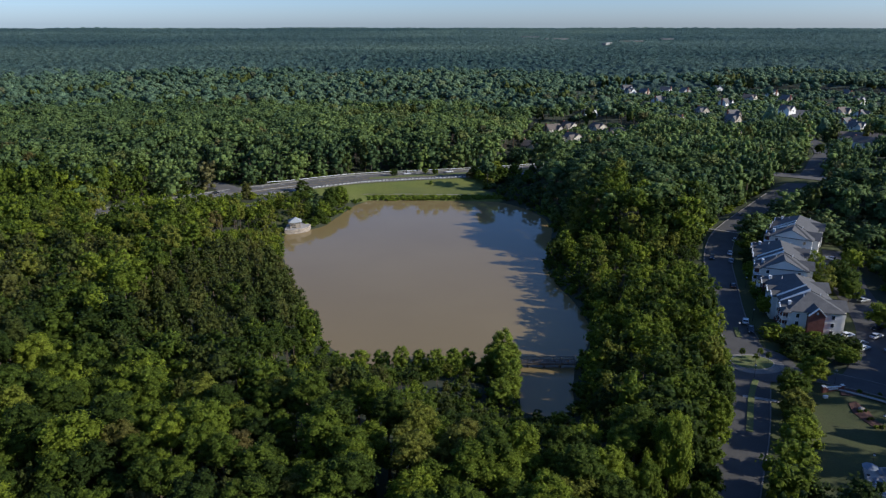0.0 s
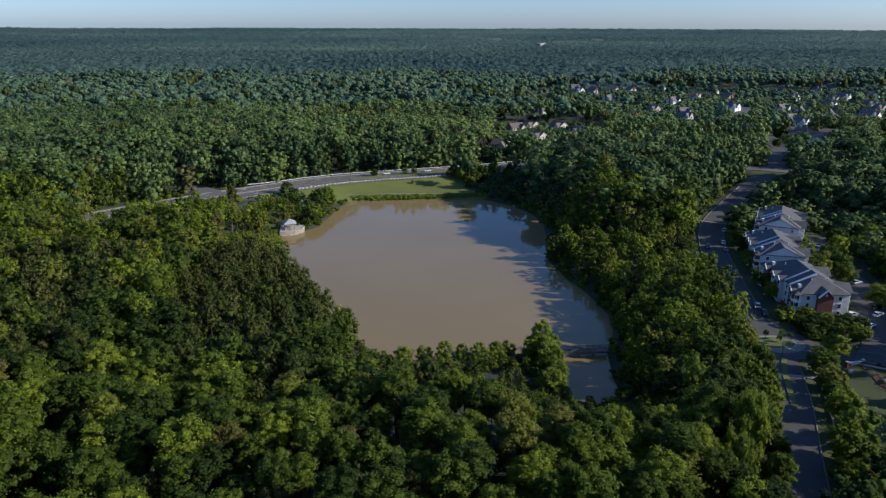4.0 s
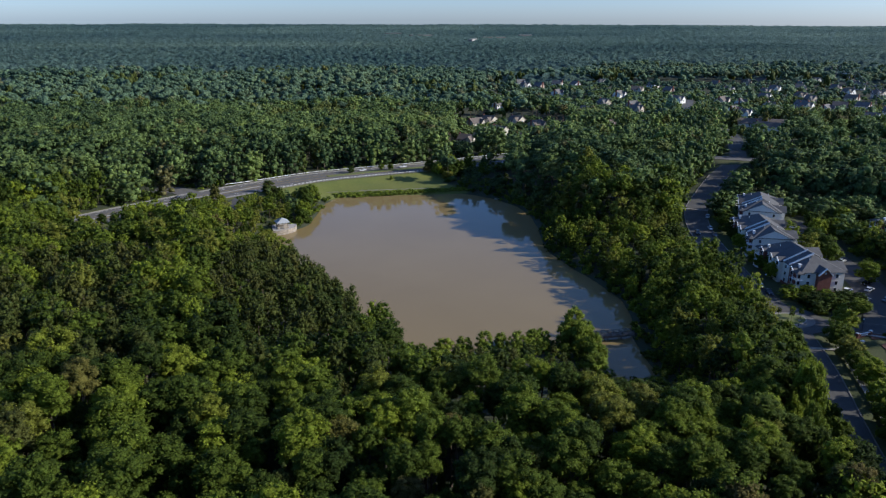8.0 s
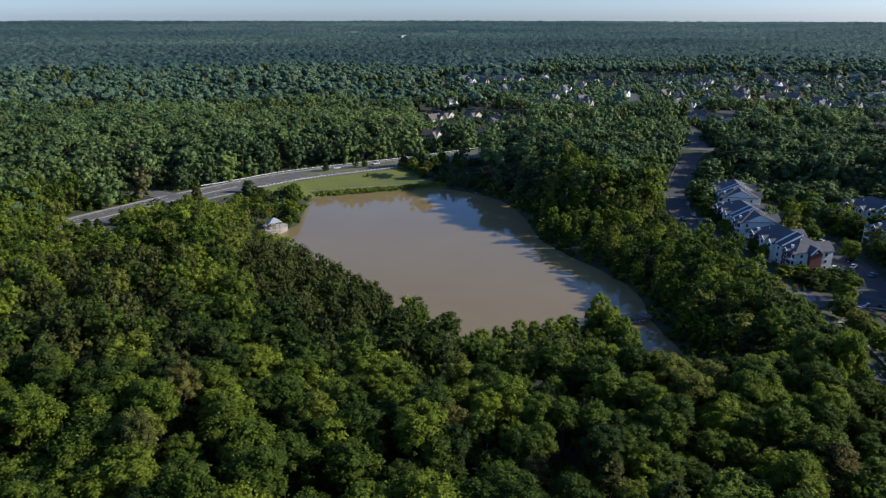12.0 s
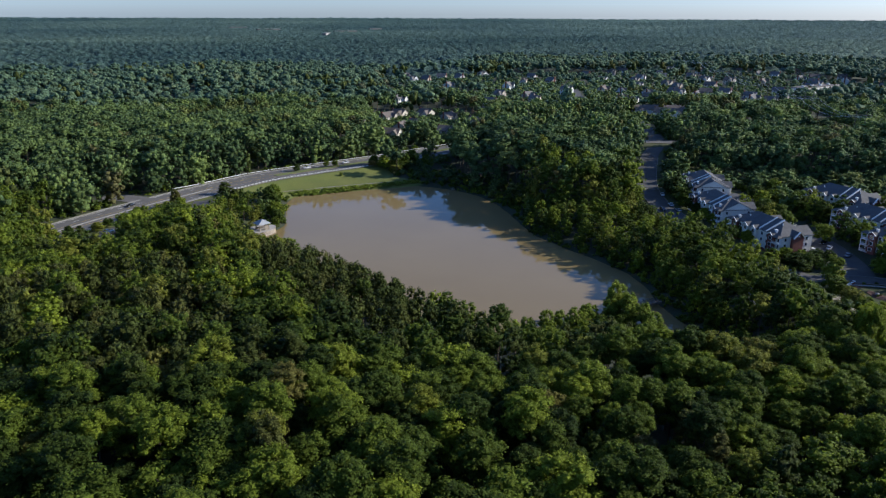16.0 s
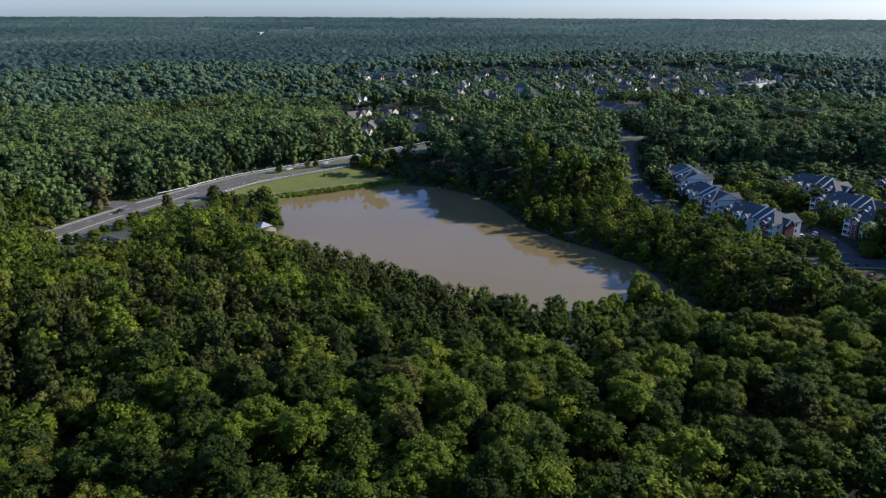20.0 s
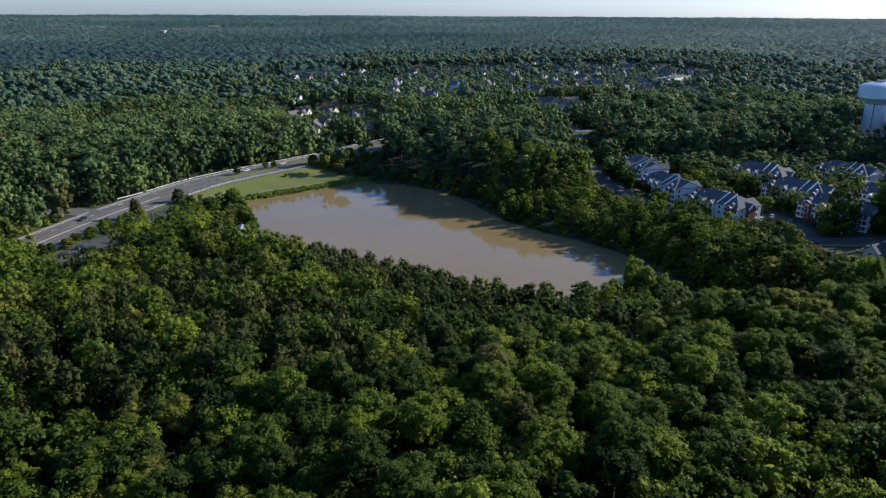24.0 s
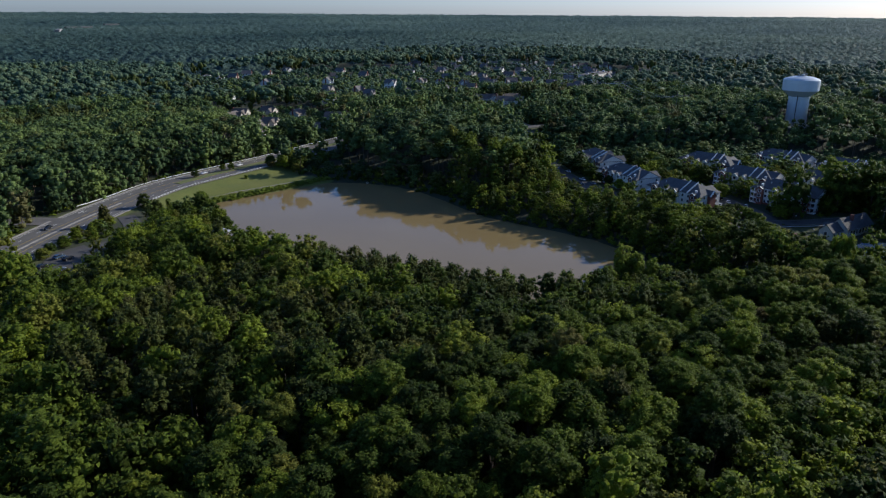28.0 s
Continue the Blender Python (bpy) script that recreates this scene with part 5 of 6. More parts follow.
            part("balcony_door", boxes((-10.08, -10.02, y - 0.9 + 0.4 * flip, y + 0.6 + 0.4 * flip, 0.2 + 2.9 * f, 2.3 + 2.9 * f)), M_GLASS, e, "dark glass balcony door")
        part("balcony_roof", hip_roof(-12.5, -9.5, y - 1.9, y + 1.9, 8.7, 1.3, 1.5, 1.5, 0.2), M_SHINGLE, e)
        ch = part("chimney", boxes((-9.2, -8.2, y * 0.8 - 0.5, y * 0.8 + 0.5, 9.0, 11.2), bevel=0.03), M_TRIM, e, "white boxed chimney")
        part("chimney_cap", boxes((-9.3, -8.1, y * 0.8 - 0.6, y * 0.8 + 0.6, 11.2, 11.35)), M_TRIM, ch)
    # car park side: two lower roofs and stair wells
    for y in (-9.0, 8.0):
        wing = part("wing", boxes((9.9, 12.6, y - 3.6, y + 3.6, -2.5, 8.6)), M_WHITE, e)
        part("wing_roof", gable_roof(4.0, 13.0, y - 3.6, y + 3.6, 8.7, 2.4, 0.4, "x"), M_SHINGLE, wing)
        part("wing_gable", gable_wall(y - 3.6, y + 3.6, 12.4, 8.6, 2.3, 0.25, "y"), M_WHITE, wing)
        for f in range(3):
            window(e, 12.66, y - 1.7, 0.9 + 2.9 * f, 0)
            window(e, 12.66, y + 1.7, 0.9 + 2.9 * f, 0)
    for y in (-14, -3.0, 1.5, 14):
        for f in range(3):
            window(e, 10.1, y, 0.9 + 2.9 * f, 0)
    if south == "brick":
        g = part("end_bay", boxes((-3.0, 3.0, -17.6, -15.9, -2.5, 8.3)), M_BRICK, e, "red brick end bay")
        part("end_gable", gable_wall(-3.0, 3.0, -17.6, 8.3, 2.6, 1.6), M_BRICK, g)
        part("end_roof", gable_roof(-3.0, 3.0, -17.5, -11.0, 8.4, 2.65, 0.3, "y", 0.18), M_SHINGLE, g)
        part("end_trim", gable_roof(-3.0, 3.0, -18.0, -17.85, 8.5, 2.65, 0.3, "y", 0.3), M_TRIM, g, "white gable trim")
        part("round_vent", lathe([(0.42, -0.05), (0.42, 0.05)], 16), M_TRIM, g).matrix_basis = pose(0, -17.64, 9.3, 90, 0, 0)
    else:
        g = part("end_gable", gable_wall(-9.4, 9.4, -16.5, 8.9, 4.0, 0.5), M_WHITE, e, "broad white gable wall")
        part("end_roof", gable_roof(-9.4, 9.4, -16.4, -9.0, 8.95, 4.05, 0.35, "y", 0.2), M_SHINGLE, g)
    for x in (-6.5, 6.5):
        for f in range(3):
            window(e, x, -16.1, 0.9 + 2.9 * f, -90)
    for x in (-6, 0, 6):
        for f in range(3):
            window(e, x, 16.1, 0.9 + 2.9 * f, 90)
    for k, (x, y) in enumerate(((-5, 9), (4, -8), (-3, -10), (5, 12))):
        part("roof_vent", lathe([(0.14, -1.2), (0.14, 0.5)], 8), M_TRIM, e).matrix_basis = Matrix.Translation((x, y, 9.6 + 4.7 * (1 - abs(x) / 10)))
    return tagged(e, "three-storey white and red-brick flats with grey shingle roof" if south == "brick" else "three-storey white flats with a broad gable and grey shingle roof", "apartment building", "apartment buildings")


flats = {"brick": apartment("brick"), "white": apartment("white")}
for i, (bx, by, head, bz) in enumerate(APARTMENTS):
    kind = ("brick", "white", "white", "brick", "white", "white", "white", "brick", "white")[i]
    m = pose(bx, by, bz, 0, 0, -head)
    if i < 2:
        flats[kind].matrix_basis = m @ Matrix.Diagonal((0.77, 0.94, 0.86, 1))
    else:
        copy_thing(flats[kind], m)


# ---- houses ----
def house(w, d, h, rise, wall_mat, roof_mat, label, cross=True, category="house", group="houses of the estate", storeys=2):
    e = new("house")
    part("wall", boxes((-w / 2, w / 2, -d / 2, d / 2, -2, h)), wall_mat, e)
    part("roof", gable_roof(-w / 2, w / 2, -d / 2, d / 2, h, rise, 0.5, "x"), roof_mat, e)
    part("gable", gable_wall(-d / 2, d / 2, -w / 2, h, rise, 0.3, "y"), wall_mat, e)
    part("gable", gable_wall(-d / 2, d / 2, w / 2 - 0.3, h, rise, 0.3, "y"), wall_mat, e)
    if cross:
        g = part("wing", boxes((w * 0.1, w * 0.48, -d / 2 - 2.2, -d / 2 + 0.2, -2, h * 0.95)), wall_mat, e)
        part("wing_gable", gable_wall(w * 0.1, w * 0.48, -d / 2 - 2.2, h * 0.95, rise * 0.8, 0.3), wall_mat, g)
        part("wing_roof", gable_roof(w * 0.1, w * 0.48, -d / 2 - 2.2, 0, h * 0.96, rise * 0.82, 0.35, "y"), roof_mat, g)
        part("garage_door", boxes((w * 0.15, w * 0.43, -d / 2 - 2.26, -d / 2 - 2.16, 0.1, 2.3)), M_TRIM, g, "white garage door")
    part("chimney", boxes((-w / 2 - 0.7, -w / 2 + 0.1, -0.7, 0.7, -1, h + rise + 0.7)), M_BRICK, e, "red brick chimney")
    for f in range(storeys):
        for x in (-w * 0.36, -w * 0.14):
            window(e, x, -d / 2 - 0.06, 0.8 + 2.8 * f, -90)
        for x in (-w * 0.3, 0.0, w * 0.3):
            window(e, x, d / 2 + 0.06, 0.8 + 2.8 * f, 90)
        window(e, w / 2 + 0.06, 0, 0.8 + 2.8 * f, 0)
    part("door", boxes((-0.5, 0.5, -d / 2 - 0.1, -d / 2 - 0.02, 0, 2.1)), M_WOOD, e)
    return tagged(e, label, category, group)


M_BEIGE = material("beige_siding", (0.43, 0.37, 0.29), 0.7, vary=0.08)
kinds = [house(12, 9, 5.8, 3.6, M_HOUSE_WHITE, M_SHINGLE_WORN, "white two-storey house with a grey gable roof among trees"),
         house(13, 9, 5.6, 3.4, M_CREAM, M_SHINGLE_TAN, "cream two-storey house with a tan gable roof among trees"),
         house(11, 8.5, 5.8, 3.8, M_BEIGE, M_SHINGLE_WORN, "beige two-storey house with a grey gable roof among trees")]
hr = np.random.default_rng(5)
more = []
while len(more) < 28:
    hx, hy = float(hr.uniform(380, 820)), float(hr.uniform(470, 900))
    if hy < 1.1 * hx + 330 and hy > 0.55 * hx + 180 and min(math.hypot(hx - p[0], hy - p[1]) for p in HOUSES + more + TOWNHOUSES) > 26:
        more.append((hx, hy))
used = set()
for i, (hx, hy) in enumerate(HOUSES + more + [(-348, 1280), (1060, 1180)]):
    k = int(hr.choice(3, p=(0.6, 0.2, 0.2)))
    m = pose(hx, hy, float(ground_z(hx, hy)) + 0.2, 0, 0, float(hr.choice([-60, -60, 30, 120])) + float(hr.uniform(-22, 22)))
    if k not in used:
        kinds[k].matrix_basis = m
        used.add(k)
    else:
        copy_thing(kinds[k], m)
town = house(13.5, 10.5, 5.4, 3.6, M_CREAM, M_SHINGLE_TAN, "cream townhouse with steep tan roofs near the highway", True, "townhouse", "townhouses by the highway")
for i, (hx, hy, turn) in enumerate(TOWNHOUSES):
    m = pose(hx, hy, float(ground_z(hx, hy)) + 0.2, 0, 0, turn * 0.3 - (62 if i % 3 else -25))
    if i == 0:
        town.matrix_basis = m
    else:
        copy_thing(town, m)
block = house(30, 13, 9.0, 4.0, M_WHITE, M_SHINGLE_TAN, "long white three-storey block of flats with a tan roof", True, "apartment building", "far blocks of flats", 3)
for i, (hx, hy, turn) in enumerate(FAR_BLOCKS):
    m = pose(hx, hy, float(ground_z(hx, hy)) + 0.2, 0, 0, turn)
    if i == 0:
        block.matrix_basis = m @ Matrix.Diagonal((0.8, 0.85, 0.85, 1))
    else:
        copy_thing(block, m)


def hall(x, y, w, d, h, turn, wall_mat, roof_mat, label, category):
    """A low, wide, flat-roofed building with a parapet and rooftop units."""
    e = new(category.replace(" ", "_"))
    e.matrix_basis = pose(x, y, float(ground_z(x, y)), 0, 0, turn)
    part("wall", boxes((-w / 2, w / 2, -d / 2, d / 2, -2, h)), wall_mat, e)
    part("roof", boxes((-w / 2 - 0.3, w / 2 + 0.3, -d / 2 - 0.3, d / 2 + 0.3, h, h + 0.5)), roof_mat, e)
    for k in range(4):
        part("roof_unit", boxes((w * (k / 4 - 0.4), w * (k / 4 - 0.4) + 3, -1.5, 1.5, h + 0.5, h + 2), bevel=0.1), M_STEEL, e)
    for k in range(6):
        window(e, w * (k / 6 - 0.42), -d / 2 - 0.06, 1.2, -90, 1.6, 1.2)
    return tagged(e, label, category)


M_BARN = material("white_roofing", (0.78, 0.78, 0.76), 0.6, vary=0.05)
hall(824, 448, 46, 26, 9, 60, M_CREAM, M_BARN, "long low warehouse with a white roof beyond the woods", "warehouse")
hall(860, 405, 30, 22, 8, 60, M_CREAM, M_BARN, "low warehouse with a white roof beyond the woods", "warehouse")
hall(650, 287, 60, 30, 8, -10, M_BRICK, M_SHINGLE_TAN, "low red-brick school with a brown roof beyond the ball field", "school")
hall(712, 276, 34, 24, 11, -10, M_BRICK, M_SHINGLE_TAN, "red-brick school hall with a brown roof", "school")
hall(590, 573, 70, 16, 9, 10, M_WHITE, M_SHINGLE_TAN, "long pale block of flats with a tan roof on a rise", "apartment building")


# ---- water tower ----
def water_tower(x, y, z, s, name, label):
    e = new(name)
    e.matrix_basis = pose(x, y, z) @ Matrix.Scale(s, 4)
    n = 48
    bm = bmesh.new()
    rings = []
    for zz in np.linspace(-1, 24.0, 9):
        rad = 8.8 - 0.5 * (zz / 24.0)
        rings.append([bm.verts.new((rad * (1 + 0.022 * (i % 2)) * math.cos(2 * math.pi * i / (2 * n)), rad * (1 + 0.022 * (i % 2)) * math.sin(2 * math.pi * i / (2 * n)), zz)) for i in range(2 * n)])
    for a, b in zip(rings, rings[1:]):
        for i in range(2 * n):
            bm.faces.new((a[i], a[(i + 1) % (2 * n)], b[(i + 1) % (2 * n)], b[i]))
    part("column", bm, M_TOWER, e, "pale fluted steel column")
    part("collar", lathe([(8.4, 24.0), (8.9, 24.1), (8.9, 24.9), (8.4, 25.0)], n), M_TOWER, e)
    part("cone", lathe([(8.5, 25.0), (11.5, 27.6), (14.9, 30.4)], n), M_TOWER_SHADE, e, "flared underside with blue-grey shade painted in")
    tank = lathe([(14.9, 30.4), (15.1, 30.6), (15.1, 39.4), (14.9, 39.8), (12.5, 41.0), (8.5, 42.2), (3.0, 43.0), (0.6, 43.2)], n)
    part("tank", tank, M_TOWER, e, "white rounded steel tank")
    part("hatch", lathe([(1.4, 43.0), (1.4, 43.9), (0.9, 44.3)], 16), M_TOWER, e)
    for k in range(6):
        a = k * 1.05
        part("antenna", boxes((-0.12, 0.12, -0.12, 0.12, 42.0, 45.2)), M_STEEL, e).matrix_basis = Matrix.Translation((3.4 * math.cos(a), 3.4 * math.sin(a), 0))
    part("top_rail", lathe([(3.6, 43.9), (3.6, 44.0), (3.5, 44.0), (3.5, 43.9)], 20), M_STEEL, e)
    part("ladder", boxes((-8.95, -8.75, -4.0, -3.4, 0, 27.5)), M_DARK, e, "dark ladder rail up the column").matrix_basis = pose(0, 0, 0, 0, 0, -12)
    part("door", boxes((-9.0, -8.6, -1.2, 1.2, 0, 2.6)), M_STEEL, e)
    return tagged(e, label, "water tower")


water_tower(TOWER[0], TOWER[1], 22.6, 0.80, "water_tower", "tall white pedestal water tower standing above the trees")
water_tower(2310, 4255, 25, 0.6, "water_tower", "distant white water tower on the horizon")
bm = prism([(TOWER[0] + 21 * math.cos(a), TOWER[1] + 17 * math.sin(a)) for a in np.linspace(0, 6.283, 25)[:-1]], 18, float(ground_z(TOWER[0], TOWER[1])) + 0.3)
tagged(part("yard", bm, M_CONCRETE), "pale gravel yard round the water tower", "yard", kind="structure")
bm = prism([(BALLFIELD[0] - 22 + 16 * math.cos(a), BALLFIELD[1] + 5 + 12 * math.sin(a)) for a in np.linspace(-0.4, 2.6, 16)] + [(BALLFIELD[0] - 26, BALLFIELD[1] - 6)], 12, float(ground_z(*BALLFIELD)) + 0.25)
tagged(part("infield", bm, material("infield_dirt", (0.34, 0.24, 0.15), 0.95, vary=0.15)), "tan dirt infield of a ball field", "ball field", kind="structure")
# clearings as slabs raised to the tree tops, placed to fit the camera's view
for fx, fy, fw, fd, ft, z0 in ((524, 2345, 120, 12, 68, 41.5), (655, 2560, 90, 10, 10, 43.2), (434, 2817, 90, 16, 8, 46.2), (367, 3078, 80, 16, 0, 49.2), (843, 2776, 50, 16, 0, 47.2)):
    o = tagged(part("clearing", boxes((-fw / 2, fw / 2, -fd / 2, fd / 2, -32, 0)), material("bare_earth", (0.26, 0.25, 0.23), 0.95, scale=0.02, vary=0.2)), "pale bare clearing far off in the woods", "clearing", kind="structure")
    o.matrix_basis = pose(fx, fy, z0, 0, 0, ft)


# ---- power line ----
def pylon(x, y, h):
    e = new("power_pole")
    e.matrix_basis = pose(x, y, float(ground_z(x, y)), 0, 0, -33)
    for s in (-3, 3):
        part("pole", lathe([(0.3, -1), (0.2, h)], 8), M_WOOD, e).matrix_basis = Matrix.Translation((s, 0, 0))
    part("crossarm", boxes((-7, 7, -0.15, 0.15, h - 3, h - 2.6)), M_WOOD, e)
    for s in (-6.5, 0, 6.5):
        part("insulator", lathe([(0.1, h - 4), (0.2, h - 3.5), (0.1, h - 3)], 8), M_STEEL, e).matrix_basis = Matrix.Translation((s, 0, 0))
    return tagged(e, "wooden twin-pole power pylon in a cleared strip", "power pole", "power poles")


spots = [(300, 310), (356, 394), (425, 497), (500, 610), (590, 745), (690, 895)]
for x, y in spots:
    pylon(x, y, 27)
for (x0, y0), (x1, y1) in zip(spots, spots[1:]):
    for s in (-6.5, 0, 6.5):
        cu = bpy.data.curves.new("cable", "CURVE")
        cu.dimensions, cu.bevel_depth, cu.bevel_resolution = "3D", 0.07, 1
        sp = cu.splines.new("POLY")
        sp.points.add(12)
        for k in range(13):
            t = k / 12
            xx, yy = x0 + (x1 - x0) * t + s * 0.83, y0 + (y1 - y0) * t - s * 0.55
            z0, z1 = float(ground_z(x0, y0)) + 23, float(ground_z(x1, y1)) + 23
            sp.points[k].co = (xx, yy, z0 + (z1 - z0) * t - 16 * t * (1 - t), 1)
        cu.materials.append(M_STEEL)
        tagged(new("power_cable", cu), "thin sagging power cable over the trees", "cable", "power cables")


# ---- lakeside shelter, wall and bridge ----
hut = new("shelter")
hut.matrix_basis = pose(-72.8, 335.0, 2.35, 0, 0, 14) @ Matrix.Diagonal((0.82, 0.82, 0.98, 1))
part("floor_slab", boxes((-3.4, 3.4, -3.2, 3.2, -1.2, 0.05), bevel=0.04), M_CONCRETE, hut)
for sx in (-2.7, 2.7):
    for sy in (-2.5, 2.5):
        part("post", boxes((sx - 0.22, sx + 0.22, sy - 0.22, sy + 0.22, 0, 3.0), bevel=0.03), M_WOOD, hut)
        part("pier", boxes((sx - 0.4, sx + 0.4, sy - 0.4, sy + 0.4, 0, 1.0), bevel=0.04), M_STONE, hut)
part("roof", hip_roof(-3.0, 3.0, -2.8, 2.8, 3.0, 2.0, 3.2, 3.2, 0.9, 0.14), M_METAL_ROOF, hut, "pale grey metal hip roof")
part("front_wall", boxes((0.2, 2.5, -2.75, -2.45, 0, 2.3), bevel=0.03), M_STONE, hut, "pale stone screen wall")
part("counter", boxes((-2.4, 2.4, 1.9, 2.4, 0, 1.0), bevel=0.03), M_WOOD, hut)
tagged(hut, "open lakeside shelter with a pale metal hip roof", "shelter")

wall_line = resample([(-77, 329.8, 0), (-73.5, 330.4, 0), (-69.8, 332.2, 0), (-67.0, 335.2, 0), (-66.2, 339.5, 0)], 0.9)
rw = tagged(new("retaining_wall"), "curved tan stone retaining wall at the water", "wall")
rw.matrix_basis = pose(wall_line[0][0], wall_line[0][1], 0)
stone = bpy.data.meshes.new("stone")
bm = boxes((0.02, 0.9, -0.2, 0.25, 0.015, 0.385), bevel=0.05)
bm.to_mesh(stone)
bm.free()
stone.materials.append(M_STONE)
cap = bpy.data.meshes.new("coping")
bm = boxes((0.0, 0.92, -0.26, 0.32, 0, 0.14), bevel=0.03)
bm.to_mesh(cap)
bm.free()
cap.materials.append(M_CONCRETE)
sr = np.random.default_rng(9)
for a, b in zip(wall_line, wall_line[1:]):
    d = b - a
    turn, ln = math.degrees(math.atan2(d[1], d[0])), np.hypot(d[0], d[1])
    for k in range(7):
        shared("stone", stone, rw, pose(a[0] - wall_line[0][0] + sr.normal(0, 0.02), a[1] - wall_line[0][1] + sr.normal(0, 0.02), -0.6 + 0.4 * k, 0, 0, turn) @ Matrix.Diagonal((ln / 0.92, 1, 1, 1)))
    shared("coping", cap, rw, pose(a[0] - wall_line[0][0], a[1] - wall_line[0][1], 2.2, 0, 0, turn) @ Matrix.Diagonal((ln / 0.92, 1, 1, 1)))
bm = prism([(p[0] + 0.0, p[1] + 0.25) for p in wall_line] + [(-69, 343), (-78, 341)], 0.2, 2.28)
tagged(part("terrace", bm, M_DECK), "paved terrace behind the stone wall", "terrace", kind="structure")

br = new("footbridge")
br.matrix_basis = pose(21.0, 190.8, 1.5, 0, 0, -0.5)
L, W = 18.5, 2.4
for s in (-W / 2, W / 2 - 0.25):
    part("girder", boxes((0, L, s, s + 0.25, -0.55, -0.05)), M_WOOD, br)
plank = bpy.data.meshes.new("plank")
bm = boxes((0.01, 0.24, -W / 2 - 0.05, W / 2 + 0.05, -0.05, 0.02))
bm.to_mesh(plank)
bm.free()
plank.materials.append(material("deck_boards", (0.20, 0.175, 0.15), 0.85, scale=2, vary=0.2, per_object=0.2))
for k in range(int(L / 0.25)):
    shared("plank", plank, br, Matrix.Translation((k * 0.25, 0, 0)))
for s in (-W / 2, W / 2):
    for k in range(10):
        part("post", boxes((k * 2.0 + 0.1, k * 2.0 + 0.26, s - 0.08, s + 0.08, -0.5, 1.15)), M_WOOD, br)
        if k < 9:
            part("brace", solid([[(k * 2.0 + 0.2, s - 0.03, 0.15), (k * 2.0 + 0.34, s - 0.03, 0.15), (k * 2.0 + 2.14, s - 0.03, 1.0), (k * 2.0 + 2.0, s - 0.03, 1.0)],
                                 [(k * 2.0 + 0.2, s + 0.03, 0.15), (k * 2.0 + 2.0, s + 0.03, 1.0), (k * 2.0 + 2.14, s + 0.03, 1.0), (k * 2.0 + 0.34, s + 0.03, 0.15)],
                                 [(k * 2.0 + 0.2, s - 0.03, 0.15), (k * 2.0 + 2.0, s - 0.03, 1.0), (k * 2.0 + 2.0, s + 0.03, 1.0), (k * 2.0 + 0.2, s + 0.03, 0.15)],
                                 [(k * 2.0 + 0.34, s - 0.03, 0.15), (k * 2.0 + 0.34, s + 0.03, 0.15), (k * 2.0 + 2.14, s + 0.03, 1.0), (k * 2.0 + 2.14, s - 0.03, 1.0)]]), M_WOOD, br)
    for z in (0.12, 0.6, 1.08):
        part("rail", boxes((0, L, s - 0.05, s + 0.05, z, z + 0.12)), M_WOOD, br)
for x in (4.5, 9.2, 14):
    for s in (-0.9, 0.9):
        part("pile", lathe([(0.17, -3.6), (0.16, -0.5)], 8), M_WOOD, br).matrix_basis = Matrix.Translation((x, s, 0))
tagged(br, "weathered wooden footbridge with braced railings over the inlet", "footbridge")
boat = new("rowing_boat")
boat.matrix_basis = pose(48, 379, 0.02, 0, 0, 20)


def hull(l, w, h):
    bm = bmesh.new()
    rows = []
    for x, k, zz in ((-l / 2, 0.75, 0.05), (-l / 4, 1.0, 0), (0, 1.0, 0), (l / 4, 0.85, 0.05), (l / 2, 0.08, 0.25)):
        rows.append([bm.verts.new((x, s * w / 2 * k * f, zz + hh)) for s, f, hh in ((-1, 1, h), (-1, 0.6, 0), (1, 0.6, 0), (1, 1, h))])
    for a, b in zip(rows, rows[1:]):
        for i in range(3):
            bm.faces.new((a[i], a[i + 1], b[i + 1], b[i]))
    bm.faces.new(rows[0])
    bmesh.ops.solidify(bm, geom=bm.faces[:], thickness=0.06)
    return bm


part("hull", hull(4.2, 1.5, 0.6), M_CREAM, boat)
for x in (-1, 0.5):
    part("bench", boxes((x, x + 0.35, -0.55, 0.55, 0.32, 0.4)), M_WOOD, boat)
tagged(boat, "pale small boat moored under the wooded bank", "boat")


# ---- cars ----
WHEEL = bpy.data.meshes.new("wheel")
bm = lathe([(0.2, -0.11), (0.33, -0.11), (0.34, 0.0), (0.33, 0.11), (0.2, 0.11)], 14)
bm.to_mesh(WHEEL)
bm.free()
WHEEL.materials.append(M_TYRE)
RIM = bpy.data.meshes.new("rim")
bm = lathe([(0.2, -0.12), (0.2, 0.12)], 10)
bm.to_mesh(RIM)
bm.free()
RIM.materials.append(M_STEEL)


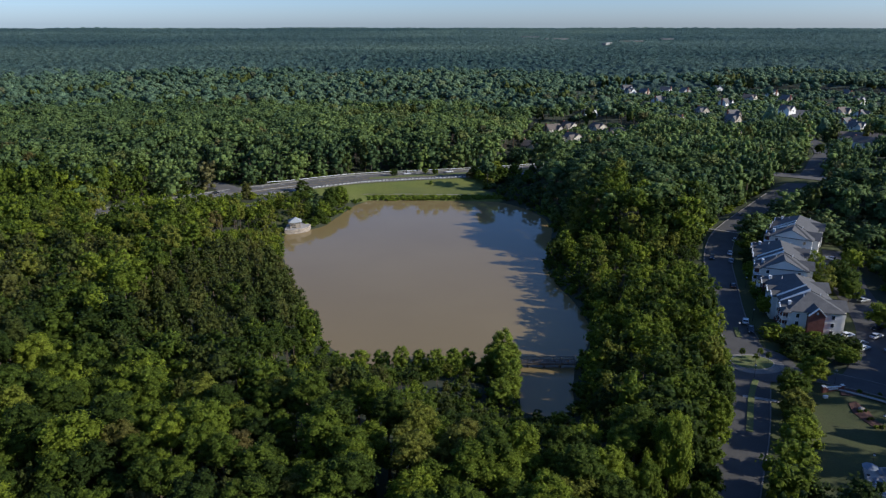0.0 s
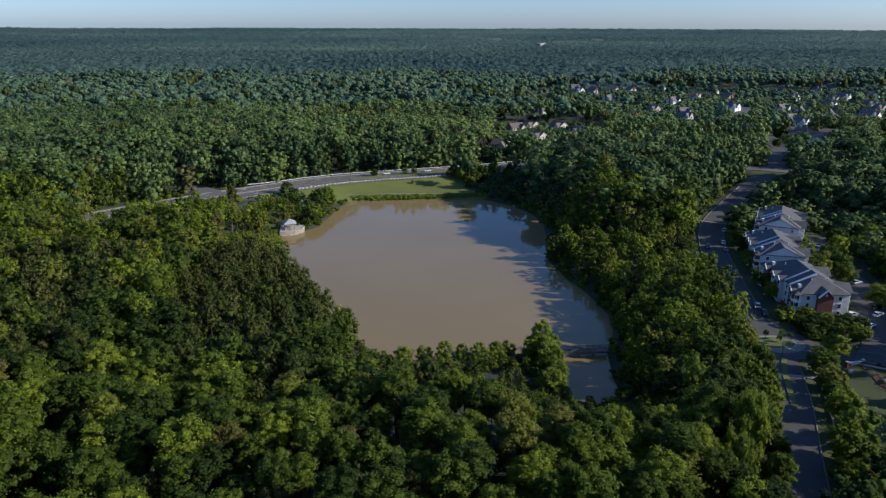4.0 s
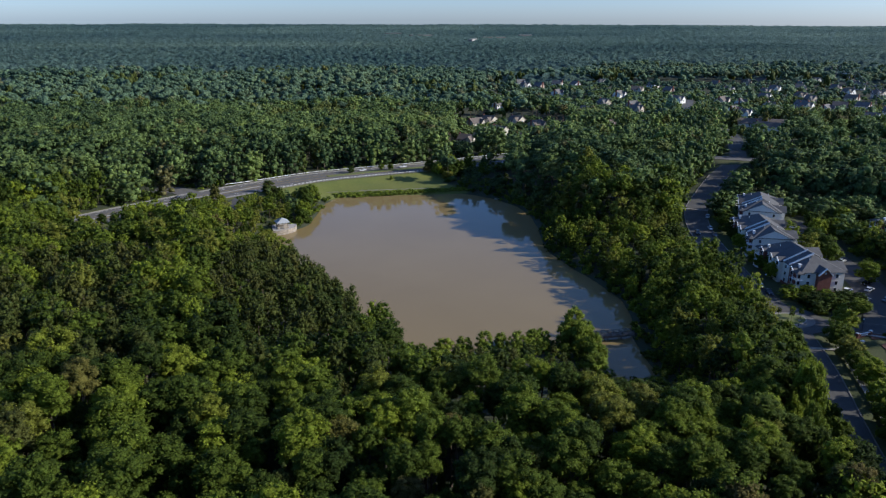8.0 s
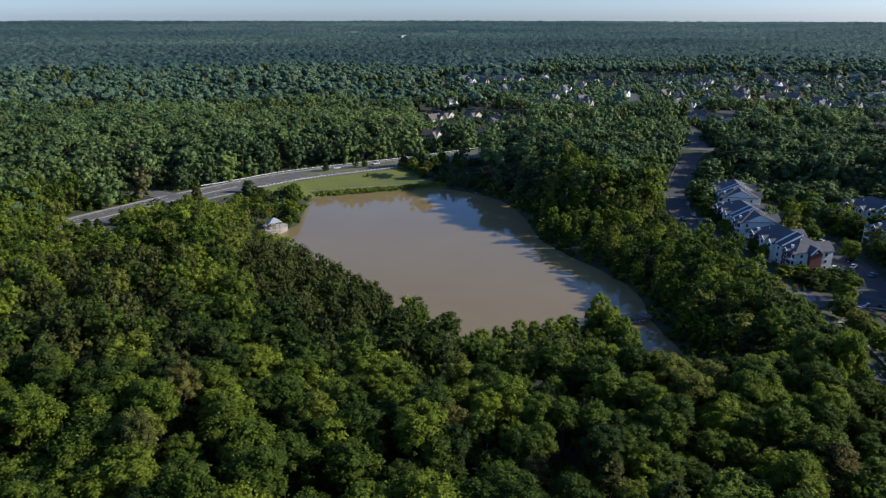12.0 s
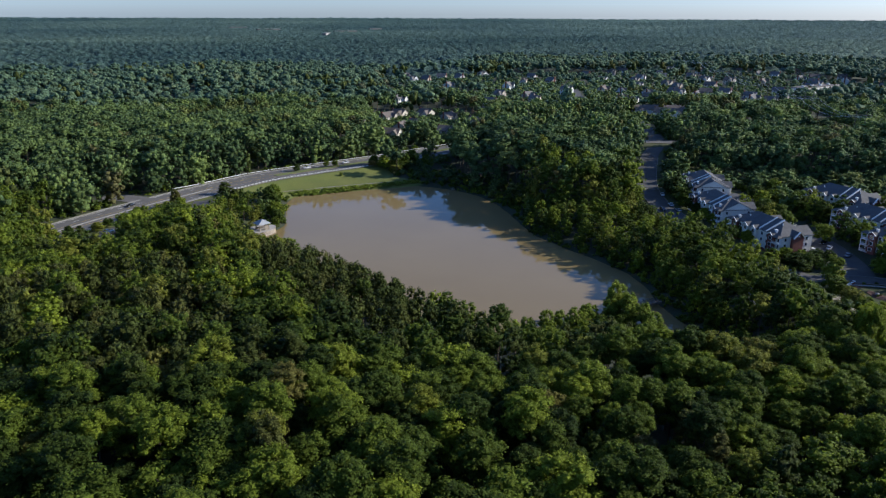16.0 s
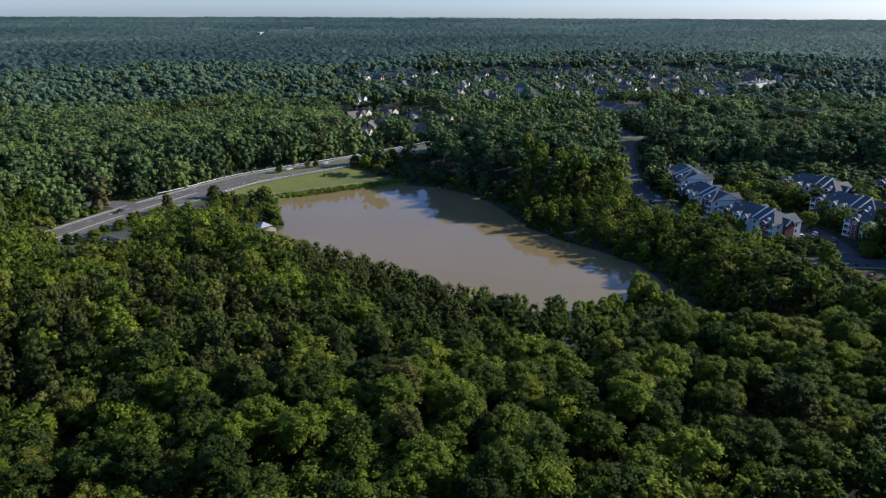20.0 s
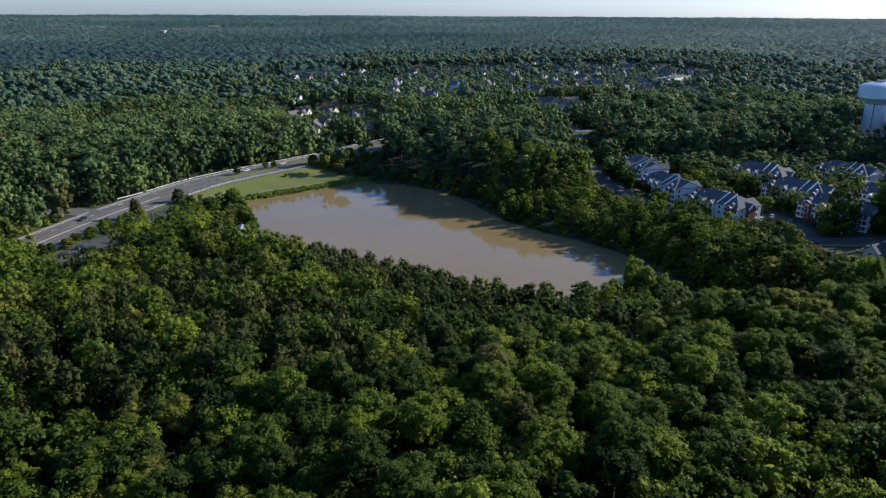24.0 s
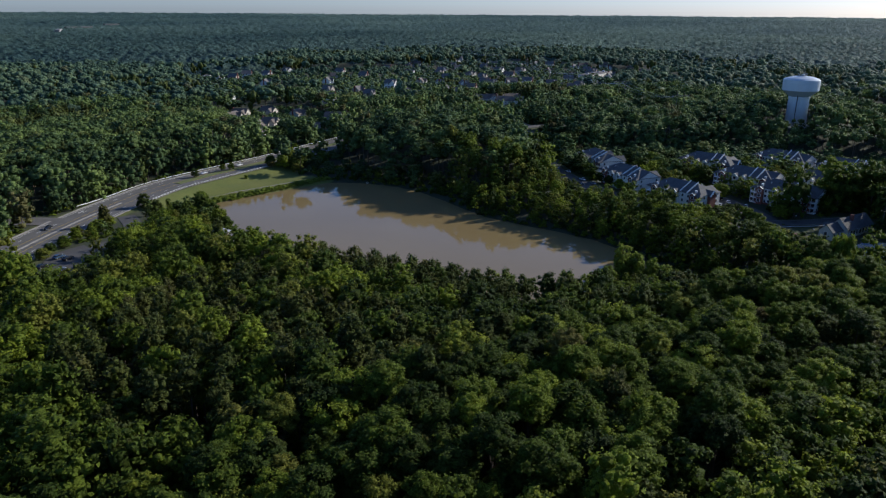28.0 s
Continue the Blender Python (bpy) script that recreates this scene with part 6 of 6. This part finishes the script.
def car(x, y, z, turn, paint, label, tall=1.0):
    e = new("car")
    e.matrix_basis = pose(x, y, z, 0, 0, turn)
    prof = [(-2.25, 0.35), (-2.3, 0.75), (-2.15, 0.95), (-1.2, 1.0), (1.0, 0.98), (2.1, 0.82), (2.3, 0.6), (2.25, 0.32)]
    a, b = [(p, -0.88, q * tall) for p, q in prof], [(p, 0.88, q * tall) for p, q in prof]
    bm = solid([a, list(reversed(b))] + [[a[i], a[(i + 1) % 8], b[(i + 1) % 8], b[i]] for i in range(8)])
    bmesh.ops.bevel(bm, geom=bm.edges[:], offset=0.07, segments=1, affect="EDGES")
    part("body", bm, paint, e)
    cab = [(-1.9, 0.96), (-1.35, 1.42), (0.1, 1.44), (1.0, 0.96)]
    a, b = [(p, -0.8 + (0.12 if q > 1.2 else 0), q * tall) for p, q in cab], [(p, 0.8 - (0.12 if q > 1.2 else 0), q * tall) for p, q in cab]
    part("cabin", solid([a, list(reversed(b))] + [[a[i], a[(i + 1) % 4], b[(i + 1) % 4], b[i]] for i in range(4)]), M_GLASS, e, "dark glass cabin")
    part("roof", boxes((-1.4, 0.15, -0.7, 0.7, 1.42 * tall, 1.49 * tall), bevel=0.04), paint, e)
    for sx in (-1.4, 1.4):
        for sy in (-0.82, 0.82):
            w = shared("wheel", WHEEL, e, pose(sx, sy, 0.33, 90, 0, 0))
            shared("rim", RIM, w)
    for sy in (-0.6, 0.6):
        part("headlight", boxes((2.18, 2.3, sy - 0.18, sy + 0.18, 0.58, 0.74)), M_TRIM, e)
        part("tail_light", boxes((-2.32, -2.22, sy - 0.18, sy + 0.18, 0.66, 0.84)), M_BRICK, e)
    return tagged(e, label, "car", "parked cars")


PAINTS = {"white": material("white_car_paint", (0.75, 0.75, 0.76), 0.25, vary=0.03), "silver": material("silver_car_paint", (0.42, 0.43, 0.45), 0.3, 0.5, vary=0.03),
          "black": material("black_car_paint", (0.015, 0.015, 0.018), 0.2, vary=0.05), "blue": material("blue_car_paint", (0.05, 0.09, 0.16), 0.25, vary=0.05), "red": material("red_car_paint", (0.20, 0.03, 0.03), 0.25, vary=0.05)}
for x, y, z, turn, c in ((96.2, 207, 7.05, 65, "white"), (95.2, 200.5, 7.05, 250, "black"), (122.0, 195.2, 7.6, 20, "white"), (123.0, 189.7, 7.5, 25, "silver"), (122.0, 186.6, 7.45, 25, "white"), (130.4, 194.5, 7.6, 28, "white"), (129.4, 185.2, 7.5, 20, "silver"),
                          (113.6, 264, 8.25, 66, "silver"), (116.6, 272.7, 8.6, 64, "white"), (124.5, 288, 9.5, 55, "white"), (107.5, 268, 8.4, 250, "black"), (104.5, 238.5, 7.3, 72, "black"), (152, 263, 9.4, 120, "white"), (148, 256, 9.1, 120, "blue"),
                          (-138, 341, 7.3, 20, "blue"), (-136, 337, 7.3, 20, "black"), (-146, 333.6, 7.4, 20, "black"), (-142.6, 325, 7.45, 20, "silver"), (-147, 318, 7.6, 20, "white"), (-108, 350, 6.6, 70, "silver"), (134, 200, 7.75, 200, "black"), (142, 222, 8.2, 20, "silver")):
    car(x, y, z, turn, PAINTS[c], {"white": "white car parked on asphalt", "silver": "silver car parked on asphalt", "black": "black car parked on asphalt", "blue": "dark blue car parked under trees", "red": "red car parked on asphalt"}[c])
for x, y, z, turn, c in ((-127.8, 386, 6.95, 222, "black"), (-23.0, 446, 5.85, 197, "white"), (4, 452, 5.88, 197, "white")):
    tagged(car(x, y, z, turn, PAINTS[c], c + " car on the highway"), group="cars on the highway")


# ---- clubhouse, pool and entrance ----
club = new("clubhouse")
club.matrix_basis = pose(117.5, 137, 7.2, 0, 0, -14) @ Matrix.Scale(0.86, 4)
part("wall", boxes((-6, 16, -5, 5, -1.5, 4.2)), M_CREAM, club)
part("roof", gable_roof(-6, 16, -5, 5, 4.2, 4.6, 0.6, "x"), M_SHINGLE, club, "grey shingle roof")
for xx in (-6, 15.7):
    part("gable", gable_wall(-5, 5, xx, 4.2, 4.5, 0.3, "y"), M_CREAM, club)
w = part("wing", boxes((-15, -4, -2.5, 4.5, -1.5, 3.4)), M_CREAM, club)
part("wing_roof", gable_roof(-15, -4, -2.5, 4.5, 3.4, 3.2, 0.5, "x"), M_SHINGLE, w)
part("wing_gable", gable_wall(-2.5, 4.5, -15, 3.4, 3.1, 0.3, "y"), M_CREAM, w)
for xx in (-12, -8.5):
    dm = part("dormer", boxes((xx - 0.8, xx + 0.8, 1.6, 4.0, 4.0, 6.0)), M_TRIM, club, "white dormer")
    part("dormer_roof", gable_roof(xx - 0.8, xx + 0.8, 1.4, 4.1, 6.0, 0.9, 0.2, "y", 0.12), M_SHINGLE, dm)
    window(club, xx, 4.06, 4.3, 90, 0.6, 0.8)
part("chimney", boxes((1, 2.6, -2.2, -0.8, 4, 10.2), bevel=0.05), M_BRICK, club, "red brick chimney")
for k in range(7):
    window(club, -3 + 2.7 * k, -5.06, 0.8, -90, 1.2, 1.5)
    window(club, -3 + 2.7 * k, 5.06, 0.8, 90)
for k in range(3):
    window(club, -13 + 3 * k, -2.56, 0.8, -90)
window(club, -15.06, 1.0, 0.9, 180, 1.2, 1.2)
tagged(club, "cream clubhouse with grey roofs, dormers and brick chimney", "clubhouse")
deck = prism([(84, 116), (90, 130), (97, 130), (112, 126), (118, 117), (104, 104), (88, 106)], 6.2, 7.1)
tagged(part("pool_deck", deck, M_DECK), "pale paved deck round the swimming pool", "terrace", kind="structure")
pool = new("swimming_pool")
pool.matrix_basis = pose(97, 115, 7.1, 0, 0, -25)
part("coping", boxes((-7.4, 7.4, -4.4, -4.0, -0.2, 0.12), (-7.4, 7.4, 4.0, 4.4, -0.2, 0.12), (-7.4, -7.0, -4.0, 4.0, -0.2, 0.12), (7.0, 7.4, -4.0, 4.0, -0.2, 0.12)), M_TRIM, pool)
part("pool_water", boxes((-7.0, 7.0, -4.0, 4.0, -0.2, 0.05)), M_POOL, pool, "clear turquoise water")
tagged(pool, "rectangular turquoise swimming pool with pale coping", "swimming pool")
M_CANVAS = material("blue_grey_canvas", (0.22, 0.25, 0.30), 0.8, vary=0.06)
lounger = new("sun_lounger")
part("seat", boxes((-0.9, 0.5, -0.32, 0.32, 0.3, 0.38), bevel=0.02), M_CANVAS, lounger)
part("backrest", solid([[(0.5, -0.32, 0.3), (1.1, -0.32, 0.75), (1.1, -0.32, 0.83), (0.5, -0.32, 0.38)], [(0.5, 0.32, 0.3), (0.5, 0.32, 0.38), (1.1, 0.32, 0.83), (1.1, 0.32, 0.75)], [(0.5, -0.32, 0.38), (1.1, -0.32, 0.83), (1.1, 0.32, 0.83), (0.5, 0.32, 0.38)],
                        [(0.5, -0.32, 0.3), (0.5, 0.32, 0.3), (1.1, 0.32, 0.75), (1.1, -0.32, 0.75)], [(1.1, -0.32, 0.75), (1.1, 0.32, 0.75), (1.1, 0.32, 0.83), (1.1, -0.32, 0.83)]]), M_CANVAS, lounger)
for x in (-0.8, 0.45):
    for y in (-0.28, 0.28):
        part("leg", boxes((x - 0.03, x + 0.03, y - 0.03, y + 0.03, 0, 0.3)), M_STEEL, lounger)
tagged(lounger, "blue-grey sun lounger on the pool deck", "sun lounger", "loungers by the pool")
for k in range(14):
    m = pose(88.2 + 1.15 * (k % 7) + (4 if k > 6 else 0), 124.6 - 0.4 * (k % 7) + (3.2 if k > 6 else 0), 7.12, 0, 0, 70 + 8 * (k % 3))
    if k == 0:
        lounger.matrix_basis = m
    else:
        copy_thing(lounger, m)
umb = new("parasol")
part("pole", lathe([(0.04, 0), (0.04, 2.5)], 8), M_STEEL, umb)
part("canopy", lathe([(1.6, 2.05), (1.55, 2.1), (0.8, 2.45), (0.05, 2.7)], 8), M_CANVAS, umb)
part("base", lathe([(0.35, 0), (0.35, 0.1), (0.06, 0.16)], 12), M_DARK, umb)
tagged(umb, "closed-rim blue-grey canvas parasol on the pool deck", "parasol", "parasols by the pool")
umb.matrix_basis = pose(89.5, 127.2, 7.12)
for x, y in ((94.5, 126.2), (100.5, 124.4), (87.3, 119.5)):
    copy_thing(umb, pose(x, y, 7.12))
lamp = new("street_lamp")
part("post", lathe([(0.12, 0), (0.06, 0.6), (0.05, 3.6)], 8), M_DARK, lamp)
part("globe", lathe([(0.1, 3.6), (0.24, 3.75), (0.24, 3.95), (0.1, 4.1)], 12), M_TRIM, lamp, "white globe")
part("cap", lathe([(0.26, 4.08), (0.05, 4.3)], 10), M_DARK, lamp)
tagged(lamp, "black lamp post with a white globe", "street lamp", "lamp posts of the drive")
lamp.matrix_basis = pose(91.1, 128.9, 7.0)
for x, y in ((103.2, 145.3), (83.6, 170.4), (90.4, 198.5), (99.3, 209), (103.4, 166.9), (118.5, 158), (108.8, 238)):
    copy_thing(lamp, pose(x, y, float(ground_z(x, y)) + 0.1))
gate = new("entrance_wall")
gate.matrix_basis = pose(101, 163.4, 7.0, 0, 0, 8) @ Matrix.Scale(0.75, 4)
part("wall", boxes((-3.0, 3.0, -0.3, 0.3, -0.4, 1.3), bevel=0.04), M_BRICK, gate)
part("coping", boxes((-3.1, 3.1, -0.38, 0.38, 1.3, 1.45), bevel=0.03), M_TRIM, gate)
for xx in (-3.5, 3.5):
    p = part("pier", boxes((xx - 0.5, xx + 0.5, -0.5, 0.5, -0.4, 1.8), bevel=0.04), M_BRICK, gate)
    part("cap", boxes((xx - 0.62, xx + 0.62, -0.62, 0.62, 1.8, 2.0), bevel=0.03), M_TRIM, p)
part("name_panel", boxes((-1.8, 1.8, -0.36, -0.31, 0.5, 1.1)), M_TRIM, gate, "pale panel with unreadable lettering")
tagged(gate, "low red-brick entrance wall with pale stone caps", "wall")
box_sign = new("utility_box")
box_sign.matrix_basis = pose(97.2, 159.6, 7.0, 0, 0, 8) @ Matrix.Scale(0.6, 4)
part("cabinet", boxes((-0.9, 0.9, -0.5, 0.5, 0, 1.0), bevel=0.05), M_TRIM, box_sign)
part("lid", boxes((-0.95, 0.95, -0.55, 0.55, 1.0, 1.1), bevel=0.03), M_TRIM, box_sign)
tagged(box_sign, "pale utility cabinet standing on the lawn", "utility box")
for pts, label in (([(103, 163.5), (107, 165), (110, 162), (106, 160.5), (102, 161)], "dark red mulch bed by the entrance wall"), ([(102, 157.5), (104, 158), (105, 154), (104.6, 150), (105, 146.5), (102.4, 146), (101.6, 150), (101.2, 154)], "curved red mulch bed on the lawn"),
                   ([(99, 197), (104, 193), (110, 190), (113, 192), (104, 198)], "red mulch bed below the flats")):
    bm = prism(pts, 0.0, 1.0)
    for v in bm.verts:
        v.co.z = float(ground_z(v.co.x, v.co.y)) + (0.12 if v.co.z > 0.5 else -0.5)
    tagged(part("mulch_bed", bm, M_MULCH), label, "flower bed", kind="structure")
rock = bmesh.new()
bmesh.ops.create_icosphere(rock, subdivisions=2, radius=0.8)
for v in rock.verts:
    v.co *= 1 + 0.25 * noise.noise(v.co * 1.7)
    v.co.z *= 0.6
bo = part("boulder", rock, M_CONCRETE)
bo.matrix_basis = pose(103.6, 154.4, float(ground_z(103.6, 154.4)) + 0.4)
tagged(bo, "pale rounded boulder in a mulch bed", "boulder")

# ---- street trees, shore trees and shrubs ----
tr = np.random.default_rng(21)
SHRUB_ME = [mesh_from("foliage", *crown(tr, 1, 1, 12, 190, 0.22, "round", 3), M_LEAF, None, True) for _ in range(3)]
REED_ME = [mesh_from("foliage", *crown(tr, 1, 1, 11, 150, 0.22, "round"), M_SHORE, None, True) for _ in range(3)]
strip("footpath", [(-44, 408, 2), (-25, 407.5, 2), (0, 406, 2), (20, 405, 2), (34, 407, 2), (48, 414, 2)], 0, 0.9, 0.05, M_CONCRETE, "pale worn footpath along the dam", cat="footpath")
rows = [(243, 453, 6.5, 3.2), (98, 168, 7.8, 4.2), (88.6, 160, 7.6, 4.1), (85.4, 151.5, 7.4, 3.9), (83.0, 144.5, 6.6, 3.6), (79.6, 137, 7.8, 4.4), (74.5, 127.5, 7.6, 4.2), (69, 119.5, 7.5, 4.2), (65, 112, 7.5, 4.2),
        (77.0, 177, 7.0, 3.0), (70.5, 160.5, 10.0, 3.0), (69.0, 155, 10.5, 2.8), (66.5, 149.5, 9.8, 2.8), (64.0, 144, 9.0, 2.8), (61.0, 138, 9.0, 3.0), (57.0, 130.5, 7.0, 3.2), (53.0, 121, 8.0, 3.4), (49, 113, 8.5, 3.4),
        (105.5, 214, 6.4, 3.1), (107.5, 222, 6.4, 3.1), (109.5, 230, 6.4, 3.1), (112.5, 240, 6.4, 3.1), (114.5, 248, 6.4, 3.1), (117.5, 256, 6.4, 3.1), (120.5, 264, 6.4, 3.1), (124.5, 273, 6.4, 3.1), (128, 281, 6.4, 3.1), (133, 289, 6.6, 3.2), (138, 297, 6.4, 3.1), (144, 305, 6.6, 3.2),
        (151, 314, 5.0, 2.8), (158, 323, 5.4, 2.8), (166, 331, 5.6, 3.0), (105.5, 195, 4.6, 2.8), (109.5, 190.5, 4.6, 2.9), (114, 187, 4.2, 2.6), (118, 185, 4.2, 2.6), (107, 184.0, 4.8, 3.0), (112, 178, 5.4, 3.4), (135, 201, 9, 4.0), (139.5, 229, 9.4, 4.4), (141.5, 238, 9, 4.4), (137, 222, 8.4, 3.8),
        (155, 290, 9.0, 4.0), (158, 259, 9.0, 4.6), (153, 250, 8.6, 4.0), (150, 188, 8, 3.8), (160, 222, 8.6, 4.2), (168, 214, 8, 4), (131, 168, 7.4, 4.0), (121, 166, 7, 3.8), (144, 155, 7.6, 4.2), (152, 150, 7.4, 4), (183, 307, 10, 4.2), (175, 262, 10, 4.4), (182, 255, 9, 4.2), (190, 250, 9, 4.2)]
for k, (x, y, h, wd) in enumerate(rows):
    tree(x, y, h * (1 + 0.05 * tr.normal()), wd, False, int(tr.integers(0, 6)), tr.uniform(0, 360), "rounded green street tree beside the drive" if k < 18 else "rounded green tree planted beside the flats", group="trees of the estate", share=0.86, name="street_tree", crowns=STREET_ME)
for x, y, h, wd, pine, lab in ((17.6, 187.5, 12.5, 3.6, False, "bright green shore tree beside the footbridge"), (14.0, 185.5, 9.0, 3.0, False, "bright green shore tree beside the pond"), (19.5, 182.5, 10.0, 3.0, False, "bright green shore tree beside the inlet"), (17.0, 180.5, 11.0, 3.4, False, "bright green shore tree beside the inlet"), (18.5, 175, 10.0, 3.2, False, "bright green shore tree beside the inlet"), (18.0, 169.5, 8.5, 3.2, False, "bright green shore tree beside the inlet"), (15.2, 165, 8.0, 3.2, False, "bright green shore tree beside the inlet"), (3, 184.5, 8.0, 3.0, False, "bright green shore tree on the south bank"), (-2, 183.5, 7.5, 3.0, False, "bright green shore tree on the south bank"), (-24, 186, 7.0, 3.0, False, "bright green shore tree on the south bank"), (7, 187, 6.5, 2.6, False, "small bright tree on the south bank"),
                               (-12, 184.5, 8.5, 2.8, False, "slender bright tree on the south bank"), (-7, 184.5, 8.0, 2.6, False, "slender bright tree on the south bank"), (-18, 186, 6.5, 2.8, False, "small bright tree on the south bank"), (-80.5, 396, 7.6, 4.2, True, "dark spreading pine beside the highway"), (-76, 393, 6.0, 3.4, True, "dark spreading pine beside the highway"),
                               (-107, 376, 10.5, 3.4, True, "thin dark pine beside the highway"), (-57, 383, 11.0, 4.4, False, "broad green tree at the corner of the pond"), (-61, 376, 11.0, 4.2, False, "broad green tree at the corner of the pond"), (-61, 366, 10.0, 4.2, False, "leafy bank tree near the shelter"), (-62, 356, 9.0, 4.0, False, "leafy bank tree near the shelter"), (-63.2, 348.5, 6.5, 3.2, False, "leafy bank bush near the shelter"),
                               (-31, 441, 4.6, 2.4, False, "small round tree on the median"), (-11, 445, 4.2, 2.0, False, "small round tree on the median"), (-5, 446, 4.2, 2.0, False, "small round tree on the median"), (-7.5, 424.6, 2.4, 1.1, False, "young tree on the dam lawn"), (-66, 392, 3.6, 2.4, False, "low round bush at the lawn's edge"),
                               (24, 434, 8.5, 4.4, False, "broad green tree of the copse by the dam"), (31, 430, 9.5, 4.6, False, "broad green tree of the copse by the dam"), (38, 434, 10, 4.6, False, "broad green tree of the copse by the dam"), (28, 424, 5.6, 4.0, False, "leafy low tree of the copse by the dam"), (20, 441, 6.5, 3.6, False, "broad green tree of the copse by the dam"), (45, 438, 10, 4.6, False, "broad green tree of the copse by the dam"),
                               (33, 439, 10.5, 4.6, False, "broad green tree of the copse by the dam"), (17, 436, 4, 3.0, False, "leafy low tree of the copse by the dam"), (53, 432, 9, 4.4, False, "broad green tree of the copse by the dam")):
    tree(x, y, h, wd, pine, int(tr.integers(0, 6)), tr.uniform(0, 360), lab, share=0.95, group="single trees round the pond", z=(6.0 if "median" in lab else None), crowns=SHORE_ME if "bright" in lab else None)
for k in range(11):
    u = k / 10
    tree(-158.5 + 53 * u + tr.normal(0, 0.7), 332.0 + 46 * u + tr.normal(0, 0.7), 4.2 + 2.4 * tr.random(), 2.3 + 0.9 * tr.random(), k in (2, 7), int(tr.integers(0, 6)), tr.uniform(0, 360), "dark low pine between highway and car park" if k in (2, 7) else "small leafy tree between highway and car park", share=0.92, group="trees along the highway")
for x, y, h, wd in ((84.5, 181, 2.6, 0.9), (87, 178, 2.4, 0.8), (89.5, 181, 2.6, 0.9), (90.8, 178.5, 2.6, 0.8)):
    t = tree(x, y, h * 1.3, wd, False, 6, tr.uniform(0, 360), "thin bare-stemmed crape myrtle on the island", "shrub", "shrubs of the island", 7.25, 0.5, "ornamental_tree")
for k in range(132):
    t = (k % 44) / 43
    x, y = -43 + 77 * t + tr.normal(0, 1), 400.2 + (k // 44) * 1.5 + tr.normal(0, 0.35) - max(0, t - 0.9) * 12
    e = new("shrub")
    e.matrix_basis = pose(x, y, float(ground_z(x, y)) - 0.1, 0, 0, tr.uniform(0, 360))
    shared("foliage", REED_ME[k % 3], e).matrix_basis = Matrix.Diagonal((tr.uniform(1.5, 2.1), 1.5, tr.uniform(0.8, 1.5), 1))
    tagged(e, "low bright green reeds at the dam's waterline", "shrub", "waterline growth")
for k in range(26):
    x, y = ((102.5 + 0.4 * (k % 5), 146.5 + 1.2 * (k % 9)), (106 + 1.4 * (k % 6), 163 - 0.6 * (k % 6)), (100 + 1.5 * (k % 8), 196.5 - 0.8 * (k % 8)))[k % 3]
    e = new("shrub")
    e.matrix_basis = pose(x, y, float(ground_z(x, y)), 0, 0, tr.uniform(0, 360))
    shared("foliage", SHRUB_ME[k % 3], e).matrix_basis = Matrix.Diagonal((0.6, 0.6, 0.9, 1))
    tagged(e, "small clipped shrub in a mulch bed", "shrub", "shrubs in the beds")
